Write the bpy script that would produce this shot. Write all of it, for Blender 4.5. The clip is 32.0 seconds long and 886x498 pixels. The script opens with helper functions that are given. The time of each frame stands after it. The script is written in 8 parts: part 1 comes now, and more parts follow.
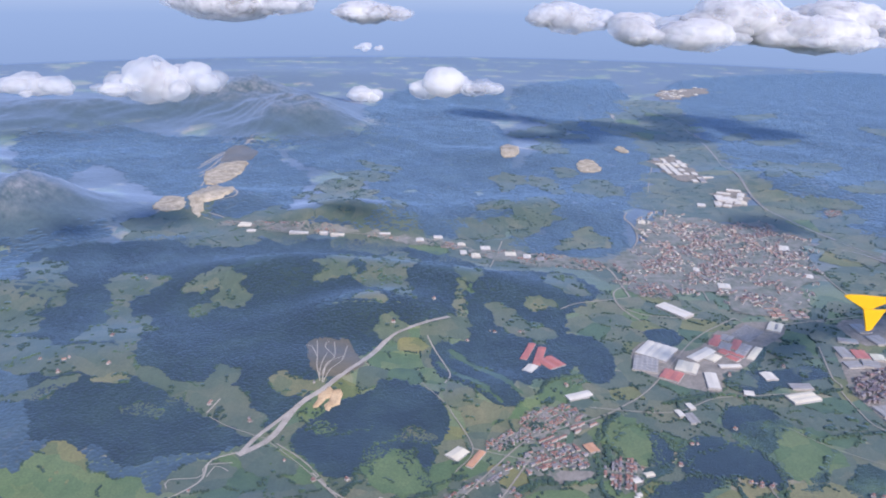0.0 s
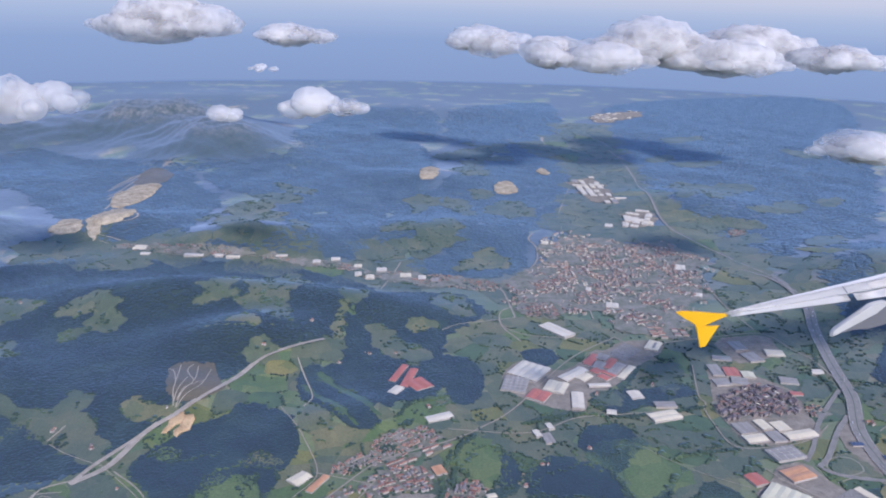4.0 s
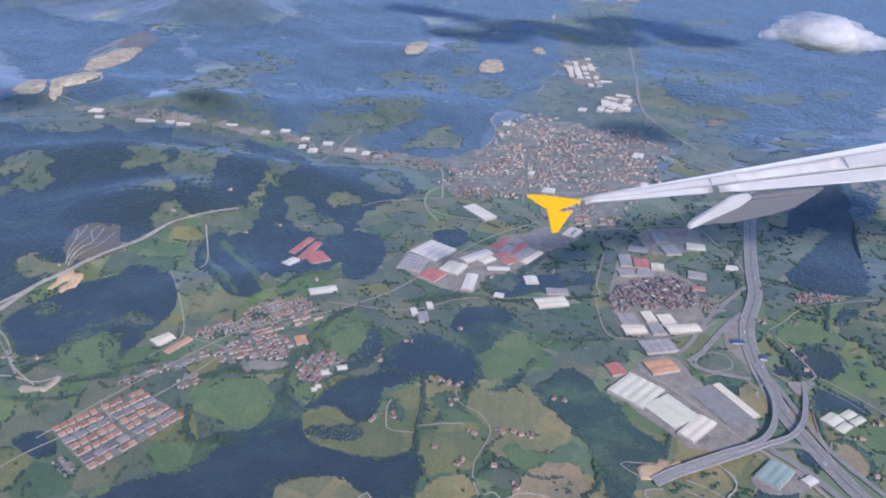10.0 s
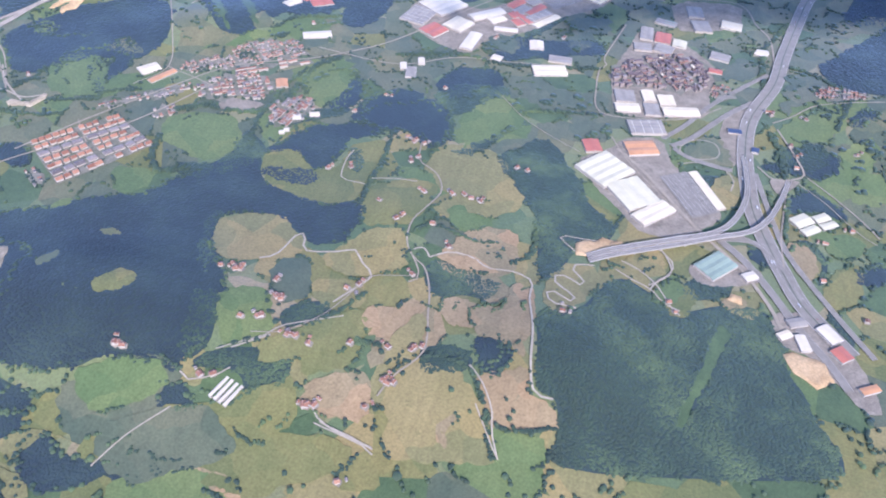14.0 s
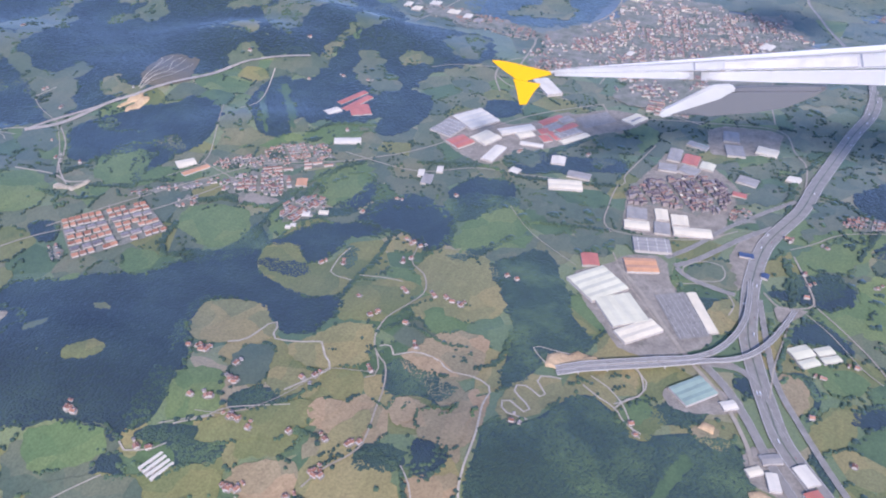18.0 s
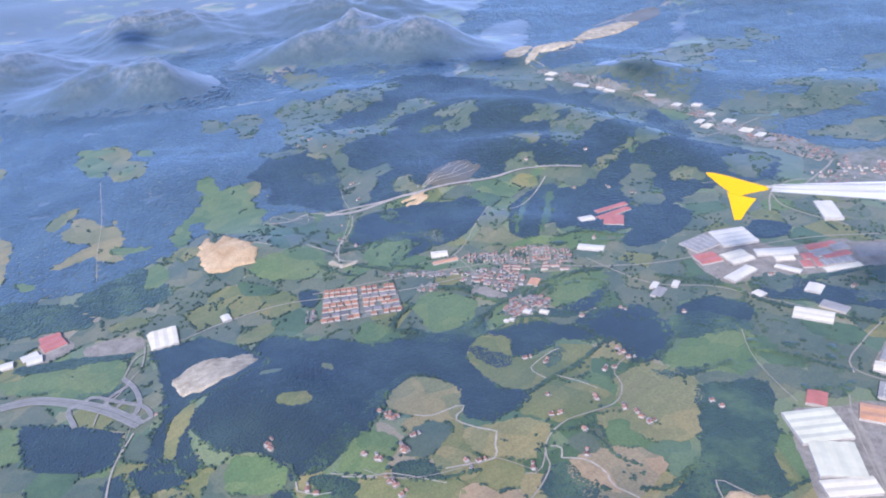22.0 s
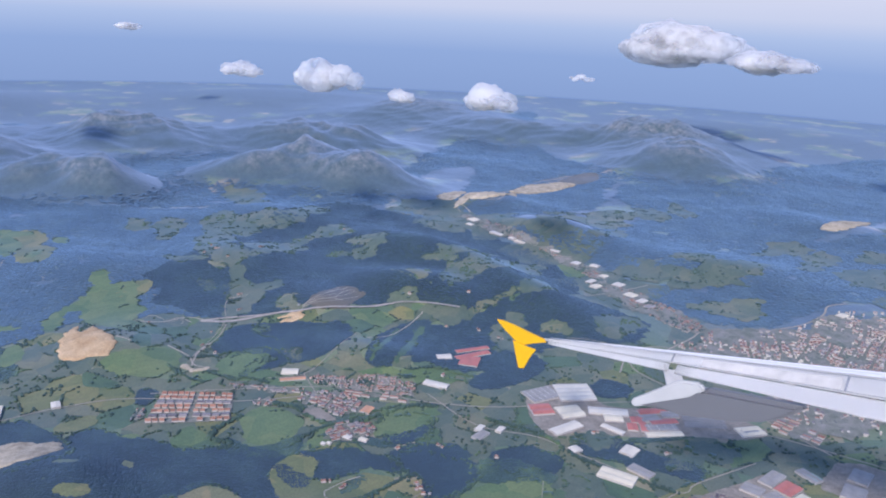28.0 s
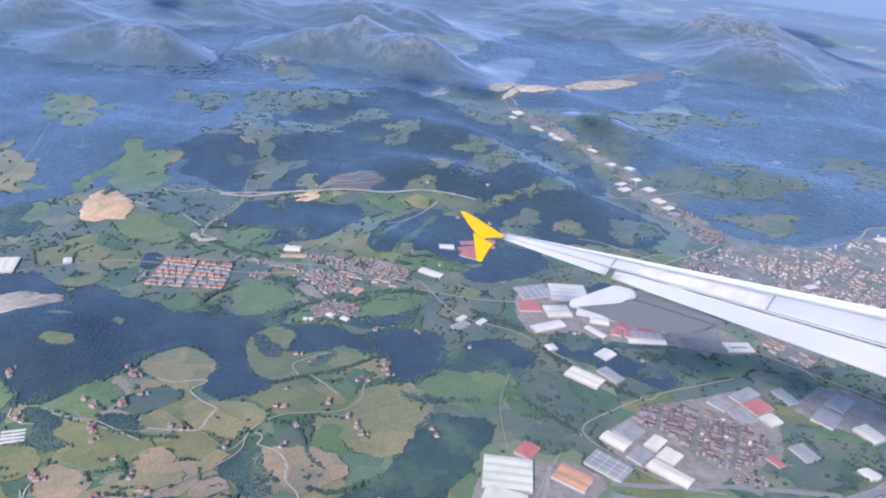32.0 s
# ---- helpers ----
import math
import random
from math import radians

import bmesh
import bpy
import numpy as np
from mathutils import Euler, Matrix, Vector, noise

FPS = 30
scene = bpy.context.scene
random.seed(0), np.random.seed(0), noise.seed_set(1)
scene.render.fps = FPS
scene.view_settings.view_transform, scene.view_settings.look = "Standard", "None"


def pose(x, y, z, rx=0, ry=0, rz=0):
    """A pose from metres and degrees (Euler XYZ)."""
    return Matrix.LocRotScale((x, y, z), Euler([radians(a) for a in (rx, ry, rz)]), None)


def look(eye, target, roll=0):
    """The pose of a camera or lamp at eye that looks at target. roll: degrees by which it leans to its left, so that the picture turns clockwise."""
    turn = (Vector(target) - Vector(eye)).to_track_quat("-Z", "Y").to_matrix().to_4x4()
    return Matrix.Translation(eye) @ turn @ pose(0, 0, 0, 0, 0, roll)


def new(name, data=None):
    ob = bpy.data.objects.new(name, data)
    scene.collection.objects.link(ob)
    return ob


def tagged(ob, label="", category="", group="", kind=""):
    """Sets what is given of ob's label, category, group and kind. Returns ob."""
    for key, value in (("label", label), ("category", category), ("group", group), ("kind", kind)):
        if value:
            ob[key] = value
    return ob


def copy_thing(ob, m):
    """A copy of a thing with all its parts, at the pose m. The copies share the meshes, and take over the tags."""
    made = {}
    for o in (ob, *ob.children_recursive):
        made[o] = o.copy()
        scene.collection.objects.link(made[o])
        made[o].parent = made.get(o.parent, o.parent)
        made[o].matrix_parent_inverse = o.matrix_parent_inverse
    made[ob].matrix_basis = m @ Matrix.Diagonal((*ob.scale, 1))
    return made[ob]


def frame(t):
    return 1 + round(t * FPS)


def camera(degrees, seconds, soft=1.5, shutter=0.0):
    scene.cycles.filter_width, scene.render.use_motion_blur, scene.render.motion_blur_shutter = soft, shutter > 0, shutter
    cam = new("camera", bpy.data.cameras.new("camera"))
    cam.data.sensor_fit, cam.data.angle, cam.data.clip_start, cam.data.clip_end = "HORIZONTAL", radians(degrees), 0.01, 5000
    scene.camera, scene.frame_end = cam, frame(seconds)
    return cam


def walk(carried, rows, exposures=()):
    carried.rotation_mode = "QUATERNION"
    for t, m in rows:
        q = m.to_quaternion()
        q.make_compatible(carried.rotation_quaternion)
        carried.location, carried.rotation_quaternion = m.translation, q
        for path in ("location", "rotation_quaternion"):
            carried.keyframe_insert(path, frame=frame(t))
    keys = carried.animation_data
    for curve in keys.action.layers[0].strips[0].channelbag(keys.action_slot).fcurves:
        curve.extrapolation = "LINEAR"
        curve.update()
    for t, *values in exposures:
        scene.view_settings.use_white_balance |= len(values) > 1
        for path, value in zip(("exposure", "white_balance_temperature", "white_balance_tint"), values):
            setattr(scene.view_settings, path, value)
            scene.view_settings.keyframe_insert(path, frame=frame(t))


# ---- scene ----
cam = camera(58.6, 32.0, soft=2.0)
PATH = [
    (0, (1.17, -5.00, 232.50), (-1.60, 89.19, 199.04), 1.23),
    (0.5, (8.81, -4.24, 232.33), (5.68, 89.97, 198.92), 1.44),
    (1, (17.15, -3.84, 231.78), (13.83, 90.38, 198.46), 1.44),
    (1.5, (25.06, -3.17, 231.61), (22.09, 91.22, 198.70), 1.54),
    (2, (32.88, -2.68, 231.29), (29.56, 91.75, 198.55), 1.54),
    (2.5, (41.13, -2.97, 231.08), (36.92, 91.88, 199.69), 1.15),
    (3, (49.52, -2.40, 231.38), (44.52, 92.75, 201.01), 0.67),
    (3.5, (56.98, -1.19, 230.58), (54.42, 94.14, 200.49), 0.53),
    (4, (64.41, -0.17, 230.27), (65.56, 95.05, 199.76), 1.58),
    (4.5, (72.35, -0.08, 230.08), (74.49, 95.21, 199.82), 2.47),
    (6.5, (104.46, 1.69, 229.38), (101.50, 96.99, 199.25), 1.74),
    (7, (112.39, 1.69, 229.20), (108.24, 97.16, 199.73), 1.65),
    (7.5, (120.21, 2.17, 229.16), (116.16, 97.87, 200.44), 1.75),
    (8, (128.90, 3.07, 229.99), (125.80, 99.00, 201.92), 2.54),
    (8.5, (136.88, 4.70, 228.89), (133.33, 100.04, 198.95), 2.05),
    (9, (144.49, 5.88, 229.05), (139.77, 100.25, 196.31), 1.56),
    (9.5, (152.35, 6.89, 227.62), (146.92, 100.44, 192.71), 2.57),
    (10, (159.68, 9.41, 227.45), (154.60, 98.84, 183.00), 2.96),
    (10.5, (167.46, 13.19, 228.26), (162.33, 96.75, 173.57), 3.24),
    (11, (174.91, 13.95, 228.23), (168.76, 95.41, 170.55), 3.66),
    (11.5, (182.54, 15.21, 227.55), (175.04, 95.56, 168.50), 3.38),
    (12, (190.16, 15.67, 226.76), (181.45, 94.80, 166.24), 3.41),
    (12.5, (197.23, 17.82, 227.34), (188.20, 94.30, 163.55), 4.81),
    (13, (204.32, 19.29, 226.77), (195.08, 92.70, 159.49), 6.02),
    (13.5, (211.77, 20.82, 226.92), (201.12, 92.26, 157.76), 6.16),
    (14, (219.39, 20.56, 225.72), (206.74, 91.74, 156.64), 5.11),
    (14.5, (226.83, 21.37, 225.56), (211.84, 93.15, 157.57), 4.46),
    (15, (234.81, 21.05, 225.13), (215.65, 98.22, 164.48), 4.12),
    (15.5, (242.95, 20.61, 224.86), (220.04, 103.73, 174.20), 3.36),
    (17.5, (270.02, 31.11, 224.68), (242.17, 107.38, 166.31), 2.39),
    (18, (277.16, 33.52, 224.50), (247.41, 109.06, 166.11), 2.13),
    (18.5, (283.70, 35.93, 224.30), (252.49, 110.89, 165.93), 2.16),
    (19, (290.42, 38.43, 223.92), (257.58, 112.75, 165.63), 2.20),
    (19.5, (297.09, 41.42, 224.05), (262.65, 114.93, 165.66), 2.33),
    (20, (303.67, 44.30, 223.93), (267.78, 117.06, 165.47), 2.56),
    (20.5, (310.28, 47.44, 223.77), (272.74, 119.36, 165.30), 2.30),
    (21, (317.99, 53.28, 224.08), (268.42, 112.91, 160.94), -8.45),
    (21.5, (326.76, 53.75, 223.00), (265.00, 113.57, 171.94), -2.89),
    (22, (333.60, 57.27, 222.10), (265.57, 115.31, 177.33), -5.75),
    (22.5, (339.60, 60.63, 223.16), (270.75, 120.52, 182.25), -4.58),
    (23, (346.14, 63.90, 222.80), (275.55, 123.98, 185.29), -4.58),
    (23.5, (352.36, 67.75, 223.36), (278.77, 125.99, 188.85), -5.35),
    (24, (357.66, 71.73, 223.38), (282.89, 128.74, 189.32), -4.93),
    (24.5, (363.31, 75.33, 224.10), (287.73, 132.11, 191.49), -5.03),
    (25, (368.38, 78.18, 223.61), (291.98, 135.05, 193.16), -4.73),
    (25.5, (374.37, 83.56, 222.29), (299.63, 141.80, 190.32), -1.85),
    (26, (377.28, 87.87, 222.72), (306.70, 148.86, 186.68), 2.31),
    (26.5, (382.51, 92.01, 222.31), (312.79, 154.86, 187.81), 3.68),
    (28.5, (402.42, 110.58, 221.41), (330.95, 174.48, 192.98), 2.17),
    (29, (405.65, 116.67, 221.82), (334.61, 178.33, 187.89), 2.50),
    (29.5, (408.63, 121.85, 221.87), (338.38, 181.26, 182.69), 3.03),
    (30, (412.56, 127.09, 221.81), (342.22, 184.77, 180.28), 3.66),
    (30.5, (416.84, 131.83, 221.76), (345.59, 188.24, 180.03), 3.88),
    (31, (420.78, 137.06, 222.04), (348.82, 192.33, 179.99), 4.10),
    (31.5, (424.92, 142.19, 221.87), (352.29, 196.48, 179.69), 4.41),
    (32, (428.98, 147.28, 222.01), (355.48, 200.45, 179.93), 4.73),
]
EXPOSURES = [(0.0, 0.42, 6260, 24), (2.5, 0.38, 6260, 24), (4.0, 0.16, 6210, 24), (7.0, 0.21, 6260, 24), (8.0, 0.21, 6230, 24), (9.0, 0.29, 6210, 24), (10.0, 0.26, 6160, 24), (11.0, 0.9, 6370, 25), (13.0, 0.9, 6270, 26), (15.0, 0.8, 6190, 28), (18.0, 0.57, 6160, 28), (21.0, 0.53, 6260, 28), (22.0, 0.7, 5960, 24), (24.0, 0.5, 5960, 24), (25.5, 0.26, 5980, 24), (26.5, 0.24, 6010, 24), (29.0, 0.28, 6070, 24), (30.0, 0.49, 6010, 24), (32.0, 0.56, 6000, 24)]
walk(cam, [(t, look(eye, target, roll)) for t, eye, target, roll in PATH], EXPOSURES)

# ---- world and sun ----
SUN_AZ, SUN_EL = 154.0, 34.0  # degrees clockwise from +y, and above the horizon
world = bpy.data.worlds.new("sky_world")
world.use_nodes = True
scene.world = world
wt = world.node_tree
sky = wt.nodes.new("ShaderNodeTexSky")
sky.sky_type, sky.sun_disc = "NISHITA", False
sky.sun_elevation, sky.sun_rotation = radians(SUN_EL), radians(SUN_AZ)
sky.air_density, sky.dust_density, sky.ozone_density = 0.8, 0.25, 3.0
wt.nodes["Background"].inputs["Strength"].default_value = 0.2
wt.links.new(sky.outputs[0], wt.nodes["Background"].inputs["Color"])
sun = new("sun", bpy.data.lights.new("sun", "SUN"))
sun.data.energy, sun.data.angle, sun.data.color = 3.0, radians(5.0), (1.0, 0.94, 0.84)
sun_from = Vector((math.sin(radians(SUN_AZ)) * math.cos(radians(SUN_EL)), math.cos(radians(SUN_AZ)) * math.cos(radians(SUN_EL)), math.sin(radians(SUN_EL))))
sun.matrix_world = look(sun_from * 600, (0, 0, 0))

# ---- materials ----
def material(name, rough=0.8, metal=0.0, spec=0.5, sheen=0.0):
    m = bpy.data.materials.new(name)
    m.use_nodes = True
    b = m.node_tree.nodes["Principled BSDF"]
    b.inputs["Roughness"].default_value, b.inputs["Metallic"].default_value = rough, metal
    b.inputs["Specular IOR Level"].default_value = spec
    # the blue-tinted sheen stands in for distance haze, stronger at grazing view
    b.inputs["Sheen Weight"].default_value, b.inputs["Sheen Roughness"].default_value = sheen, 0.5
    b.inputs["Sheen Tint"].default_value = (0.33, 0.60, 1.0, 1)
    return m, m.node_tree.nodes, m.node_tree.links, b

def noise_at(n, l, scale, detail=4.0, rough=0.6, world_space=True, squash=None):
    t = n.new("ShaderNodeTexNoise")
    t.inputs["Scale"].default_value, t.inputs["Detail"].default_value, t.inputs["Roughness"].default_value = scale, detail, rough
    src = n.new("ShaderNodeNewGeometry").outputs["Position"] if world_space else n.new("ShaderNodeTexCoord").outputs["Object"]
    if squash:
        mp = n.new("ShaderNodeMapping")
        mp.inputs["Scale"].default_value, mp.inputs["Rotation"].default_value = squash[:3], (0, 0, radians(squash[3]))
        l.new(src, mp.inputs["Vector"])
        src = mp.outputs[0]
    l.new(src, t.inputs["Vector"])
    return t.outputs["Fac"]

def ramp(n, l, fac, stops):
    r = n.new("ShaderNodeValToRGB")
    e = r.color_ramp.elements
    while len(e) < len(stops):
        e.new(0.5)
    for el, (p, c) in zip(e, stops):
        el.position, el.color = p, (*c, 1)
    l.new(fac, r.inputs[0])
    return r.outputs[0]

def mixc(n, l, fac, a, b, mode="MIX"):
    m = n.new("ShaderNodeMix")
    m.data_type, m.blend_type = "RGBA", mode
    if isinstance(fac, (int, float)):
        m.inputs[0].default_value = fac
    else:
        l.new(fac, m.inputs[0])
    for sock, v in ((m.inputs[6], a), (m.inputs[7], b)):
        if isinstance(v, tuple):
            sock.default_value = (*v, 1)
        else:
            l.new(v, sock)
    return m.outputs[2]

def bump(n, l, b, fac, strength, dist):
    k = n.new("ShaderNodeBump")
    k.inputs["Strength"].default_value, k.inputs["Distance"].default_value = strength, dist
    l.new(fac, k.inputs["Height"])
    l.new(k.outputs[0], b.inputs["Normal"])

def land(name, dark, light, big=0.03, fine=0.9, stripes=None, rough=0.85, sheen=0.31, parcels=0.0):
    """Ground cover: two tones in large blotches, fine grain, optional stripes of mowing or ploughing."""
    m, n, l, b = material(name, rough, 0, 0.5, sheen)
    c = ramp(n, l, noise_at(n, l, big, 8, 0.7), [(0.34, dark), (0.66, light)])
    g = ramp(n, l, noise_at(n, l, fine, 3), [(0.3, (0.62, 0.62, 0.62)), (0.7, (1.25, 1.25, 1.25))])
    c = mixc(n, l, 0.6, c, g, "MULTIPLY")
    if stripes:
        s = ramp(n, l, noise_at(n, l, 1.0, 2, 0.5, True, (stripes[0], 0.02, 0.02, stripes[1])), [(0.35, (0.72, 0.72, 0.72)), (0.65, (1.15, 1.15, 1.15))])
        c = mixc(n, l, 0.22, c, s, "MULTIPLY")
    if parcels:
        vor, sep = n.new("ShaderNodeTexVoronoi"), n.new("ShaderNodeSeparateColor")
        vor.inputs["Scale"].default_value = parcels
        wob, mad = n.new("ShaderNodeTexNoise"), n.new("ShaderNodeVectorMath")
        wob.inputs["Scale"].default_value, mad.operation, mad.inputs[1].default_value = 0.09, "MULTIPLY_ADD", (9, 9, 0)
        here = n.new("ShaderNodeNewGeometry").outputs["Position"]
        l.new(here, wob.inputs["Vector"]); l.new(wob.outputs["Color"], mad.inputs[0]); l.new(here, mad.inputs[2])
        l.new(mad.outputs[0], vor.inputs["Vector"]); l.new(vor.outputs["Color"], sep.inputs[0])
        c = mixc(n, l, 0.75, c, ramp(n, l, sep.outputs[0], [(0.0, (0.66, 0.80, 0.78)), (0.5, (0.98, 1.0, 0.96)), (1.0, (1.28, 1.12, 1.05))]), "MULTIPLY")
    spots = ramp(n, l, noise_at(n, l, 0.16, 6, 0.7), [(0.62, (1, 1, 1)), (0.72, (0.6, 0.68, 0.62))])
    l.new(mixc(n, l, 0.8, c, spots, "MULTIPLY"), b.inputs["Base Color"])
    bump(n, l, b, noise_at(n, l, fine, 4), 0.35, 0.25)
    return m

def foliage(name, dark, light, sheen=0.36, vary=1.0):
    m, n, l, b = material(name, 0.75, 0, 0.7, sheen)
    c = ramp(n, l, noise_at(n, l, 0.035, 5, 0.65), [(0.30, tuple(c * 0.7 for c in dark)), (0.48, dark), (0.66, light)])
    isl = n.new("ShaderNodeNewGeometry").outputs["Random Per Island"]
    v = ramp(n, l, isl, [(0.0, (1 - 0.22 * vary,) * 3), (1.0, (1 + 0.18 * vary, 1 + 0.18 * vary, 1 + 0.12 * vary))])
    c = mixc(n, l, 0.7, c, v, "MULTIPLY")
    l.new(c, b.inputs["Base Color"])
    bump(n, l, b, noise_at(n, l, 2.2, 3), 0.3, 0.2)
    return m

def plain(name, col, rough=0.7, var=0.25, scale=0.6, metal=0.0, spec=0.5, world_space=False):
    # haze-like blue sheen on everything but the wing parts
    m, n, l, b = material(name, rough, metal, spec, 0.0 if "wing" in name or "fairing" in name else 0.22)
    lo, hi = tuple(c * (1 - var) for c in col), tuple(min(1, c * (1 + var * 0.6)) for c in col)
    c = ramp(n, l, noise_at(n, l, scale, 5, 0.65, world_space), [(0.3, lo), (0.7, hi)])
    l.new(c, b.inputs["Base Color"])
    bump(n, l, b, noise_at(n, l, scale * 4, 3, 0.6, world_space), 0.15, 0.1)
    return m

def roofing(name, a, bcol):
    """Roof covering whose tone differs from house to house."""
    # roofs carry the haze-imitating sheen too
    m, n, l, b = material(name, 0.85, 0, 0.5, 0.26)
    r = n.new("ShaderNodeObjectInfo").outputs["Random"]
    isl = n.new("ShaderNodeNewGeometry").outputs["Random Per Island"]
    ad = n.new("ShaderNodeMath"); ad.operation = "ADD"; l.new(r, ad.inputs[0]); l.new(isl, ad.inputs[1])
    fr = n.new("ShaderNodeMath"); fr.operation = "FRACT"; l.new(ad.outputs[0], fr.inputs[0])
    c = ramp(n, l, fr.outputs[0], [(0.0, a), (1.0, bcol)])
    g = ramp(n, l, noise_at(n, l, 1.6, 4), [(0.3, (0.7, 0.7, 0.7)), (0.7, (1.2, 1.2, 1.2))])
    l.new(mixc(n, l, 0.6, c, g, "MULTIPLY"), b.inputs["Base Color"])
    return m

MEADOW = land("meadow_grass", (0.155, 0.175, 0.060), (0.23, 0.22, 0.083), 0.03, 1.1, (0.35, 20), parcels=0.05, sheen=0.23)
LUSH = land("lush_grass", (0.11, 0.17, 0.062), (0.16, 0.215, 0.08), 0.03, 1.1, (0.3, -35), parcels=0.06, sheen=0.23)
PASTURE = land("hill_pasture", (0.092, 0.122, 0.075), (0.138, 0.16, 0.094), 0.04, 1.1, (0.3, 10), parcels=0.075)
STRAW = land("dry_meadow", (0.23, 0.21, 0.085), (0.30, 0.26, 0.115), 0.03, 1.0, (0.3, 50), parcels=0.05, sheen=0.23)
DULL = land("far_olive_meadow", (0.125, 0.145, 0.072), (0.185, 0.19, 0.10), 0.04, 1.1, (0.3, 70), parcels=0.075)
TAN = land("mown_tan_field", (0.29, 0.215, 0.115), (0.37, 0.285, 0.16), 0.03, 1.0, (0.4, 80), parcels=0.06, sheen=0.23)
BUSH = land("young_plantation", (0.055, 0.10, 0.04), (0.10, 0.16, 0.06), 0.06, 1.3)
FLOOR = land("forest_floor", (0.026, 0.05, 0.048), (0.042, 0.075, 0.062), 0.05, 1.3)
QUARRY = land("quarry_rock", (0.30, 0.25, 0.17), (0.64, 0.55, 0.40), 0.12, 1.2, (0.5, 30), sheen=0.05)
CLAY = land("orange_clay", (0.46, 0.30, 0.15), (0.64, 0.47, 0.28), 0.08, 1.0, sheen=0.02)
CUT = land("felled_slope", (0.115, 0.10, 0.06), (0.18, 0.145, 0.085), 0.06, 1.2)
YARD = land("town_yard", (0.21, 0.19, 0.155), (0.37, 0.33, 0.27), 0.15, 1.5, sheen=0.06)
TOWNLAND = land("streets_and_gardens", (0.13, 0.15, 0.09), (0.31, 0.285, 0.24), 0.11, 1.5, sheen=0.18)
ASPHALT = plain("asphalt", (0.28, 0.262, 0.228), 0.85, 0.2, 0.3, world_space=True, spec=0.15)
LANE = plain("worn_lane_asphalt", (0.38, 0.335, 0.26), 0.85, 0.2, 0.3, world_space=True, spec=0.15)
TRACK = plain("pale_gravel", (0.46, 0.41, 0.32), 0.9, 0.2, 0.4, world_space=True, spec=0.15)
EARTH = plain("bare_earth_road", (0.46, 0.40, 0.32), 0.9, 0.3, 0.15, world_space=True, spec=0.15)
CONCRETE = plain("concrete", (0.42, 0.40, 0.37), 0.85, 0.15, 0.5)
LINE = plain("road_paint", (0.52, 0.51, 0.47), 0.7, 0.1, 1.0)
DARKWOOD = foliage("conifer_needles", (0.016, 0.035, 0.040), (0.030, 0.058, 0.054), 0.36, 0.4)
# far woods: paler, bluer leaves, with the distance haze put into the colour
HAZED_WOOD = foliage("hazed_leaves", (0.040, 0.070, 0.074), (0.064, 0.102, 0.097), 0.55, 0.45)
MIXWOOD = foliage("broadleaf_leaves", (0.03, 0.064, 0.036), (0.088, 0.142, 0.054), 0.3, 0.7)
WALL = plain("rendered_wall", (0.44, 0.40, 0.35), 0.85, 0.2, 0.8)
BRICKWALL = plain("brown_brick_wall", (0.29, 0.245, 0.225), 0.85, 0.2, 0.8)
TERRACOTTA = roofing("terracotta_tiles", (0.22, 0.10, 0.066), (0.41, 0.21, 0.135))
BROWNROOF = roofing("dark_brown_tiles", (0.10, 0.072, 0.07), (0.21, 0.15, 0.14))
GREYROOF = roofing("weathered_tiles", (0.15, 0.13, 0.125), (0.34, 0.30, 0.28))
SHEETS = {
    "white": plain("white_sheet_roof", (0.70, 0.645, 0.525), 0.8, 0.12, 0.15, spec=0.2), "cream": plain("cream_sheet_roof", (0.75, 0.67, 0.49), 0.8, 0.12, 0.15, spec=0.2),
    "pale": plain("pale_green_sheet_roof", (0.66, 0.63, 0.46), 0.8, 0.12, 0.15, spec=0.2), "grey": plain("grey_sheet_roof", (0.34, 0.32, 0.285), 0.75, 0.2, 0.2, spec=0.2),
    "red": plain("red_sheet_roof", (0.52, 0.17, 0.12), 0.6, 0.2, 0.2), "orange": plain("orange_sheet_roof", (0.62, 0.32, 0.16), 0.6, 0.2, 0.2),
    "blue": plain("dark_blue_canopy", (0.05, 0.08, 0.16), 0.5, 0.15, 0.2), "teal": plain("teal_sheet_roof", (0.29, 0.38, 0.31), 0.7, 0.15, 0.2, spec=0.2),
}
SKYLIGHT = plain("skylight_plastic", (0.66, 0.63, 0.54), 0.8, 0.08, 0.5)
CLOUD_M, _n, _l, _b = material("cloud_vapour", 1.0, 0, 0.0)
_n.remove(_b)
_dif, _trl, _clr = _n.new("ShaderNodeBsdfDiffuse"), _n.new("ShaderNodeBsdfTranslucent"), _n.new("ShaderNodeBsdfTransparent")
_dif.inputs["Color"].default_value = _trl.inputs["Color"].default_value = (0.95, 0.945, 0.93, 1)
_vap, _thin = _n.new("ShaderNodeMixShader"), _n.new("ShaderNodeMixShader")
_vap.inputs[0].default_value = 0.6
_l.new(_dif.outputs[0], _vap.inputs[1]); _l.new(_trl.outputs[0], _vap.inputs[2])
_l.new(ramp(_n, _l, noise_at(_n, _l, 0.03, 3, 0.55), [(0.34, (0.14, 0.14, 0.14)), (0.60, (0.6, 0.6, 0.6))]), _thin.inputs[0])
_l.new(_clr.outputs[0], _thin.inputs[1]); _l.new(_vap.outputs[0], _thin.inputs[2])
_l.new(_thin.outputs[0], _n["Material Output"].inputs["Surface"])
WINGWHITE = plain("white_wing_paint", (0.84, 0.825, 0.79), 0.3, 0.06, 0.02)
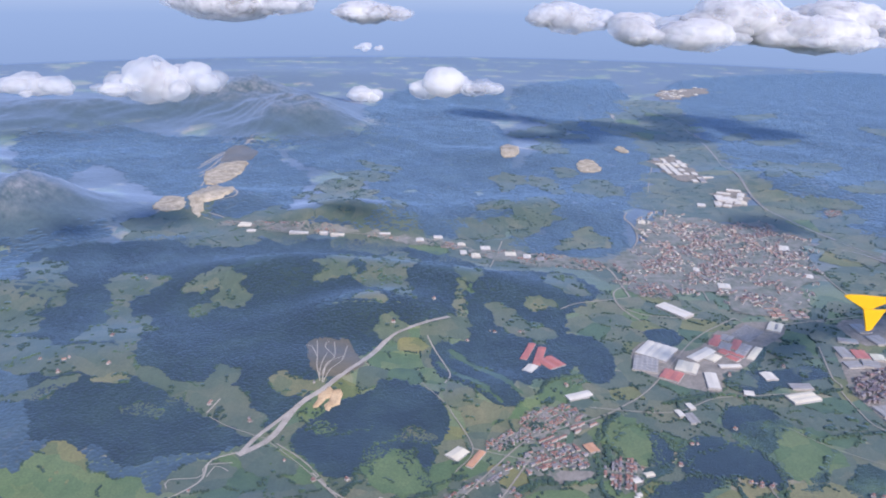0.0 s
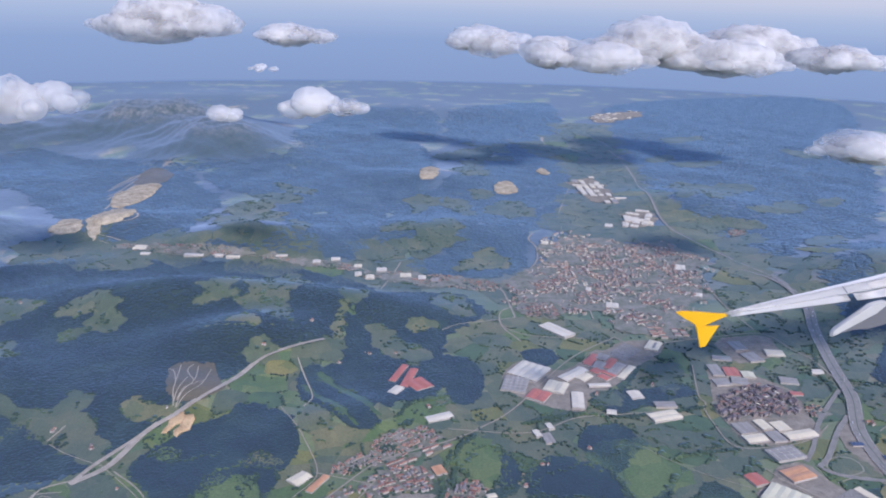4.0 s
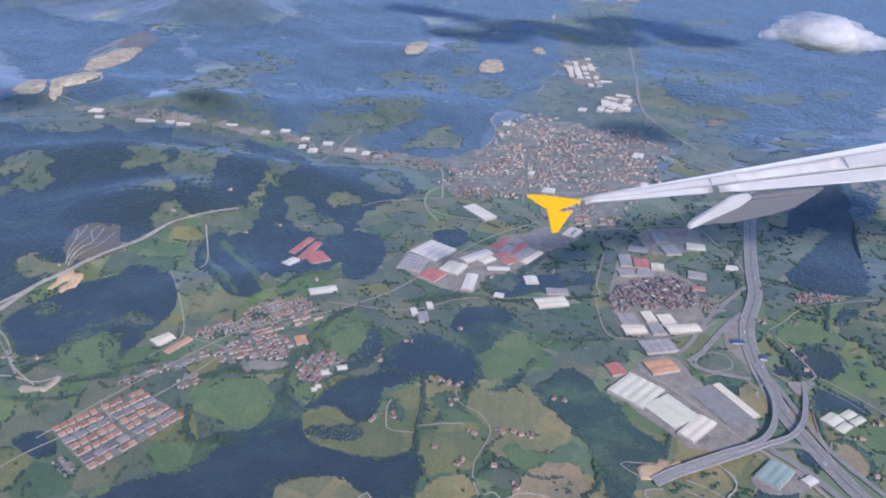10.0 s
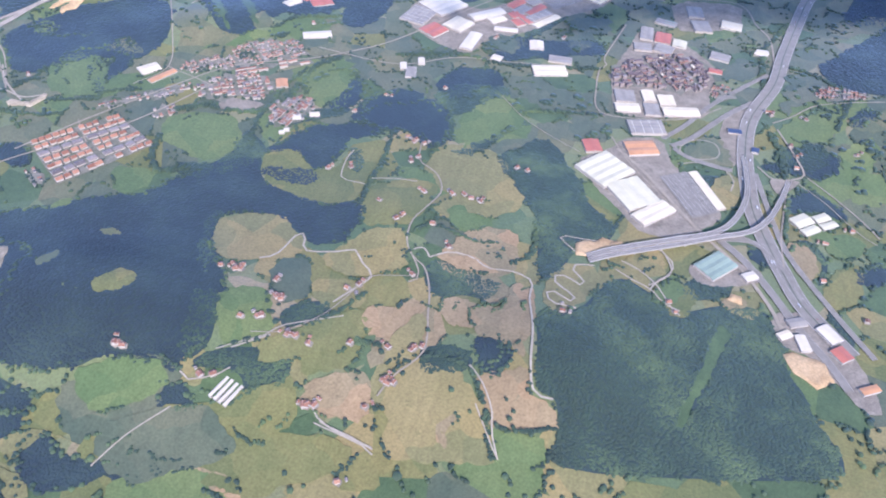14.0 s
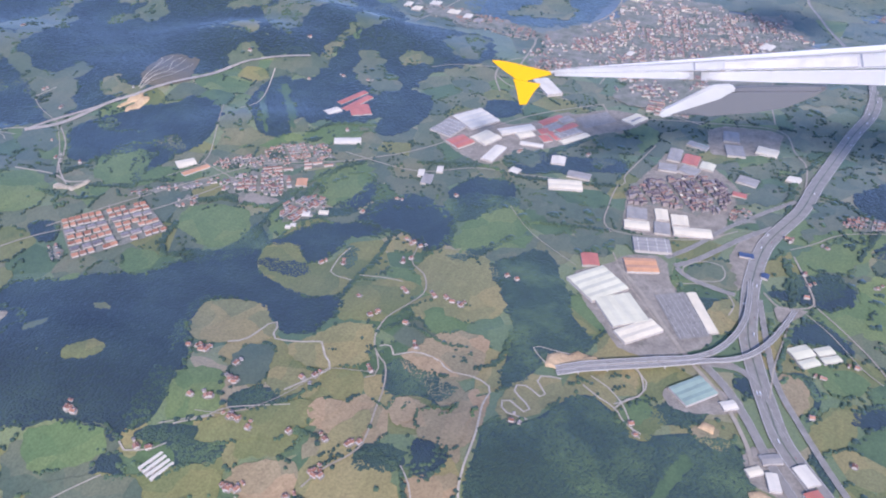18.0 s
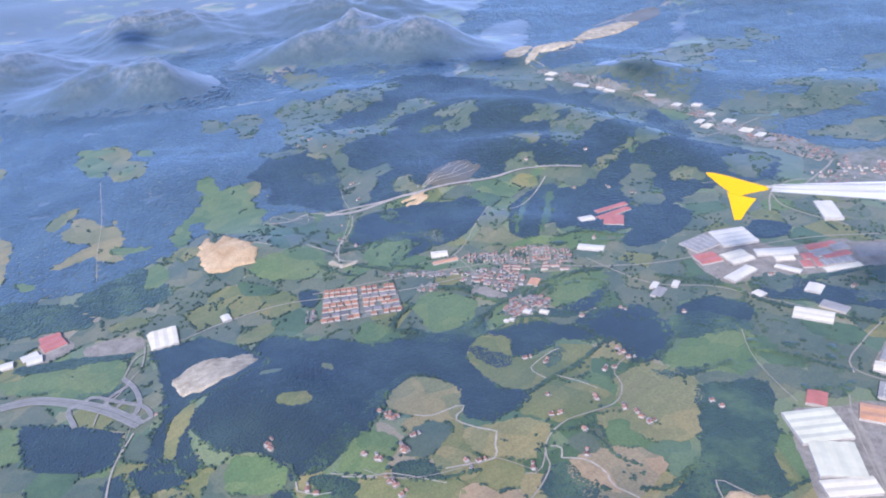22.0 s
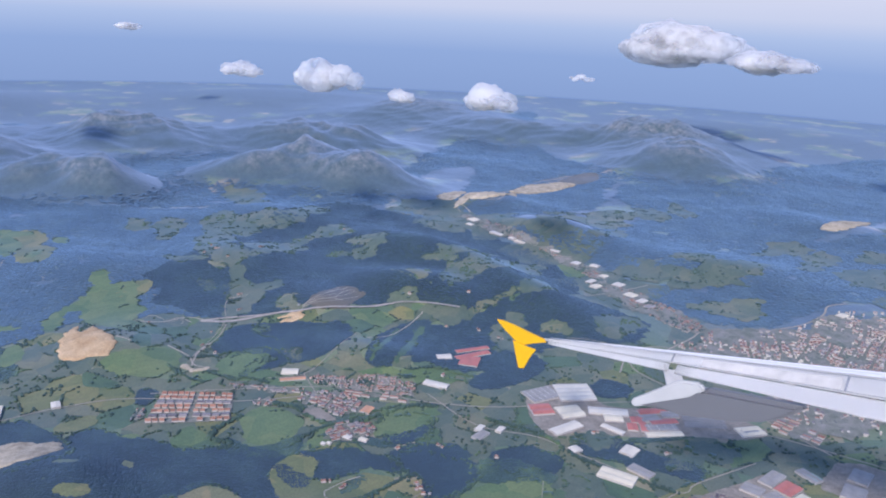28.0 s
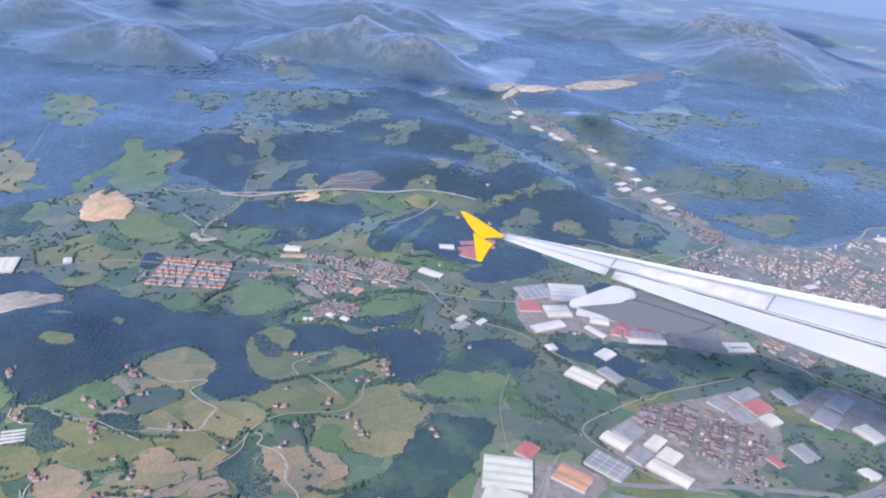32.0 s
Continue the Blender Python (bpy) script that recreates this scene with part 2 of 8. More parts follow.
# fairing paint in two copies: dark for the wing's shade, pale where lit
FAIRINGSHADE = plain("shaded_fairing_paint", (0.15, 0.155, 0.165), 0.35, 0.08, 0.03)
FAIRINGLIT = plain("lit_fairing_paint", (0.5, 0.5, 0.48), 0.35, 0.1, 0.05)
YELLOW = plain("yellow_winglet_paint", (0.78, 0.43, 0.008), 0.3, 0.06, 0.05)
WINGWORN = plain("worn_wing_paint", (0.62, 0.59, 0.53), 0.45, 0.2, 0.12)
SEAM = plain("panel_seam", (0.32, 0.33, 0.34), 0.5, 0.1, 0.1)

# the ground sheet: fields, scattered woods in the uplands, rock on the steep heights
GROUND, _n, _l, _b = material("countryside", 0.8, 0, 0.5, 0.2)
_pos = _n.new("ShaderNodeNewGeometry")
_v = _n.new("ShaderNodeTexVoronoi"); _v.inputs["Scale"].default_value = 0.035
_wob = _n.new("ShaderNodeTexNoise"); _wob.inputs["Scale"].default_value = 0.03; _l.new(_pos.outputs["Position"], _wob.inputs["Vector"])
_vm = _n.new("ShaderNodeVectorMath"); _vm.operation = "MULTIPLY_ADD"; _vm.inputs[1].default_value = (26, 26, 0)
_l.new(_wob.outputs["Color"], _vm.inputs[0]); _l.new(_pos.outputs["Position"], _vm.inputs[2])
_l.new(_vm.outputs[0], _v.inputs["Vector"])
_sp = _n.new("ShaderNodeSeparateColor"); _l.new(_v.outputs["Color"], _sp.inputs[0])
_field = ramp(_n, _l, _sp.outputs[0], [(0.0, (0.08, 0.14, 0.055)), (0.35, (0.125, 0.18, 0.07)), (0.7, (0.18, 0.215, 0.085)), (0.9, (0.25, 0.235, 0.11)), (1.0, (0.32, 0.26, 0.15))])
_grain = ramp(_n, _l, noise_at(_n, _l, 1.0, 4), [(0.3, (0.6, 0.6, 0.6)), (0.7, (1.25, 1.25, 1.25))])
_field = mixc(_n, _l, 0.6, _field, _grain, "MULTIPLY")
# upland wood tone pale and bluish like the far trees: haze in the colour
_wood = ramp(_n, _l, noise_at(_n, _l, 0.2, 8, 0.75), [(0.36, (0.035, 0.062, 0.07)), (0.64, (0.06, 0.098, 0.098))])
_xyz = _n.new("ShaderNodeSeparateXYZ"); _l.new(_pos.outputs["Position"], _xyz.inputs[0])
def _map(sock, lo, hi):
    k = _n.new("ShaderNodeMapRange"); k.inputs["From Min"].default_value, k.inputs["From Max"].default_value = lo, hi
    _l.new(sock, k.inputs["Value"]); return k.outputs[0]
def _mth(op, a, b):
    k = _n.new("ShaderNodeMath"); k.operation = op; 
    for s, v in zip(k.inputs, (a, b)):
        if isinstance(v, (int, float)): s.default_value = v
        else: _l.new(v, s)
    return k.outputs[0]
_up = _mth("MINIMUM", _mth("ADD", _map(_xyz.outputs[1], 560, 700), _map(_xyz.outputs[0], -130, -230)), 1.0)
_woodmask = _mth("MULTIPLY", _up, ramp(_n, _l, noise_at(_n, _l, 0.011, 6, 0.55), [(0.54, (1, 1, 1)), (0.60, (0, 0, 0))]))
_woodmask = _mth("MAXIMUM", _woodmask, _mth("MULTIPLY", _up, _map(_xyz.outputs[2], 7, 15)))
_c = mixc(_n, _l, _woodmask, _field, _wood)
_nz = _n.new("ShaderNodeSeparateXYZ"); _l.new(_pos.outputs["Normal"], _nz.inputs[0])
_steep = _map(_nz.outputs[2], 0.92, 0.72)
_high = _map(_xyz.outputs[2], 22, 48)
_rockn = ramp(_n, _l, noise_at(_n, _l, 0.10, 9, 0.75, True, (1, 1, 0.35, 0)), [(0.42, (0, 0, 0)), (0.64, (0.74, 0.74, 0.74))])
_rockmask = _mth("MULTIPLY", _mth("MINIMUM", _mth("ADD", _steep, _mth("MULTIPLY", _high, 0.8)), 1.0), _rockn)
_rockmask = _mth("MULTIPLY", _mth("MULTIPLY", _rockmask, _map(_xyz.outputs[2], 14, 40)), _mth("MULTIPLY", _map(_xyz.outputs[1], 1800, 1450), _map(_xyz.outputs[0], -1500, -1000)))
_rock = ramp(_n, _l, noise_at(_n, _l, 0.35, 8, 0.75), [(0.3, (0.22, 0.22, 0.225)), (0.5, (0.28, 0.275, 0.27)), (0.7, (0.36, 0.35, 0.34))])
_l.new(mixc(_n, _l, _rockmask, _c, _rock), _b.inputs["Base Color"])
# sheen by position imitates haze: more over uplands, less on heights and far out
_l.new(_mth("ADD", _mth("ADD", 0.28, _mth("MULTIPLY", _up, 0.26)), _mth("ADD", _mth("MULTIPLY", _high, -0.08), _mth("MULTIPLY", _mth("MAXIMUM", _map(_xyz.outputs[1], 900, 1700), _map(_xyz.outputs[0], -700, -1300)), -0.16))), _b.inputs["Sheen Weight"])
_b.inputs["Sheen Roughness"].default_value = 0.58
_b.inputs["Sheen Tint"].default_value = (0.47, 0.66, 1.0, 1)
bump(_n, _l, _b, noise_at(_n, _l, 0.12, 8, 0.65), 0.3, 2.0)

# ---- relief ----
# hills: x, y, height, half-lengths along and across, turn in degrees
HILLS = [
    (120, 190, 7, 60, 45, 20), (150, 262, 4, 30, 30, 0), (55, 182, 13, 45, 30, 10), (235, 205, 9, 45, 35, 30),
    (-63, 492, 20, 60, 35, 20), (-85, 415, 9, 45, 30, 0), (-215, 410, 12, 60, 50, 0), (-20, 560, 16, 90, 30, -5),
    (-150, 560, 18, 80, 40, 10), (-242, 760, 16, 60, 40, 30), (-110, 720, 22, 70, 40, 0), (60, 760, 14, 90, 50, 10),
    (53, 1016, 10, 80, 60, 0), (15, 395, 7, 40, 25, 30), (400, 420, 14, 60, 60, 0), (470, 640, 25, 90, 90, 0),
    (-330, 520, 12, 60, 50, 0), (-95, 262, 8, 40, 30, 0), (-260, 300, 12, 70, 50, 0), (360, 900, 14, 90, 70, 20),
]
# rocky ranges: x, y, height, half-lengths, turn
PEAKS = [
    (-505, 655, 92, 90, 62, 35), (-525, 560, 42, 60, 40, 20), (-590, 372, 72, 92, 56, 60), (-530, 410, 40, 50, 40, 0), (-767, 318, 84, 95, 70, 70),
    (-405, 690, 62, 70, 52, 30), (-268, 1175, 84, 100, 92, 40), (-398, 1298, 108, 150, 90, 20), (-634, 1147, 62, 130, 90, 30), (-852, 1162, 84, 160, 110, 50),
    (-700, 800, 80, 140, 90, 35), (-850, 560, 90, 130, 110, 50), (-1000, 250, 80, 150, 120, 80),
    (60, 1650, 16, 260, 120, 5), (-400, 1750, 24, 300, 140, 10), (-1250, 1100, 40, 320, 200, 40),
    (900, 1200, 30, 200, 200, 0), (-1450, 400, 45, 280, 200, 70),
]
def bumps(x, y, rows):
    z = np.zeros_like(x, dtype=float)
    for cx, cy, h, a, b, turn in rows:
        c, s = math.cos(radians(turn)), math.sin(radians(turn))
        u, v = ((x - cx) * c + (y - cy) * s) / a, ((y - cy) * c - (x - cx) * s) / b
        z = z + h * np.exp(-(u * u + v * v))
    return z
def ripple(x, y):
    """Broken relief from crossed waves of several lengths, about -1 to 1."""
    z = np.zeros_like(x, dtype=float)
    for i, (length, size) in enumerate(((190, 0.45), (103, 0.26), (57, 0.12), (31, 0.04))):
        for k in range(3):
            a = 0.7 + 2.1 * k + 1.3 * i
            px, py = x + 0.25 * length * np.sin(y / length * 2.3 + i), y + 0.25 * length * np.sin(x / length * 1.9 + k)
            z = z + size / 1.7 * np.sin((px * math.cos(a) + py * math.sin(a)) * 6.283 / length + 1.7 * k + i)
    return z
def ridged(x, y):
    """Sharp crests and gullies, 0 to 1."""
    z = np.zeros_like(x, dtype=float)
    for i, (length, size) in enumerate(((110, 0.42), (53, 0.27), (27, 0.18), (13, 0.13))):
        a = 0.5 + 1.1 * i
        w = np.sin((x * math.cos(a) + y * math.sin(a)) * 6.283 / length + 1.2 * np.sin(y / length * 3.1 + i) + 1.2 * np.sin(x / length * 2.7))
        z = z + size * (1 - np.abs(w))
    return z
def height(x, y):
    x, y = np.asarray(x, float), np.asarray(y, float)
    rock = 0.62 * bumps(x, y, PEAKS)
    rough = np.clip((1350 - np.hypot(x, y - 400)) / 500, 0, 1)
    z = bumps(x, y, HILLS) + rock * (0.91 + rough * (0.30 * ridged(x * 0.5, y * 0.5) - 0.17 + 0.14 * ripple(x * 1.2, y * 1.2)))
    upland = np.clip((y - 560) / 250, 0, 1) + np.clip((-x - 150) / 150, 0, 1) + np.clip((x - 380) / 150, 0, 1)
    valley = np.exp(-(((x - 230) / 130) ** 2)) * np.clip((y - 300) / 200, 0, 1)
    return z + ripple(x, y) * 2.6 * np.clip((1700 - np.hypot(x, y - 300)) / 700, 0.15, 1) * np.clip(upland, 0, 1) * (1 - 0.9 * valley)

# ---- mesh helpers ----
from mathutils import geometry
def link_mesh(name, verts, faces, mat, parent=None, label="", smooth=False):
    me = bpy.data.meshes.new(name)
    me.from_pydata([tuple(v) for v in verts] if isinstance(verts, list) else verts.tolist(), [], faces if isinstance(faces, list) else faces.tolist())
    me.materials.append(mat)
    if smooth:
        me.polygons.foreach_set("use_smooth", np.ones(len(me.polygons), bool))
    ob = new(name, me)
    if parent:
        ob.parent = parent
    if label:
        ob["label"] = label
    return ob

def part(name, bm, mat, parent=None, label=""):
    me = bpy.data.meshes.new(name)
    bmesh.ops.recalc_face_normals(bm, faces=bm.faces)
    bm.to_mesh(me)
    bm.free()
    me.materials.append(mat)
    ob = new(name, me)
    if parent:
        ob.parent = parent
    if label:
        ob["label"] = label
    return ob

# ---- ground ----
def steps(fine_lo, fine_hi, step, lo, hi):
    mid = list(np.arange(fine_lo, fine_hi + 0.1, step))
    out, s = [], step
    v = fine_hi
    while v < hi:
        s *= 1.12; v += s; out.append(v)
    pre, s, v = [], step, fine_lo
    while v > lo:
        s *= 1.12; v -= s; pre.append(v)
    return np.array(pre[::-1] + mid + out)
XS, YS = steps(-1000, 640, 5.5, -4700, 4700), steps(90, 1200, 5.0, -3000, 4700)
GX, GY = np.meshgrid(XS, YS)
GZ = height(GX, GY)
def zt(x, y):
    """Height of the ground sheet."""
    x, y = np.asarray(x, float), np.asarray(y, float)
    i, j = np.clip(np.searchsorted(XS, x) - 1, 0, len(XS) - 2), np.clip(np.searchsorted(YS, y) - 1, 0, len(YS) - 2)
    u, v = (x - XS[i]) / (XS[i + 1] - XS[i]), (y - YS[j]) / (YS[j + 1] - YS[j])
    return (GZ[j, i] * (1 - u) + GZ[j, i + 1] * u) * (1 - v) + (GZ[j + 1, i] * (1 - u) + GZ[j + 1, i + 1] * u) * v
_nx, _ny = len(XS), len(YS)
_id = np.arange(_nx * _ny).reshape(_ny, _nx)
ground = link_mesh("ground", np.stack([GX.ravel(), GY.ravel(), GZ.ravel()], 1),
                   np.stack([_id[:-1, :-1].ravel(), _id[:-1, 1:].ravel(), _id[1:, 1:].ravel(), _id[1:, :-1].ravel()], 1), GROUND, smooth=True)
tagged(ground, "green valley ground rising to wooded hills and grey rocky mountains", "ground", kind="structure")

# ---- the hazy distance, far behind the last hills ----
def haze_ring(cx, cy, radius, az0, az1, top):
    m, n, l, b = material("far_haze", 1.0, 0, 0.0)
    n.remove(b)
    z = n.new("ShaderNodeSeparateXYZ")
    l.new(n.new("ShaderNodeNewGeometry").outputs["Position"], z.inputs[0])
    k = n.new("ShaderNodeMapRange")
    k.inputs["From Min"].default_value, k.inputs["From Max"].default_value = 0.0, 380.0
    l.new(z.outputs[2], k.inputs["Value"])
    # haze painted as a glowing gradient, blue at the foot and paler upwards
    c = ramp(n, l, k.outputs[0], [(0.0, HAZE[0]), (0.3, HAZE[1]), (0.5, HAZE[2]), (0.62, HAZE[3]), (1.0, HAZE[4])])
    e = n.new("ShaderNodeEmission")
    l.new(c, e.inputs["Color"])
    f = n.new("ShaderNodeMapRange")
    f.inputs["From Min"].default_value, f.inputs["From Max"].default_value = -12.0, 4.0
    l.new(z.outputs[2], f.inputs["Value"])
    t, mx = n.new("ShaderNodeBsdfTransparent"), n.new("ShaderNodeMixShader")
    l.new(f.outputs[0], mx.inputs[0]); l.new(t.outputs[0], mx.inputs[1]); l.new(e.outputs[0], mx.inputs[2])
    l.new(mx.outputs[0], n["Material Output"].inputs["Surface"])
    a = np.radians(np.arange(az0, az1 + 0.1, 2.0))
    x, y = cx + radius * np.sin(a), cy + radius * np.cos(a)
    v = np.concatenate([np.stack([x, y, np.full_like(x, -30.0)], 1), np.stack([x, y, np.full_like(x, top)], 1)])
    i = np.arange(len(a) - 1)
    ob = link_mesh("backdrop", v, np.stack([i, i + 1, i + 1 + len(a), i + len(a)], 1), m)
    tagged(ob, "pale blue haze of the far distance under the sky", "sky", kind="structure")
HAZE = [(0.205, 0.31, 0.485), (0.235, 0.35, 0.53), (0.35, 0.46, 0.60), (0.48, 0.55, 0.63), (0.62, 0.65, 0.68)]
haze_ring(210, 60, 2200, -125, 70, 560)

# ---- outlines ----
def inside(poly, x, y):
    p = np.asarray(poly)
    r = np.zeros(len(x), bool)
    (ax, ay), (bx, by) = p.min(0), p.max(0)
    k = np.nonzero((x > ax) & (x < bx) & (y > ay) & (y < by))[0]
    if len(k):
        r[k] = crossings(p, x[k], y[k])
    return r
def crossings(p, x, y):
    r = np.zeros(len(x), bool)
    x1, y1 = p[-1]
    for x0, y0 in p:
        cross = ((y0 > y) != (y1 > y)) & (x < (x1 - x0) * (y - y0) / (y1 - y0 + 1e-9) + x0)
        r ^= cross
        x1, y1 = x0, y0
    return r
def rounded(poly, times=2):
    p = np.asarray(poly, float)
    for _ in range(times):
        q = np.roll(p, -1, 0)
        p = np.stack([0.8 * p + 0.2 * q, 0.2 * p + 0.8 * q], 1).reshape(-1, 2)
    return p
def resampled(p, step, closed=True):
    p = np.asarray(p, float)
    if closed:
        p = np.vstack([p, p[:1]])
    d = np.concatenate([[0], np.cumsum(np.hypot(*np.diff(p, axis=0).T))])
    k = max(4, int(d[-1] / step))
    s = np.linspace(0, d[-1], k + 1)
    if closed:
        s = s[:-1]
    return np.stack([np.interp(s, d, p[:, 0]), np.interp(s, d, p[:, 1])], 1)
def spline(p, step):
    """A smooth way through the points."""
    p = np.asarray(p, float)
    q = np.vstack([2 * p[0] - p[1], p, 2 * p[-1] - p[-2]])
    out = []
    for i in range(1, len(q) - 2):
        t = np.linspace(0, 1, 12, endpoint=False)[:, None]
        a, b, c, d = q[i - 1], q[i], q[i + 1], q[i + 2]
        out.append(0.5 * (2 * b + (c - a) * t + (2 * a - 5 * b + 4 * c - d) * t * t + (3 * b - a - 3 * c + d) * t ** 3))
    return resampled(np.vstack(out + [p[-1:]]), step, False)
def size_of(poly):
    p = np.asarray(poly)
    x, y = p[:, 0], p[:, 1]
    return abs(np.dot(x, np.roll(y, -1)) - np.dot(y, np.roll(x, -1))) / 2
def ragged(poly, amount, step, seed, soft=2, broadly=0.0):
    p = resampled(rounded(poly, soft), step)
    k = np.arange(len(p))
    wob = np.sin(k * 1.7 + seed) + np.sin(k * 0.61 + 2 * seed) + np.sin(k * 2.9 + 3 * seed)
    c = np.roll(p, -1, 0) - np.roll(p, 1, 0)
    nrm = np.stack([-c[:, 1], c[:, 0]], 1) / (np.hypot(c[:, 0], c[:, 1])[:, None] + 1e-6)
    d = np.cumsum(np.hypot(*(p - np.roll(p, 1, 0)).T))
    span = math.sqrt(size_of(poly))
    broad = np.sin(d / d[-1] * 6.2832 * 3 + seed) + np.sin(d / d[-1] * 6.2832 * 7 + 2 * seed) * 0.8 + np.sin(d / d[-1] * 6.2832 * 13 + 3 * seed) * 0.6
    return p + nrm * (wob * amount + broad * min(span * broadly, 6.0))[:, None]
def sheet(name, edge, mat, lift, step, parent=None, label="", relief=0.0):
    """A sheet that follows the ground inside the outline."""
    e = np.asarray(edge)
    lift += 0.5 * float(np.clip((e[:, 1].mean() - 560) / 150, 0, 1))
    lo, hi = e.min(0), e.max(0)
    gx, gy = np.meshgrid(np.arange(lo[0] + step / 2, hi[0], step), np.arange(lo[1] + step / 2, hi[1], step))
    gx, gy = gx.ravel(), gy.ravel()
    k = inside(e, gx, gy)
    pts = np.vstack([e, np.stack([gx[k], gy[k]], 1)])
    m = len(e)
    v, _e, f, *_ = geometry.delaunay_2d_cdt([Vector(q) for q in pts], [(i, (i + 1) % m) for i in range(m)], [], 1, 0.01)
    v = np.array([tuple(q) for q in v])
    z = zt(v[:, 0], v[:, 1]) + lift
    if relief:
        z[m:] += relief * (0.5 + np.floor(3 * ridged(v[m:, 0] * 2.2, v[m:, 1] * 2.2)) / 3)
    return link_mesh(name, np.stack([v[:, 0], v[:, 1], z], 1), [tuple(q) for q in f], mat, parent, label, True)

rng = np.random.default_rng(7)
KEEP_OUT, FIELDS, WOODS, ROADS, EDGES, LIFT = [], [], [], [], [], [0.25]
def lifted():
    LIFT[0] += 0.0007
    return LIFT[0]
FIELD_LOOK = {"meadow": (MEADOW, "green hay meadow with faint mowing stripes"), "lush": (LUSH, "lush bright green pasture"),
              "pasture": (PASTURE, "deep green hillside pasture"),
              "dull": (DULL, "dull olive meadow on the far slope"), "straw": (STRAW, "dry yellowish green meadow after mowing"), "bush": (BUSH, "strip of young light green plantation in the forest"), "tan": (TAN, "mown tan brown field of dry stubble")}
BARE_LOOK = {"quarry": (QUARRY, "pale grey quarry floor cut in terraces", "quarry"), "clay": (CLAY, "bare orange clay pit among green fields", "clay pit"),
             "cut": (CUT, "felled brownish slope with pale tracks", "clearing")}
def field(pts, look_name):
    if look_name == "meadow" and np.mean(np.asarray(pts)[:, 1]) > 330:
        look_name = "pasture"
    if np.mean(np.asarray(pts)[:, 1]) > 330 and look_name in ("straw", "tan"):
        look_name = "dull"
    if np.mean(np.asarray(pts)[:, 1]) > 400 and look_name == "lush":
        look_name = "pasture"
    m = np.mean(np.asarray(pts), 0)
    if m[0] < 70 and m[1] > 225:
        look_name = {'tan': 'pasture', 'straw': 'meadow', 'meadow': 'lush'}.get(look_name, look_name)
    mat, label = FIELD_LOOK[look_name]
    far = max(4.0, math.sqrt(size_of(pts)) / 8)
    e = ragged(pts, 0.35 if size_of(pts) < 4000 else 1.2, min(far * 0.6, 4.0), len(pts) + pts[0][0], 1, 0.022 if np.mean(np.asarray(pts)[:, 1]) < 330 else 0.06)
    EDGES.append(e)
    FIELDS.append(e)
    tagged(sheet("field", e, mat, lifted(), far), label, "field", "fields of the valley")
def clearing(pts, look_name):
    KEEP_OUT.append(rounded(pts))
    field(pts, look_name)
def yard(pts):
    KEEP_OUT.append(rounded(pts))
    tagged(sheet("yard", ragged(pts, 0.2, 2.5, pts[0][0], 1), YARD, lifted(), 6.0), "grey paved works yard around the halls", "pavement", kind="structure")
def bare(pts, look_name):
    mat, label, cat = BARE_LOOK[look_name]
    KEEP_OUT.append(rounded(pts))
    e = ragged(pts, 0.8, 4.0, pts[0][1])
    tagged(sheet(cat.replace(" ", "_"), e, mat, lifted() + 0.02, 3.0 if cat == "quarry" and size_of(pts) > 3000 else 1.6, relief=0.0 if look_name == "cut" else 2.0 if size_of(pts) > 3000 else 0.8), label, cat)

# ---- roads ----
ROAD_LOOK = {"motorway": (ASPHALT, "grey asphalt motorway with two carriageways and white lines"), "ramp": (ASPHALT, "grey asphalt slip road of the junction"),
             "lane": (LANE, "narrow grey country road"), "track": (TRACK, "pale gravel farm track between fields"), "earth": (EARTH, "motorway under construction in bare pale earth")}
def ribbon(name, p, width, mat, lift, parent=None, off=0.0):
    c = np.gradient(p, axis=0)
    nrm = np.stack([-c[:, 1], c[:, 0]], 1) / (np.hypot(c[:, 0], c[:, 1])[:, None] + 1e-6)
    cols = []
    for s in (-0.5, 0.5):
        q = p + nrm * (off + s * width)
        cols.append(np.stack([q[:, 0], q[:, 1], zt(p[:, 0], p[:, 1]) + lift], 1))
    v = np.stack(cols, 1).reshape(-1, 3)
    k = np.arange(len(p) - 1) * 2
    return link_mesh(name, v, np.stack([k, k + 1, k + 3, k + 2], 1), mat, parent)
def road(pts, width, look_name):
    mat, label = ROAD_LOOK[look_name]
    width *= {"lane": 0.37, "track": 0.62}.get(look_name, 1.0)
    p = spline(pts, 4.0)
    ROADS.append((p, width / 2 + 0.8))
    lift = lifted() + 0.15
    ob = tagged(ribbon("road", p, width, mat, lift), label, "road", kind="structure")
    if look_name in ("motorway", "ramp", "earth"):
        for o in (-0.46, 0.46):
            ribbon("edge_line", p, width * 0.022, LINE, lift + 0.05, ob, o * width)
    if look_name in ("motorway", "earth"):
        ribbon("central_strip", p, width * 0.06, PASTURE if look_name == "motorway" else TRACK, lift + 0.06, ob)

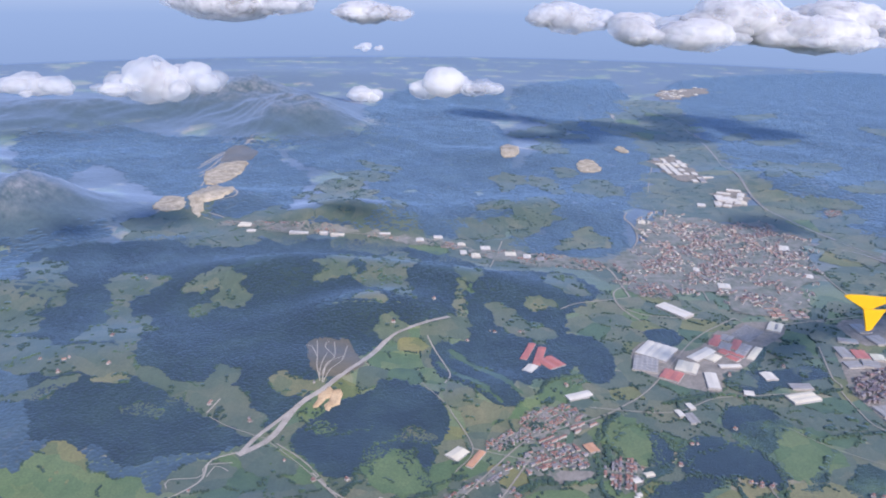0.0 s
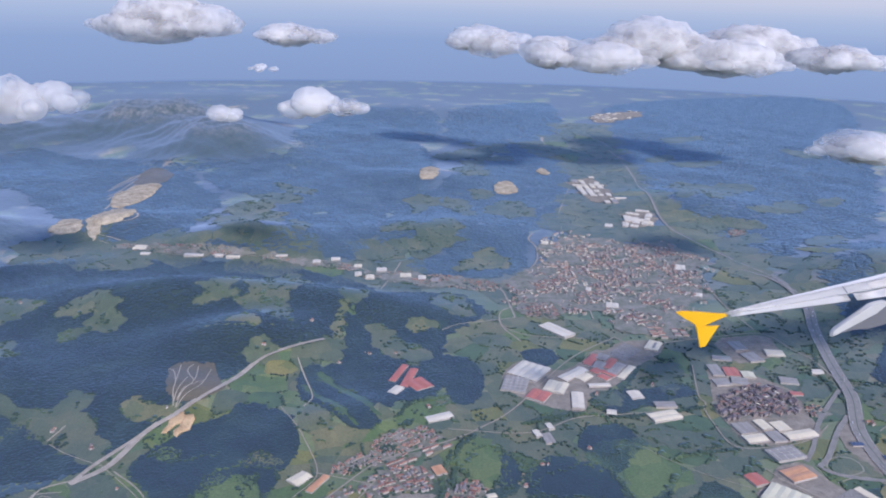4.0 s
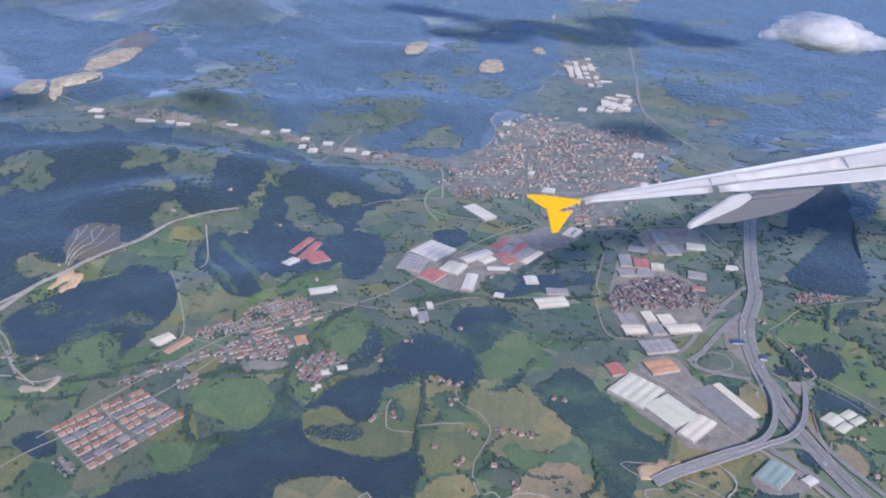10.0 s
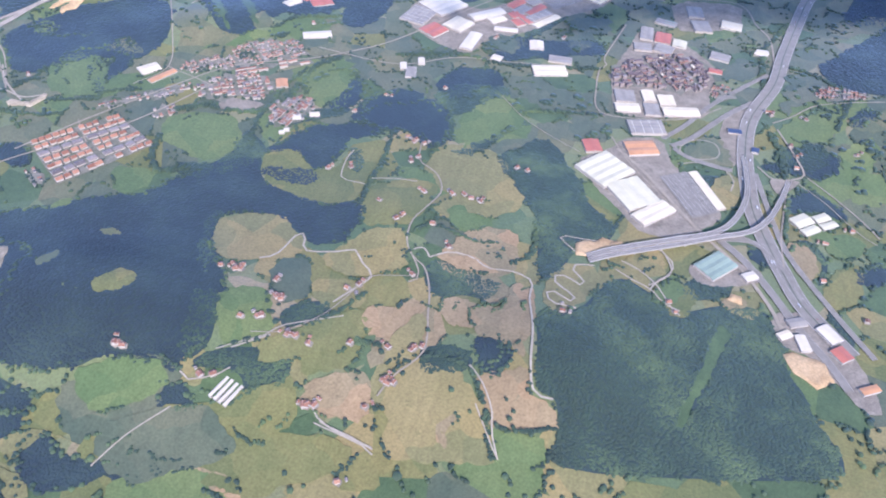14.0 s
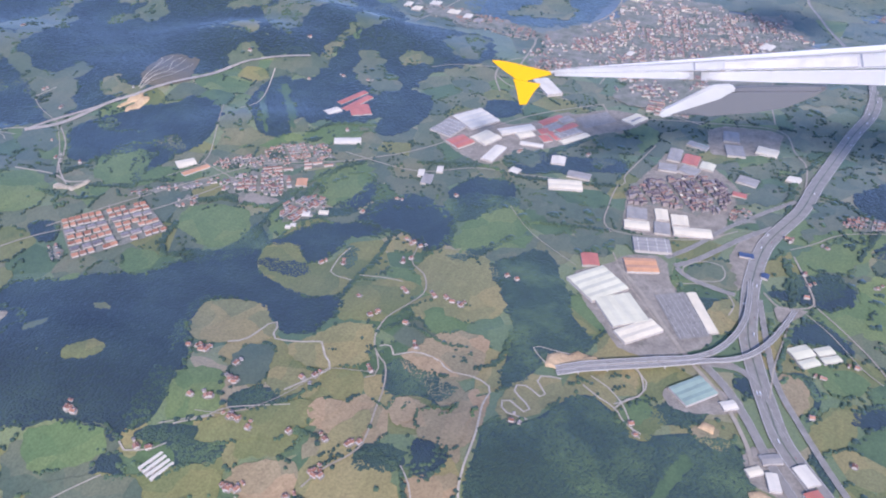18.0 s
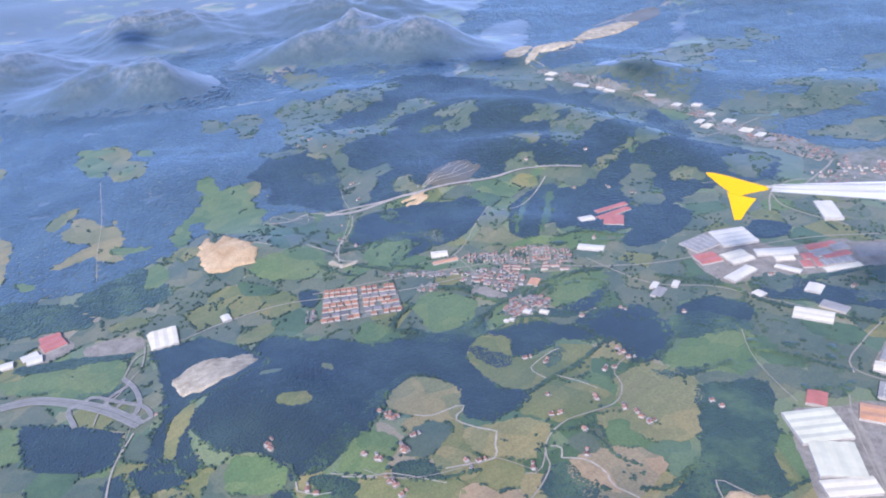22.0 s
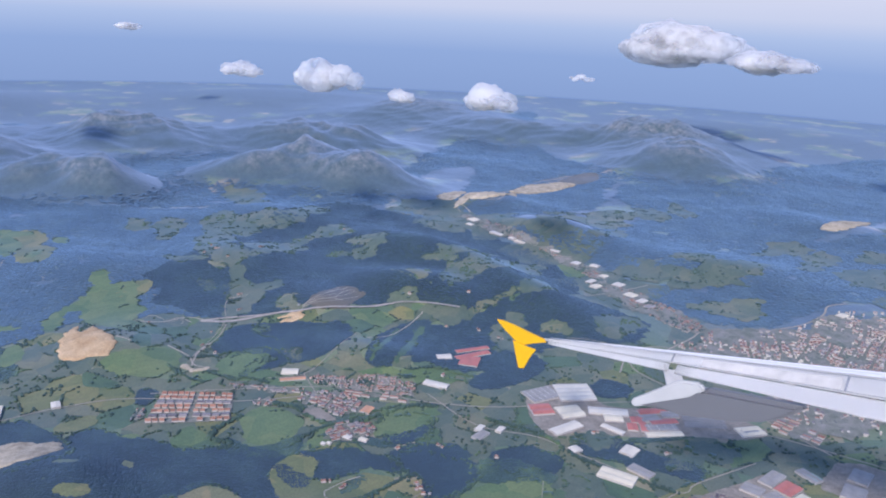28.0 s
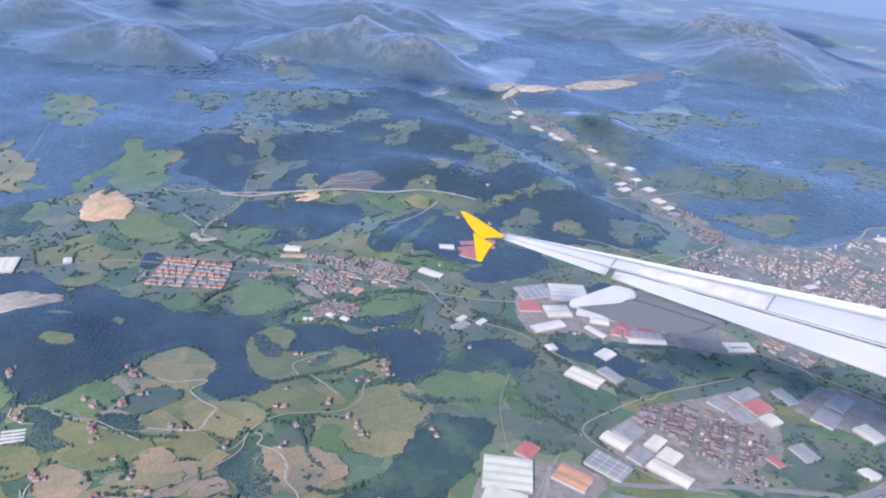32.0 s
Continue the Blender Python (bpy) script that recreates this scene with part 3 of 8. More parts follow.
def viaduct(pts, width):
    """A raised slip road: deck slab, parapets, lines, and a row of piers."""
    width *= 0.78
    p = spline(pts, 3.0)
    ROADS.append((p, width / 2 + 0.6))
    n = len(p)
    rise = 1.9 * np.clip(np.minimum(np.arange(n) / 5 + 0.35, (n - 1 - np.arange(n)) / 12), 0, 1)
    c = np.gradient(p, axis=0)
    nrm = np.stack([-c[:, 1], c[:, 0]], 1) / (np.hypot(c[:, 0], c[:, 1])[:, None] + 1e-6)
    z = zt(p[:, 0], p[:, 1]) + 0.5 + rise
    root = tagged(new("viaduct"), "curved concrete motorway viaduct on round piers", "viaduct")
    def strip(name, o0, o1, z0, z1, mat):
        rows = [np.stack([(p + nrm * o)[:, 0], (p + nrm * o)[:, 1], z + zz], 1) for o, zz in ((o0, z0), (o1, z0), (o1, z1), (o0, z1))]
        v = np.stack(rows, 1).reshape(-1, 3)
        k = np.arange(n - 1) * 4
        f = np.concatenate([np.stack([k + a, k + b, k + 4 + b, k + 4 + a], 1) for a, b in ((0, 1), (1, 2), (2, 3), (3, 0))])
        return link_mesh(name, v, f, mat, root)
    h = width / 2
    strip("deck", -h, h, -0.3, 0.0, CONCRETE)
    strip("carriageway", -h + 0.15, h - 0.15, 0.0, 0.02, ASPHALT)
    for sgn in (-1, 1):
        strip("parapet", sgn * h - 0.07, sgn * h + 0.07, -0.32, 0.16, CONCRETE)
        strip("edge_line", sgn * (h - 0.35) - 0.05, sgn * (h - 0.35) + 0.05, 0.02, 0.03, LINE)
    strip("middle_line", -0.04, 0.04, 0.02, 0.03, LINE)
    for i in range(3, n - 3, 4):
        if rise[i] > 0.5:
            bm = bmesh.new()
            bmesh.ops.create_cone(bm, cap_ends=True, segments=10, radius1=0.36, radius2=0.28, depth=rise[i] + 1.2, matrix=Matrix.Translation((p[i, 0], p[i, 1], z[i] - 0.3 - (rise[i] + 1.2) / 2)))
            part("pier", bm, CONCRETE, root)

# ---- halls and houses ----
def box_mesh(w, d, h, z0=0.0):
    x, y = w / 2, d / 2
    v = [(-x, -y, z0), (x, -y, z0), (x, y, z0), (-x, y, z0), (-x, -y, h), (x, -y, h), (x, y, h), (-x, y, h)]
    return v, [(0, 1, 5, 4), (1, 2, 6, 5), (2, 3, 7, 6), (3, 0, 4, 7), (4, 5, 6, 7)]
def gable(w, d, h, rise, over=0.15, thick=0.08):
    x, y = w / 2 + over, d / 2 + over
    v = [(-x, -y, h), (x, -y, h), (x, 0, h + rise), (-x, 0, h + rise), (x, y, h), (-x, y, h)]
    v += [(a, b, c + thick) for a, b, c in v]
    f = [(0, 1, 2, 3), (3, 2, 4, 5), (6, 9, 8, 7), (9, 11, 10, 8), (0, 6, 7, 1), (5, 4, 10, 11), (1, 7, 8, 2), (2, 8, 10, 4), (0, 3, 9, 6), (3, 5, 11, 9)]
    return v, f
def rect_of(pts):
    p = np.asarray(pts, float)
    e = np.roll(p, -1, 0) - p
    a, b = e[0] - e[2], e[1] - e[3]
    la, lb = np.hypot(*a) / 2, np.hypot(*b) / 2
    long, short, d = (la, lb, a) if la >= lb else (lb, la, b)
    return p.mean(0), long, short, math.atan2(d[1], d[0])
HALL_WORDS = {"white": "white", "cream": "cream", "pale": "pale green grey", "grey": "dull grey", "red": "rusty red", "orange": "orange", "teal": "teal green", "blue": "dark blue"}
def hall(pts, tone, h):
    c, w, d, turn = rect_of(pts)
    KEEP_OUT.append(np.asarray(pts))
    h = h * 0.34
    z = float(zt(c[0], c[1])) + 0.4
    ob = new("industrial_hall")
    ob.matrix_world = Matrix.Translation((c[0], c[1], z)) @ Matrix.Rotation(turn, 4, "Z")
    tagged(ob, "long industrial hall with a %s sheet metal roof" % HALL_WORDS[tone], "hall", "halls of the industrial estates")
    v, f = box_mesh(w, d, h, -2)
    link_mesh("wall", v, f, WALL, ob)
    bays = max(1, round(d / (3.2 if tone in ("grey", "teal") else 5.5)))
    for i in range(bays):
        y = (i + 0.5) * d / bays - d / 2
        v, f = gable(w, d / bays, h, d / bays * 0.06, 0.0, 0.1)
        link_mesh("roof", [(a, b + y, e) for a, b, e in v], f, SHEETS[tone], ob)
        for k in range(max(1, int(w / 4))):
            x = (k + 0.5) * w / max(1, int(w / 4)) - w / 2
            for s in (-1, 1):
                q = d / bays
                zz = h + q * 0.03 + 0.15
                link_mesh("skylight", [(x - 0.2, y + s * q * 0.12, zz + q * 0.02), (x + 0.2, y + s * q * 0.12, zz + q * 0.02), (x + 0.2, y + s * q * 0.4, zz - q * 0.015), (x - 0.2, y + s * q * 0.4, zz - q * 0.015)], [(0, 1, 2, 3)], SKYLIGHT, ob) if w > 18 and tone in ("grey", "white", "teal") else None
HOUSE_KIND = {"houses": ((0.9, 1.6), (0.85, 1.15), (0.45, 0.75), 0.45), "rows": ((3.2, 5.4), (1.0, 1.3), (0.7, 1.1), 0.35), "blocks": ((1.3, 3.2), (0.9, 1.15), (1.1, 2.3), 0.2), "town": ((1.3, 4.4), (1.1, 1.6), (0.7, 2.0), 0.28), "old": ((1.0, 2.6), (0.9, 1.3), (0.6, 1.2), 0.34), "works": ((6, 16), (5, 8), (1.0, 1.5), 0.15)}
HOUSE_WORDS = {"rows": "terraced row of houses under one red tiled roof", "houses": "small pale walled house with a tiled gable roof", "farm": "whitewashed farmhouse with a terracotta roof among fields"}
HOUSES, SHARED = [0], {}
def house_meshes(kind):
    """Six sizes of house, each with its wall and its roof."""
    if kind not in SHARED:
        (w0, w1), (d0, d1), (h0, h1), rise = HOUSE_KIND["houses" if kind == "farm" else kind]
        k = 1.5 if kind == "farm" else 1.0
        SHARED[kind] = []
        for i in range(6):
            ww, dd, hh = (w0 + (w1 - w0) * i / 5) * k, (d0 + (d1 - d0) * ((i * 3) % 5) / 4) * k, (h0 + (h1 - h0) * ((i * 2) % 5) / 4) * k
            v, f = box_mesh(ww, dd, hh, -0.8)
            v += [(-ww / 2, 0, hh + dd * rise * 0.6), (ww / 2, 0, hh + dd * rise * 0.6)]
            f = f[:4] + [(4, 8, 7), (5, 6, 9)]
            wall = bpy.data.meshes.new("wall"); wall.from_pydata(v, [], f); wall.materials.append(WALL)
            v, f = gable(ww, dd, hh, dd * rise * 0.6)
            roof = bpy.data.meshes.new("roof"); roof.from_pydata(v, [], f)
            roof.materials.append(TERRACOTTA if i % 3 or kind in ("rows", "farm") else GREYROOF)
            v, f = box_mesh(0.22, 0.22, hh + dd * rise * 0.6 + 0.35, hh)
            chim = bpy.data.meshes.new("chimney"); chim.from_pydata([(a + ww * 0.25, b, c) for a, b, c in v], [], f); chim.materials.append(WALL)
            SHARED[kind].append((wall, roof, chim))
    return SHARED[kind]
def put_house(kind, x, y, turn, group):
    wall, roof, chim = house_meshes(kind)[rng.integers(6)]
    ob = new("house", wall)
    ob.matrix_world = Matrix.Translation((x, y, float(zt(x, y)) + 0.5)) @ Matrix.Rotation(turn, 4, "Z")
    tagged(ob, HOUSE_WORDS[kind], "house", group)
    r = new("roof", roof)
    r.parent = ob
    new("chimney", chim).parent = r
    HOUSES[0] += 1
def farmhouses(pts):
    for x, y in pts:
        a = rng.uniform(0, 3.1)
        put_house("farm", x, y, a, "farms on the slopes")
        KEEP_OUT.append(np.array([(x + 2.2 * math.cos(k), y + 2.2 * math.sin(k)) for k in np.linspace(0, 5.5, 8)]))
        if rng.random() < 0.6:
            put_house("houses", x + 3 * math.cos(a), y + 3 * math.sin(a), a + 1.5, "farms on the slopes")
        tagged(sheet("farmyard", ragged([(x - 1.6, y - 1.1), (x + 1.5, y - 1.4), (x + 1.8, y + 1.2), (x - 1.3, y + 1.4)], 0.15, 0.8, x), YARD, lifted() + 0.1, 2.0), "pale gravel farmyard", "yard", kind="structure")
def town(pts, gap, kind):
    p = np.asarray(pts, float)
    vals, vecs = np.linalg.eigh(np.cov((p - p.mean(0)).T))
    base = math.atan2(vecs[1, 1], vecs[0, 1])
    big = rounded(p.mean(0) + (p - p.mean(0)) * 1.07 if len(pts) > 12 else pts, 1)
    tagged(sheet("town_ground", ragged(pts, 1.2, 3.0, gap, 2, 0.09 if len(pts) > 12 else 0.05), TOWNLAND if kind != "works" else YARD, lifted() + 0.05, 6.0), "pale paved streets and yards between houses", "pavement", kind="structure")
    (w0, w1), (d0, d1), (h0, h1), rise = HOUSE_KIND[kind]
    far = 0.8 if kind == "town" and len(pts) > 12 else 1.0
    m = p.mean(0)
    # districts, each with its own direction of streets
    r = float(np.hypot(*(p - m).T).max())
    count = 1 if kind in ("rows", "works") or r < 45 else int(r / 14)
    seats = m + rng.uniform(-1, 1, (count, 2)) * r
    turns = base + rng.normal(0, 0.35, count) + rng.integers(0, 2, count) * math.pi / 2
    X, Y, TT = [], [], []
    for k in range(count):
        t = float(turns[k]) if count > 1 else base
        sx, sy = ((w1 + 0.25) if kind not in ("town", "blocks", "old") else (w0 + w1) * 0.56 * far), d1 * far + 0.5
        if kind == "works":
            sx, sy = gap * 1.4, gap
        na, nb = int(r / sx) + 2, int(r / sy) + 2
        a, b = np.meshgrid(np.arange(-na, na + 1), np.arange(-nb, nb + 1))
        a, b = a.ravel(), b.ravel()
        keep = (b % 4 != 0) & (a % 7 != 0) if kind != "works" else np.ones(len(a), bool)
        a, b = a[keep] * sx + rng.uniform(-0.3, 0.3, keep.sum()), b[keep] * sy + rng.uniform(-0.2, 0.2, keep.sum())
        x, y = m[0] + a * math.cos(t) - b * math.sin(t), m[1] + a * math.sin(t) + b * math.cos(t)
        ok = inside(big, x, y)
        if count > 1:
            near = np.argmin(np.hypot(x[:, None] - seats[None, :, 0], y[:, None] - seats[None, :, 1]), 1)
            ok &= near == k
        X.append(x[ok]); Y.append(y[ok]); TT.append(np.full(ok.sum(), t))
    x, y, tt = np.concatenate(X), np.concatenate(Y), np.concatenate(TT)
    thin = np.sin(x * 0.06 + 1.7 * np.sin(y * 0.045)) * np.sin(y * 0.07 + 1.3 * np.sin(x * 0.05))
    ok = rng.random(len(x)) < (0.92 - 0.95 * np.clip(thin + 0.1, 0, 1) if r > 45 else 0.9)
    if len(pts) > 12:
        rim = resampled(big, 4.0)
        edge = np.min(np.hypot(x[:, None] - rim[None, :, 0], y[:, None] - rim[None, :, 1]), 1)
        ok &= rng.random(len(x)) < 0.05 + edge / 26 + 0.4 * np.sin(x * 0.19) * np.sin(y * 0.17)
    green = np.sin(x * 0.13 + 2 * np.sin(y * 0.05)) * np.sin(y * 0.15) > (0.45 if r > 45 else 0.88)
    for q, wid in ROADS:
        ok &= np.min(np.hypot(x[:, None] - q[None, :, 0], y[:, None] - q[None, :, 1]), 1) > wid + 0.5
    for o in KEEP_OUT:
        ok &= ~inside(o, x, y) if len(o) < 9 else True
    if kind not in ("rows", "blocks"):
        g = ok & (green | (rng.random(len(x)) < (0.12 if r > 45 else 0.05)))
        if kind != "works":
            gx, gy = x[g] + rng.uniform(-1, 1, g.sum()), y[g] + rng.uniform(-1, 1, g.sum())
            half = ok & (rng.random(len(x)) < 0.55)
            sx = np.concatenate([gx, gx + 1.3, x[half] + rng.uniform(1.0, 1.8, half.sum())])
            sy = np.concatenate([gy, gy - 1.0, y[half] + rng.uniform(-1.4, 1.4, half.sum())])
            plant(sx, sy, 1.25 * far, "mixed", "garden_trees", "small dark green garden trees between houses", 0.75)
        ok &= ~g
    x, y, tt = x[ok], y[ok], tt[ok]
    KEEP_OUT.append(big)
    n = len(x)
    if kind in ("houses", "rows") and HOUSES[0] < 215 and gap < 6:
        alone = np.argsort(y)[:min(n, 215 - HOUSES[0], 75)]
        for i in alone:
            put_house(kind, x[i], y[i], tt[i] + (math.pi / 2 if kind == "houses" and rng.random() < 0.25 else 0) + rng.uniform(-0.05, 0.05), "houses of the villages")
        x, y, tt = np.delete(x, alone), np.delete(y, alone), np.delete(tt, alone)
        n = len(x)
    W, Dp, Hh = rng.uniform(w0, w1, n) * far, rng.uniform(d0, d1, n) * far, rng.uniform(h0, h1, n)
    z = zt(x, y) + 0.5
    pick = rng.random(n)
    tones = {"blocks": [(BROWNROOF, 0.62), (GREYROOF, 0.80), (TERRACOTTA, 0.96), (SHEETS["cream"], 1.01)], "works": [(SHEETS["white"], 0.7), (SHEETS["cream"], 0.9), (SHEETS["grey"], 1.01)], "town": [(TERRACOTTA, 0.52), (GREYROOF, 0.90), (SHEETS["cream"], 0.96), (SHEETS["white"], 1.01)]}.get(kind, [(TERRACOTTA, 0.62), (GREYROOF, 1.01)])
    walls, roofs = ([], []), [([], []) for _ in tones]
    for i in range(n):
        t = tt[i] + (math.pi / 2 if kind != "rows" and rng.random() < 0.3 else 0) + rng.uniform(-0.06, 0.06)
        cs, sn = math.cos(t), math.sin(t)
        which = next(k for k, (_, lim) in enumerate(tones) if pick[i] < lim)
        for store, (v, f) in ((walls, box_mesh(W[i], Dp[i], Hh[i], -1)), (roofs[which], gable(W[i], Dp[i], Hh[i], Dp[i] * rise * 0.5))):
            base_i = len(store[0])
            store[0].extend([(x[i] + a * cs - b * sn, y[i] + a * sn + b * cs, z[i] + c) for a, b, c in v])
            store[1].extend([tuple(q + base_i for q in g) for g in f])
    if n:
        ob = tagged(link_mesh("town_houses", walls[0], walls[1], BRICKWALL if kind == "blocks" else WALL), "dense pale walled blocks and houses of the town" if kind != "works" else "distant pale industrial sheds in the valley", "houses", kind="stuff")
        for (mat, _), (v, f) in zip(tones, roofs):
            if f:
                link_mesh("roofs", v, f, mat, ob)

def estate(quad):
    """A planned estate: two quarters parted by a street, red-roofed rows round the rim, wide grey roofs within."""
    c = np.asarray(quad, float)
    tagged(sheet("estate_ground", resampled(c, 2.0), TOWNLAND, lifted() + 0.05, 4.0), "paved streets and gardens of the planned estate", "pavement", kind="structure")
    KEEP_OUT.append(c)
    def at(u, v):
        return (c[0] * (1 - u) + c[1] * u) * (1 - v) + (c[3] * (1 - u) + c[2] * u) * v
    for u0, u1 in ((0.01, 0.475), (0.525, 0.99)):
        for v0, v1, n, roof in ((0.02, 0.10, 6, TERRACOTTA), (0.16, 0.26, 4, GREYROOF), (0.32, 0.39, 6, TERRACOTTA), (0.46, 0.54, 5, TERRACOTTA), (0.61, 0.70, 4, GREYROOF), (0.76, 0.83, 6, TERRACOTTA), (0.90, 0.98, 6, TERRACOTTA)):
            for k in range(n):
                w = (u1 - u0) / n
                if rng.random() < 0.08:
                    continue
                va = (v0 + v1) / 2 + rng.normal(0, 0.006)
                p, q = at(u0 + w * (k + rng.uniform(0.03, 0.16)), va), at(u0 + w * (k + rng.uniform(0.84, 0.97)), va)
                d = np.hypot(*(at(u0, v1) - at(u0, v0))) * 0.9
                m, ln, a = (p + q) / 2, np.hypot(*(q - p)), math.atan2(q[1] - p[1], q[0] - p[0])
                h, rise = (1.0, 0.35) if roof is TERRACOTTA else (0.75, 0.10)
                ob = new("terraced_block")
                ob.matrix_world = Matrix.Translation((m[0], m[1], float(zt(*m)) + 0.45)) @ Matrix.Rotation(a, 4, "Z")
                tagged(ob, "terraced block under red brown tiles" if roof is TERRACOTTA else "low block under a wide dull grey roof", "terrace", "blocks of the planned estate")
                v, f = box_mesh(ln, d, h, -0.8)
                link_mesh("wall", v, f, WALL, ob)
                v, f = gable(ln, d, h, d * rise, 0.06)
                link_mesh("roof", v, f, roof, ob)
                for x in np.arange(-ln / 2 + 0.6, ln / 2, 1.4):
                    v, f = box_mesh(0.2, 0.2, h + d * rise + 0.25, h)
                    link_mesh("chimney", [(x + e, g, z) for e, g, z in v], f, WALL, ob)
    gx = np.array([at(a, b) for a, b in zip(rng.uniform(0.02, 0.98, 150), rng.choice((0.13, 0.29, 0.43, 0.575, 0.73, 0.865), 150) + rng.normal(0, 0.008, 150))])
    plant(gx[:, 0], gx[:, 1], 0.9, "mixed", "garden_trees", "small dark green garden trees between the terraces", 0.7)
ESTATE = [(9.6, 241.4), (34.5, 280.2), (6.8, 296.3), (-19.4, 264.3)]
def car_park(origin, along, across, n_row, n_car):
    """Rows of bays painted on asphalt."""
    o, u, w = np.asarray(origin, float), np.asarray(along, float), np.asarray(across, float)
    e = [o, o + u, o + u + w, o + w]
    root = tagged(sheet("car_park", resampled(e, 2.0), ASPHALT, lifted() + 0.12, 4.0), "asphalt car park with painted rows of bays", "pavement", kind="structure")
    dw = w / np.hypot(*w)
    for r in range(n_row):
        p = o + w * (r + 0.5) / n_row + u * 0.03
        q = p + u * 0.94
        k = resampled(np.stack([p, q]), 3.0, False)
        ribbon("bay_line", k, 0.12, LINE, LIFT[0] + 0.16, root)
        for i in range(n_car):
            s = p + u * 0.94 * (i + 0.5) / n_car
            for side in (-0.36, 0.36):
                if rng.random() < 0.62:
                    BAYS.append((s + dw * side, math.atan2(dw[1], dw[0]) + (math.pi if side > 0 else 0)))
BAYS = []

# ---- trees ----
def tree_cloud(name, x, y, r, h, mat, label, conifer=True, parent=None, far=False):
    """Many small crowns in one mesh: each a trunkless tapering clump of three uneven rings."""
    n = len(x)
    sides = 5
    a0 = rng.uniform(0, 6.28, n)
    z = zt(x, y) + 0.2
    rows = ((1.0, 0.05), (0.92, 0.38), (0.5, 0.78)) if conifer else ((0.7, 0.1), (1.0, 0.45), (0.7, 0.82))
    if far:
        rows = ((1.0, 0.1), (0.68, 0.62)) if conifer else ((0.95, 0.15), (0.82, 0.66))
    k_max = len(rows)
    verts = np.zeros((n, sides * k_max + 1, 3))
    for k, (rr, hh) in enumerate(rows):
        for s in range(sides):
            a = a0 + s * 6.2832 / sides + k * 0.5
            w = rr * r * rng.uniform(0.75, 1.2, n)
            verts[:, k * sides + s] = np.stack([x + w * np.cos(a), y + w * np.sin(a), z + h * (hh + rng.uniform(-0.06, 0.06, n))], 1)
    verts[:, -1] = np.stack([x, y, z + h * rng.uniform(0.95, 1.1, n)], 1)
    faces = []
    for k in range(k_max - 1):
        for s in range(sides):
            s2 = (s + 1) % sides
            faces += [(k * sides + s, k * sides + s2, (k + 1) * sides + s2), (k * sides + s, (k + 1) * sides + s2, (k + 1) * sides + s)]
    faces += [((k_max - 1) * sides + s, (k_max - 1) * sides + (s + 1) % sides, k_max * sides) for s in range(sides)]
    f = (np.array(faces)[None] + (np.arange(n) * (sides * k_max + 1))[:, None, None]).reshape(-1, 3)
    me = bpy.data.meshes.new(name)
    v = verts.reshape(-1, 3)
    me.vertices.add(len(v)); me.vertices.foreach_set("co", v.ravel())
    me.loops.add(f.size); me.loops.foreach_set("vertex_index", f.ravel().astype(np.int32))
    me.polygons.add(len(f)); me.polygons.foreach_set("loop_start", np.arange(len(f), dtype=np.int32) * 3)
    me.polygons.foreach_set("use_smooth", np.ones(len(f), bool))
    me.update(calc_edges=True)
    me.materials.append(mat)
    # a canopy is shaded as one soft surface: crowns lean their normals towards the sky
    lean = {DARKWOOD: 0.3, HAZED_WOOD: 0.2}.get(mat, 0.55 if name == "woodland" else 0.9)
    nrm = verts - np.stack([x, y, z + h * 0.3], 1)[:, None]
    nrm /= np.linalg.norm(nrm, axis=2)[..., None] + 1e-9
    nrm = nrm * lean + np.array((0, 0, 1.0))
    nrm /= np.linalg.norm(nrm, axis=2)[..., None]
    me.normals_split_custom_set_from_vertices(nrm.reshape(-1, 3).tolist())
    ob = new(name, me)
    if parent:
        ob.parent = parent
    return ob
def free(x, y, margin=0.0):
    ok = np.ones(len(x), bool)
    for o in KEEP_OUT:
        ok &= ~inside(o, x, y)
    for q, wid in ROADS:
        near = (x > q[:, 0].min() - 10) & (x < q[:, 0].max() + 10) & (y > q[:, 1].min() - 10) & (y < q[:, 1].max() + 10) & ok
        if near.any():
            d = np.min(np.hypot(x[near][:, None] - q[None, :, 0], y[near][:, None] - q[None, :, 1]), 1)
            ok[np.nonzero(near)[0][d < wid + margin]] = False
    return ok
def spots(e, gap):
    lo, hi = e.min(0), e.max(0)
    x, y = np.meshgrid(np.arange(lo[0], hi[0], gap), np.arange(lo[1], hi[1], gap * 0.87))
    x = x + (np.arange(len(x)) % 2)[:, None] * gap / 2
    x, y = x.ravel() + rng.uniform(-0.42, 0.42, x.size) * gap, y.ravel() + rng.uniform(-0.42, 0.42, y.size) * gap
    ok = inside(e, x, y)
    return x[ok], y[ok]
WOOD_WORDS = {"blue": "far hillside woods in a paler, hazed blue green", "dark": "dense dark green conifer plantation on the slope", "mixed": "mixed broadleaf wood of uneven crowns"}
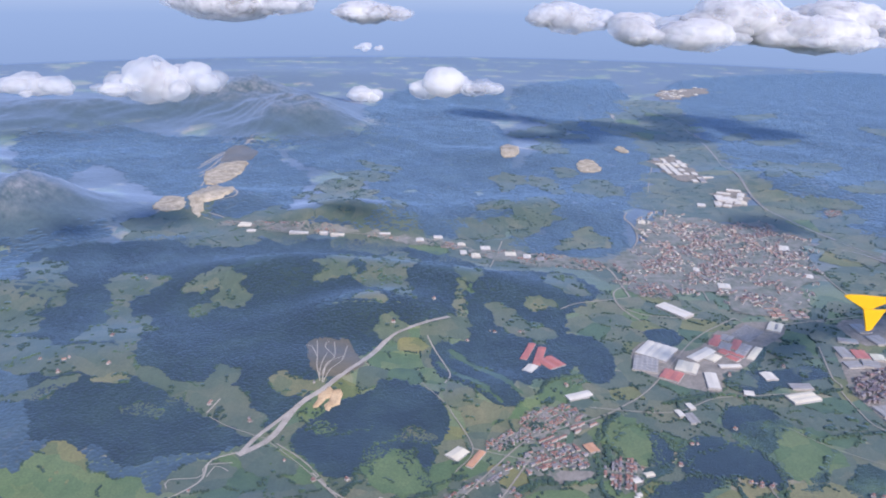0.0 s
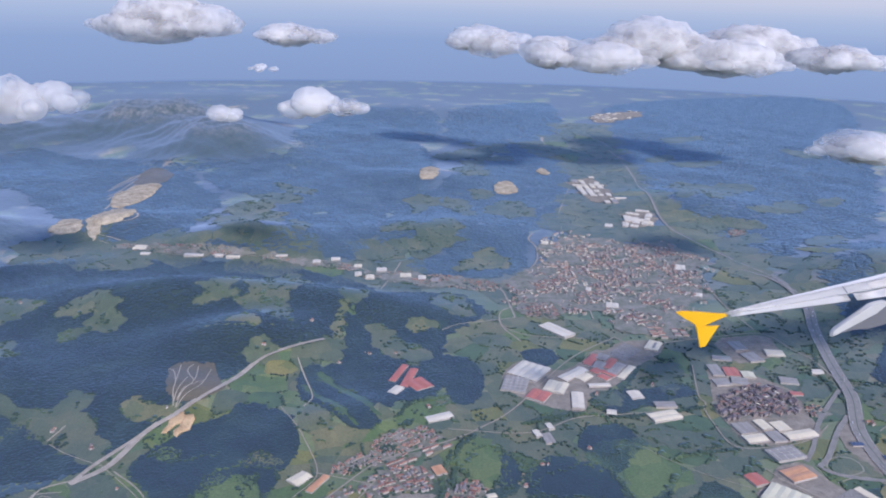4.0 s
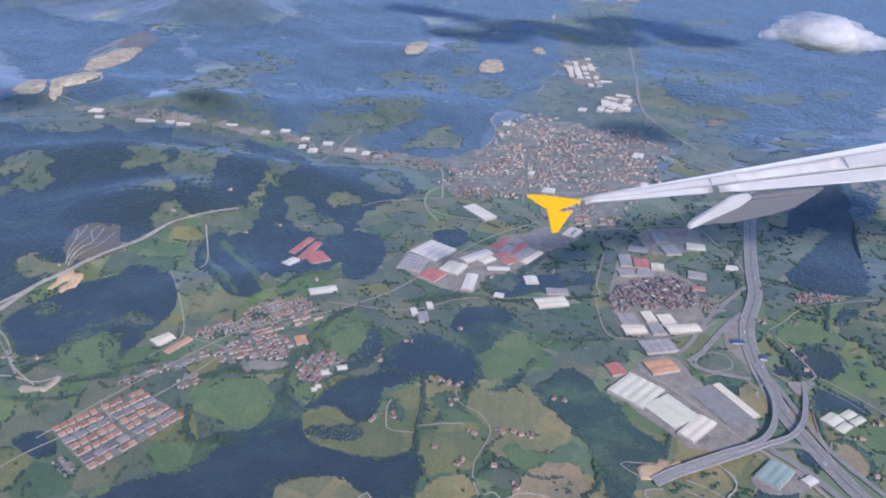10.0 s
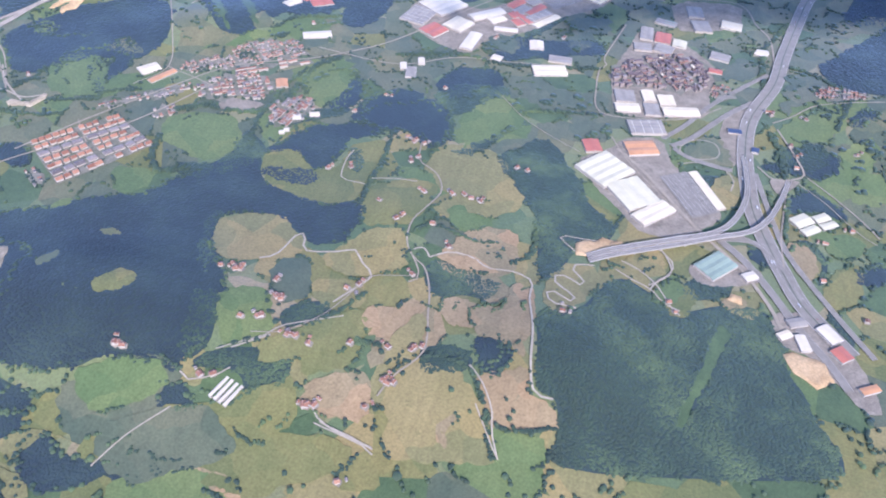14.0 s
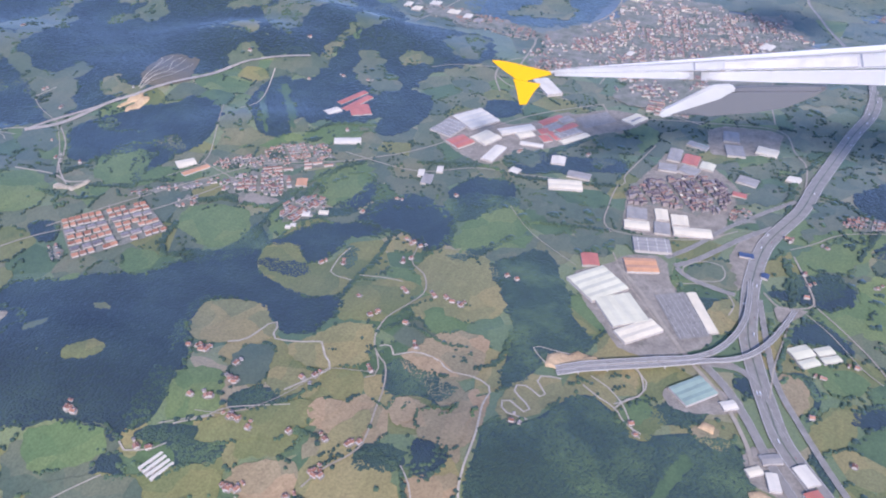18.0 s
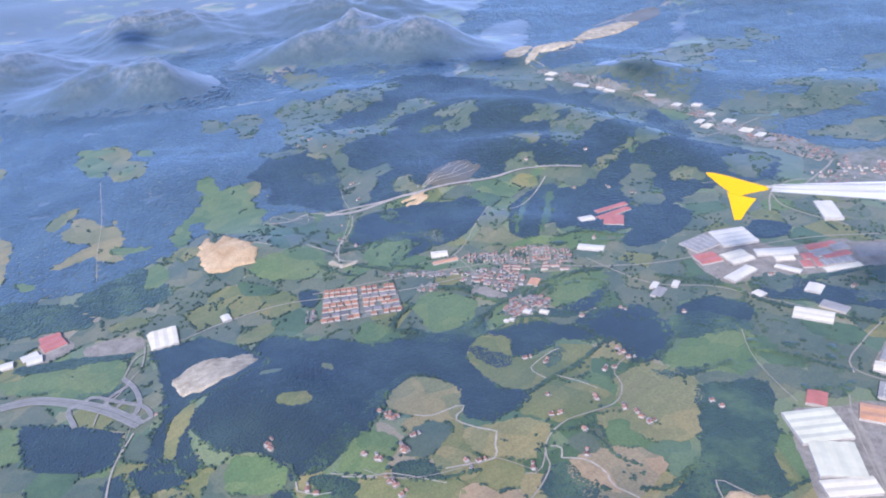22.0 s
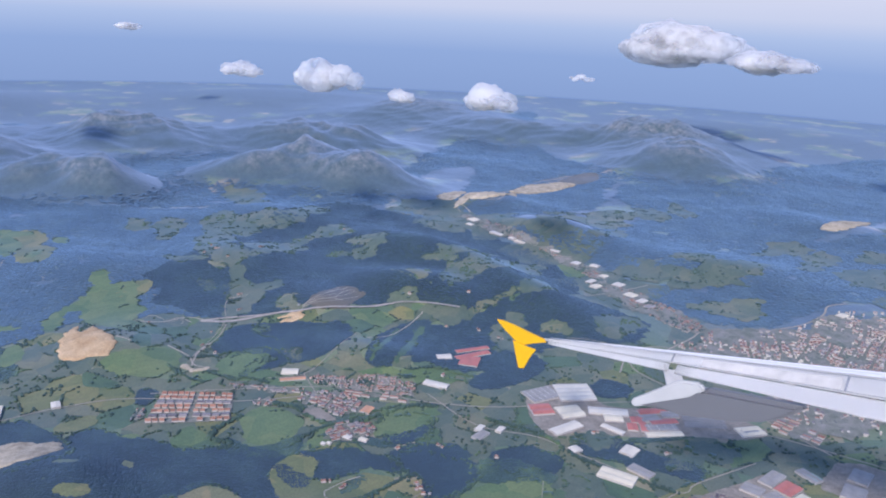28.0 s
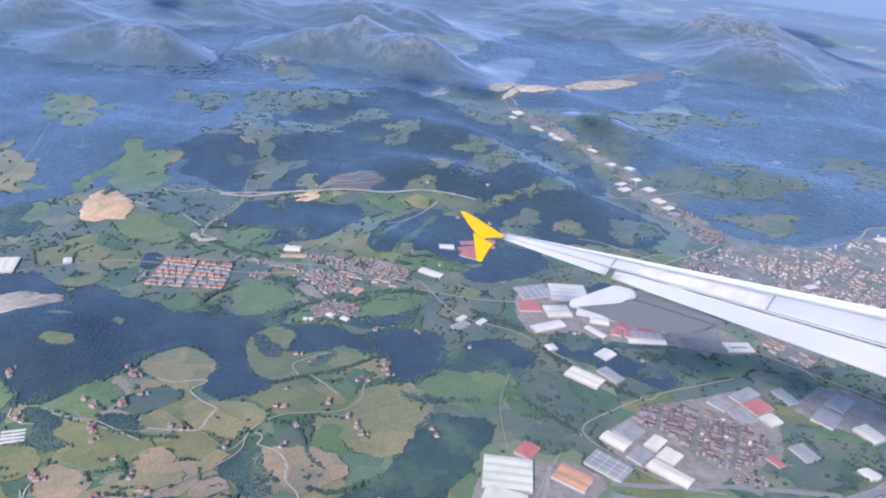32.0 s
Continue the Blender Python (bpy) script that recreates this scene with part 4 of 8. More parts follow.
def plant(x, y, gap, kind, name="woodland", label="", tall=0.22):
    n = len(x)
    if not n:
        return
    patchy = 0.85 + 0.3 * np.sin(x * 0.11 + np.sin(y * 0.07) * 2) * np.sin(y * 0.13 + 1.0)
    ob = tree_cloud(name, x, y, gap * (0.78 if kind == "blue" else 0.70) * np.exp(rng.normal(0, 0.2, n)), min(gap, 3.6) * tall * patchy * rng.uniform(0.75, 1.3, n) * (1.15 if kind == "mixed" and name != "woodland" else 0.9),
                    {"dark": DARKWOOD, "blue": HAZED_WOOD}.get(kind, MIXWOOD), "", kind != "mixed", far=gap > 1.3 or name == "woodland" or name in ("field_hedges", "wood_edge"))
    tagged(ob, label or WOOD_WORDS[kind], "wood" if name == "woodland" else "trees", kind="stuff")
def wood(pts, gap, kind):
    gap = gap * 0.6
    e = ragged(pts, 0.9, 3.0, pts[0][0])
    WOODS.append(e)
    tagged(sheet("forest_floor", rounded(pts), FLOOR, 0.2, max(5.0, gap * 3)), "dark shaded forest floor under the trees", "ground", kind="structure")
    x, y = spots(e, gap)
    ok = free(x, y, gap * 0.4)
    plant(x[ok], y[ok], gap, kind)
    if kind == "dark" and gap < 1.4:
        q = resampled(e, 0.9)
        q = q[rng.random(len(q)) < 0.35 + 0.35 * np.sin(np.arange(len(q)) * 0.09)] 
        q = q + rng.normal(0, 0.7, q.shape)
        ok = free(q[:, 0], q[:, 1], 0.3)
        plant(q[ok, 0], q[ok, 1], 1.3, "mixed", "wood_edge", "lighter broadleaf trees along the edge of the wood", 0.55)
def copse(pts, gap, kind):
    """A stand of trees in the middle of a meadow."""
    e = ragged(pts, 0.5, 2.0, pts[0][0])
    WOODS.append(e)
    plant(*spots(e, gap), gap, kind, label="small stand of trees in the middle of a meadow", tall=0.3)
def upland(pts, gap, kind):
    """The woods that cover the hills wherever there is no field."""
    # wide-spaced far woods take the leaves with haze in their colour
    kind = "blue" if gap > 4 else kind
    gap = gap * 0.60
    e = ragged(pts, gap * 0.8, gap * 2, pts[0][0])
    x, y = spots(e, gap)
    ok = free(x, y, gap * 0.4)
    for o in FIELDS + WOODS:
        ok &= ~inside(o, x, y)
    gaps = np.sin(x * 0.031 + 1.3 * np.sin(y * 0.023)) * np.sin(y * 0.037 + 1.1 * np.sin(x * 0.019)) + 0.25 * np.sin(x * 0.17 + 2 * np.sin(y * 0.11)) + 0.2 * np.sin(y * 0.23 + 2 * np.sin(x * 0.14))
    ok &= gaps < 1.2
    ok &= bumps(x, y, PEAKS) < 15 + rng.normal(0, 4, len(x))
    ok &= zt(x, y) < 20 + 9 * np.sin(x * 0.09) * np.sin(y * 0.08) + rng.normal(0, 4, len(x))
    WOODS.append(e)
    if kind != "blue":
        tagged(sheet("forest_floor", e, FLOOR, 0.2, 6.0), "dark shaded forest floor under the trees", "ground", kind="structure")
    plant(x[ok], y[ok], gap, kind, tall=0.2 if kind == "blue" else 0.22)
def hedge(pts, gap):
    p = spline(pts, gap * 0.55)
    p = np.vstack([p + rng.normal(0, gap * 0.4, p.shape) for _ in range(2)])
    p = p[rng.random(len(p)) < 0.8]
    ok = free(p[:, 0], p[:, 1])
    plant(p[ok, 0], p[ok, 1], gap * 0.9, "mixed", "hedgerow", "bushy green hedgerow of trees along a field edge", 0.8)

# ---- the land, from the quarry and fields to the woods ----
field([(-408.9, 261.3), (-424.0, 284.7), (-406.0, 312.9), (-360.4, 292.5), (-323.2, 297.2), (-284.6, 272.4), (-310.4, 261.1), (-355.1, 262.1)], 'straw')
field([(-217.7, 641.8), (-196.2, 670.4), (-176.6, 647.8), (-200.5, 633.0)], 'pasture')
field([(-268.1, 204.3), (-263.1, 215.9), (-221.5, 219.9), (-238.5, 228.7), (-163.3, 208.9), (-165.0, 191.2)], 'straw')
field([(-112.1, 209.5), (-128.8, 219.4), (-134.6, 229.5), (-99.5, 221.1)], 'pasture')
field([(-374.5, 456.2), (-353.2, 484.6), (-318.7, 532.8), (-279.3, 538.0), (-293.6, 484.7), (-324.3, 437.9)], 'meadow')
field([(-114.2, 536.4), (-100.6, 558.0), (-74.7, 553.3), (-96.5, 538.4)], 'lush')
field([(-154.0, 902.3), (-121.7, 934.9), (-77.8, 879.0), (-113.5, 870.1)], 'lush')
field([(22.9, 708.7), (54.6, 746.2), (83.7, 820.8), (88.5, 735.2), (76.5, 700.2), (54.9, 685.8)], 'meadow')
field([(-191.7, 203.4), (-167.4, 227.2), (-163.6, 217.5), (-177.0, 201.6)], 'lush')
field([(-188.9, 147.3), (-171.1, 152.3), (-172.0, 142.4), (-190.8, 141.0)], 'lush')
field([(-387.9, 309.7), (-375.3, 322.0), (-349.6, 311.1), (-362.4, 301.9)], 'meadow')
field([(-70.5, 721.2), (-89.2, 805.4), (-61.9, 780.3), (-53.5, 713.9)], 'lush')
field([(-6.3, 549.1), (-15.4, 601.8), (20.6, 562.5), (10.5, 540.1)], 'lush')
clearing([(-61.0, 134.3), (-45.7, 156.7), (-24.6, 146.1), (-30.5, 136.3), (-31.4, 128.3), (-48.6, 128.7)], 'lush')
clearing([(-73.8, 108.7), (-61.2, 129.4), (-45.0, 127.5), (-45.9, 116.8), (-58.6, 104.5)], 'lush')
clearing([(47.6, 132.0), (27.4, 146.0), (24.9, 156.4), (29.6, 160.7), (37.2, 151.9), (44.4, 141.9), (52.5, 136.3)], 'meadow')
clearing([(165.5, 326.8), (162.1, 343.7), (171.8, 360.4), (182.0, 374.3), (195.2, 355.5), (186.0, 341.7), (175.7, 329.8)], 'lush')
clearing([(182.1, 324.4), (187.6, 339.0), (198.7, 354.4), (206.0, 344.8), (196.8, 332.9), (186.4, 322.1)], 'meadow')
clearing([(85.6, 337.9), (84.7, 353.1), (95.7, 374.6), (102.2, 363.5), (101.1, 343.0), (92.6, 334.4)], 'lush')
clearing([(35.8, 288.6), (36.1, 300.8), (47.4, 314.3), (65.4, 305.6), (68.7, 290.0), (64.5, 275.7), (48.2, 280.0)], 'lush')
clearing([(82.0, 288.1), (96.0, 298.2), (107.0, 288.0), (112.4, 283.7), (119.5, 292.3), (118.3, 307.2), (135.8, 320.2), (135.0, 294.2), (137.4, 266.2), (122.3, 262.4), (101.8, 266.6), (88.3, 273.6)], 'meadow')
clearing([(83.9, 239.3), (89.2, 247.1), (107.4, 251.1), (121.8, 241.3), (126.5, 229.6), (113.9, 221.0), (98.6, 214.0), (89.7, 224.5)], 'straw')
field([(136.3, 281.2), (156.3, 292.9), (169.6, 289.2), (162.5, 259.2), (144.5, 251.1), (138.5, 262.4)], 'meadow')
field([(144.4, 249.7), (161.6, 255.9), (166.8, 240.2), (146.8, 232.6), (137.2, 233.6), (142.2, 242.3)], 'straw')
field([(158.7, 319.8), (185.5, 324.4), (194.8, 288.1), (173.6, 284.6), (160.1, 300.0)], 'straw')
field([(174.5, 279.8), (195.1, 286.2), (195.4, 266.9), (177.6, 263.1)], 'lush')
field([(177.4, 241.8), (180.8, 246.4), (191.9, 250.4), (200.9, 244.3), (212.2, 233.6), (204.7, 223.2), (192.2, 233.8)], 'tan')
field([(134.2, 214.5), (151.5, 223.7), (159.3, 209.2), (148.7, 202.5), (138.9, 206.5)], 'straw')
field([(200.6, 218.5), (206.9, 222.0), (210.1, 233.1), (218.3, 240.6), (220.9, 221.2), (220.7, 208.6), (216.0, 205.0), (208.9, 205.3), (204.0, 211.9)], 'tan')
field([(188.6, 222.2), (199.1, 224.7), (200.9, 211.4), (192.9, 209.3)], 'tan')
field([(203.3, 189.2), (214.6, 192.2), (222.0, 195.9), (225.2, 185.4), (233.2, 183.1), (235.5, 175.8), (225.2, 171.0), (214.0, 170.6), (208.7, 180.2)], 'tan')
field([(173.5, 183.7), (185.4, 189.0), (198.8, 190.4), (208.0, 181.8), (213.6, 170.9), (217.4, 158.1), (184.8, 150.6), (179.5, 163.4)], 'straw')
field([(164.9, 207.5), (178.0, 214.6), (182.9, 199.2), (174.8, 186.9), (166.9, 183.5), (165.5, 197.0)], 'tan')
field([(159.6, 207.2), (167.8, 210.0), (169.0, 198.1), (162.8, 196.2)], 'tan')
field([(139.7, 187.9), (148.5, 196.2), (158.6, 205.4), (162.4, 196.1), (164.0, 183.9), (148.0, 171.6), (143.4, 179.8)], 'meadow')
field([(105.3, 199.7), (121.4, 205.9), (127.9, 195.1), (132.7, 186.0), (119.6, 174.6), (114.4, 177.5)], 'lush')
field([(148.5, 171.3), (165.1, 181.1), (171.0, 178.8), (173.7, 162.0), (159.3, 160.2), (150.7, 163.1)], 'tan')
field([(147.2, 150.8), (153.5, 160.3), (160.0, 157.9), (153.0, 147.2)], 'bush')
field([(196.0, 165.8), (200.7, 174.0), (202.9, 171.8), (199.3, 164.7), (202.2, 158.9), (198.6, 160.5)], 'tan')
field([(216.1, 169.4), (232.6, 172.1), (234.7, 161.2), (218.8, 157.4)], 'lush')
field([(133.5, 157.3), (150.4, 164.1), (146.9, 151.8), (139.9, 145.0), (128.7, 149.9)], 'meadow')
field([(117.6, 223.3), (129.5, 228.7), (138.5, 207.9), (128.8, 198.3), (121.0, 208.1)], 'pasture')
field([(69.9, 144.3), (85.0, 156.9), (92.7, 163.2), (107.1, 164.8), (112.8, 161.8), (103.9, 155.1), (110.6, 145.7), (104.9, 139.1), (92.8, 126.1)], 'pasture')
field([(123.2, 146.9), (131.9, 159.0), (142.4, 172.3), (148.5, 165.9), (147.7, 158.4), (142.6, 152.6), (137.7, 142.8), (122.4, 133.1)], 'meadow')
field([(167.5, 348.9), (175.2, 381.2), (185.7, 375.8), (193.2, 365.5), (180.7, 354.5), (172.2, 345.8)], 'lush')
field([(166.0, 332.9), (180.8, 347.5), (195.6, 362.1), (201.4, 349.5), (189.9, 334.4), (181.8, 332.3), (173.6, 324.2)], 'lush')
field([(157.5, 316.6), (168.2, 328.6), (188.0, 324.2), (196.7, 310.2), (204.3, 300.4), (205.3, 286.6), (185.8, 274.2), (169.3, 292.7), (158.0, 303.0)], 'straw')
field([(183.0, 385.9), (195.1, 396.5), (217.2, 388.4), (229.9, 377.8), (216.0, 374.3), (199.5, 369.2)], 'pasture')
field([(201.7, 352.4), (214.2, 362.7), (235.8, 368.7), (241.4, 351.5), (222.6, 348.3), (209.8, 343.5)], 'pasture')
field([(84.9, 361.2), (100.4, 378.0), (104.1, 360.0), (107.6, 341.8), (103.6, 332.9)], 'lush')
field([(321.4, 298.0), (329.5, 297.9), (335.0, 291.1), (329.3, 278.5), (323.7, 281.6)], 'straw')
field([(334.6, 306.9), (346.1, 316.7), (355.2, 312.3), (351.6, 301.8), (340.2, 295.3)], 'lush')
field([(331.0, 273.4), (340.7, 291.2), (352.0, 297.5), (348.4, 274.5), (336.5, 262.2)], 'meadow')
yard([(120.3, 426.3), (109.5, 438.8), (110.5, 462.1), (125.5, 480.2), (145.4, 462.5), (160.6, 472.4), (177.1, 498.8), (182.6, 495.5), (199.7, 514.1), (223.7, 516.1), (229.0, 508.5), (219.6, 491.2), (197.9, 471.1), (181.4, 444.7), (160.7, 430.9), (155.3, 408.4), (131.6, 417.5)])
field([(161.7, 420.3), (163.1, 437.1), (180.5, 440.5), (183.8, 430.9), (176.4, 418.9)], 'lush')
yard([(238.9, 377.6), (235.2, 403.9), (233.6, 418.6), (241.3, 447.8), (247.2, 475.8), (266.5, 473.9), (293.8, 441.1), (290.1, 426.1), (287.4, 411.4), (287.6, 388.9), (265.8, 382.1), (257.0, 378.9)])
yard([(223.2, 331.1), (240, 346.7), (246, 358), (263.6, 364.4), (270.1, 341), (291.5, 318.6), (292.3, 306.4), (272.8, 288.8), (262, 288), (256, 290), (248, 300), (238, 311)])
yard([(298.6, 404.3), (308.9, 402.8), (304.5, 362.4), (296.7, 346.4), (291.2, 375.2)])
yard([(263.7, 520.4), (309.7, 531.4), (307.2, 496.8), (282.8, 483.4), (268.5, 480.1)])
yard([(276.7, 271.3), (289.2, 284.7), (309.7, 279.8), (306.7, 270.6), (283.6, 262.4)])
yard([(-74.4, 142.8), (-72.9, 156.3), (-58, 172.1), (-44.5, 165.8), (-63.8, 141.3)])
yard([(-91.4, 118.7), (-97.4, 141.4), (-78.9, 142.6), (-74.5, 123.5)])
yard([(310, 256.3), (328.3, 261.9), (342.5, 239.6), (348.6, 217.7), (340.8, 215.5), (325.5, 237.3), (312.9, 239.2)])
clearing([(13.9, 229.5), (19.7, 236.7), (22.9, 232.9), (16.8, 226.4)], 'meadow')
clearing([(42.5, 219.1), (47.6, 222.8), (55.2, 218.1), (47.9, 215.6)], 'meadow')
clearing([(64.3, 183.4), (69.3, 194.8), (76.8, 193.5), (78.8, 187.9), (70.7, 179.2), (66.8, 179.9)], 'meadow')
clearing([(35.4, 191.2), (39.2, 201.1), (43.9, 195.6), (41, 185.9)], 'meadow')
clearing([(290.4, 243.7), (295.7, 239.4), (288.4, 222.5), (281.7, 202), (276.8, 188.8), (273.8, 190), (280.7, 211.5), (286.1, 230.1)], 'bush')
clearing([(-8.8, 449.2), (-4.8, 455.5), (38.5, 396.9), (36.7, 390)], 'bush')
clearing([(-15, 431.9), (-13.3, 438.8), (26.4, 384), (23.6, 380.7)], 'bush')
field([(27.9, 298.8), (34.5, 309.8), (61.7, 313.2), (69.6, 298.5), (68.9, 285.2), (55.6, 278.2), (37.5, 282.9)], 'lush')
field([(-51, 327.2), (-42.8, 340.2), (-32.9, 342.3), (-21.2, 328.3), (-14.2, 309.1), (-36.3, 306.6)], 'meadow')
field([(-83.3, 357.7), (-76.1, 365.2), (-70.2, 360.7), (-77.3, 353.1)], 'meadow')
field([(-32.4, 353.6), (-26, 360.2), (-15.3, 351.2), (-27.1, 346.2)], 'straw')
field([(-9.7, 386.5), (-8.5, 407), (6.1, 393.3), (22.3, 376.2), (13.8, 364.6), (1, 368.9)], 'straw')
field([(14.1, 359.8), (27.6, 374.6), (46.2, 396), (68, 412.1), (78.8, 422.8), (69.7, 405.9), (59.4, 395.7), (33.8, 375.2)], 'lush')
field([(76, 361.4), (97.9, 372.2), (94, 351.3), (83.4, 340.8)], 'lush')
field([(204.6, 472.6), (225.9, 485.7), (229.4, 470.8), (219.2, 438.9), (205.9, 435.8)], 'meadow')
field([(159.8, 425), (167.4, 432.3), (171.5, 424.3), (167.5, 414.6), (160.9, 415)], 'lush')
field([(358.3, 506.5), (375.8, 530.3), (392, 539.5), (401.2, 532.6), (373, 517.5), (360, 498)], 'straw')
field([(345.7, 487.1), (364.7, 511.9), (363.2, 489.6), (345.4, 469.9)], 'straw')
field([(326.8, 395.9), (347.3, 406.5), (349.9, 391.1), (341.6, 376.6), (328.5, 380.6)], 'meadow')
field([(357.3, 400.6), (385.2, 415.5), (379.3, 390.9), (358.1, 390.9)], 'straw')
field([(341.6, 376.6), (359.4, 384), (375.2, 382.2), (367.1, 369.3), (348.1, 367.9)], 'meadow')
field([(314, 482.1), (328.8, 488.7), (329.5, 472.5), (318.6, 467.2)], 'straw')
field([(249.4, 267.3), (264.1, 274.1), (265.7, 267.2), (251.3, 262.3)], 'straw')
field([(270.1, 264.6), (285.1, 257.7), (273.8, 241.6), (266, 249.6)], 'meadow')
field([(294.5, 259.7), (308.2, 261), (305.9, 249.4), (293, 251.3)], 'straw')
field([(221.5, 233.1), (222.1, 246.6), (229.1, 259.4), (241.7, 260.9), (242.4, 250.3), (237.4, 234.5), (231.4, 226.8), (225.7, 227.6)], 'straw')
field([(23.6, 261.4), (43.4, 263.4), (48.1, 252.7), (35.2, 242.7)], 'meadow')
field([(296.9, 618.4), (335.8, 612.3), (345.1, 592.9), (315.4, 579.2), (295.9, 585.4)], 'straw')
field([(306.7, 572.6), (330.3, 572), (334.2, 545.2), (310.8, 540.5)], 'meadow')
field([(354.4, 359.8), (372.9, 361.6), (366.8, 336.6), (352.3, 338.4)], 'lush')
field([(-358.6, 577.7), (-345.6, 583.7), (-344.1, 597.9), (-318.2, 577.1), (-307.3, 552.1), (-295, 537.3), (-303.6, 525.6), (-322.7, 529.3)], 'meadow')
field([(-257.1, 515.2), (-256.3, 532.2), (-268.9, 545.6), (-257.4, 554.6), (-244.3, 555.3), (-220.6, 540.6), (-226.3, 522.1), (-234, 510.4), (-246.1, 505)], 'meadow')
field([(-195.3, 530.5), (-188, 547.6), (-183.2, 553.1), (-168.8, 541.8), (-158, 541.4), (-165.2, 529.4), (-152.9, 515.3), (-150.9, 501), (-163.1, 501.2), (-173, 500.8), (-178.2, 516.8), (-179.1, 526.2)], 'meadow')
field([(-286.8, 485.9), (-290.7, 501.1), (-282.8, 509.2), (-277.7, 491.4)], 'meadow')
field([(-297.4, 470), (-288.1, 481), (-286.8, 485.9), (-300.2, 481.8)], 'meadow')
field([(-241.5, 438.1), (-244.8, 473.2), (-240.8, 480.7), (-248, 500.3), (-240.2, 505.6), (-229.1, 489.4), (-213.4, 490.3), (-202.7, 457), (-215.5, 437.3), (-215.6, 422.7), (-230.7, 424.8)], 'meadow')
field([(-257.2, 402), (-288.2, 454.1), (-265.7, 441.6), (-244.1, 410.3), (-231.3, 419.4), (-199.6, 425.8), (-189.6, 403.1), (-175.6, 401.3), (-149.9, 385.3), (-169.4, 385.7), (-183.7, 389.5), (-188.6, 385.7), (-227.3, 385.3), (-242.7, 388.6)], 'meadow')
field([(-210.2, 383.8), (-194.5, 392), (-185.2, 389.1), (-187.6, 383.4), (-202.3, 380.5)], 'tan')
field([(-164.5, 381.6), (-146.6, 403.6), (-143.4, 414.1), (-132.1, 411.1), (-126.6, 388.2), (-117, 383.4), (-112.4, 362.9), (-134.7, 360.5), (-155, 373.3), (-160.2, 374.7)], 'meadow')
field([(-184.5, 362.1), (-175.4, 369.7), (-158.8, 367.2), (-158.8, 359.3), (-175.8, 356.4)], 'meadow')
field([(-103.2, 566.8), (-99.8, 633.1), (-83.1, 565), (-89.6, 551.9), (-99.3, 557.8)], 'meadow')
field([(-73, 556.7), (-69.1, 623.2), (-51.6, 639.7), (-29.3, 605.7), (-37.7, 549.7), (-59.6, 553.3)], 'lush')
field([(-80, 546.1), (-41.6, 546), (-36.3, 497.1), (-46.7, 501.2), (-59.5, 522.2)], 'meadow')
field([(-73.7, 486.4), (-69.9, 510.3), (-52.2, 498.4), (-48.8, 487.2), (-62.2, 486.8)], 'tan')
field([(-58.5, 462.2), (-49.5, 478.5), (-37.8, 475.2), (-32.8, 464.3), (-42.2, 450.6), (-50, 454.2)], 'meadow')
field([(-110, 393.3), (-107.4, 408.7), (-90.8, 395.5), (-75.6, 401.5), (-76.5, 389.9), (-95.1, 386.4)], 'tan')
field([(-5.1, 539.1), (2.9, 547.4), (2.4, 512.8), (-0.5, 488.2), (-4.7, 493.4)], 'straw')
field([(-22.4, 473.1), (-8.7, 494.9), (3.3, 489.8), (8, 469.7), (-14.2, 464.1)], 'meadow')
field([(18.5, 514.8), (26.6, 523.8), (46.6, 505.6), (65.2, 486.5), (56.1, 460.2), (38.2, 483.2), (22.8, 488.5)], 'lush')
field([(45.2, 530.8), (60, 537.4), (72, 528.7), (55, 514.8), (45, 520.6)], 'straw')
field([(55.9, 582.7), (77.4, 598.5), (94.6, 587.5), (94, 541.7), (77.1, 541.8)], 'lush')
field([(100, 691.9), (118.4, 718.8), (135, 682.4), (124.3, 659), (101.9, 658.2), (81.8, 656.3), (88.9, 683.4)], 'straw')
field([(5.6, 700.3), (32.1, 725.8), (48.1, 709.1), (26.9, 669.4), (6.4, 672.4)], 'meadow')
field([(6.9, 753.4), (43.7, 768.8), (54.1, 738.9), (15.6, 736.9)], 'meadow')
field([(54.7, 757.4), (84.2, 776.3), (88.6, 758.2), (54, 733.9)], 'meadow')
field([(42.9, 723.5), (86.9, 731.4), (103, 728), (53.5, 709.7)], 'meadow')
field([(27.2, 898), (47.6, 931.4), (74.1, 913), (45.6, 832), (33.8, 882.8)], 'meadow')
field([(74.8, 926.5), (100.9, 911.1), (112.3, 825.3), (94.1, 825.4), (73, 885.6)], 'meadow')
field([(118.3, 883.3), (154.6, 913.6), (177.3, 888.8), (178.2, 853.8), (148.1, 817.9), (121, 848.6)], 'meadow')
field([(61.9, 1194), (126.5, 1252.5), (157.6, 1207), (119.8, 1162.7), (69, 1145.6)], 'meadow')
field([(82.3, 1084.4), (124.9, 1123.5), (141.2, 1048.3), (100, 1001)], 'meadow')
field([(222.3, 855.8), (252.2, 877.8), (265, 853.4), (238.6, 845.2)], 'meadow')
field([(-204.9, 316.7), (-203.1, 333.5), (-182.9, 322.2), (-169.4, 300.9), (-186.6, 293.6), (-195.5, 304.7)], 'straw')
field([(-164.4, 301.7), (-152.2, 310.4), (-138.1, 290.7), (-163.1, 288.4)], 'meadow')
field([(-93.2, 333.3), (-83.2, 339.1), (-71.1, 325.3), (-62.5, 311.9), (-74.6, 305.9), (-86.4, 319.2)], 'meadow')
field([(-42.6, 322.8), (-30.8, 338.1), (-19.6, 341.3), (-20.6, 324.6), (-4.3, 330.5), (-0.3, 312.6), (-23.2, 301.4), (-37, 305.3)], 'meadow')
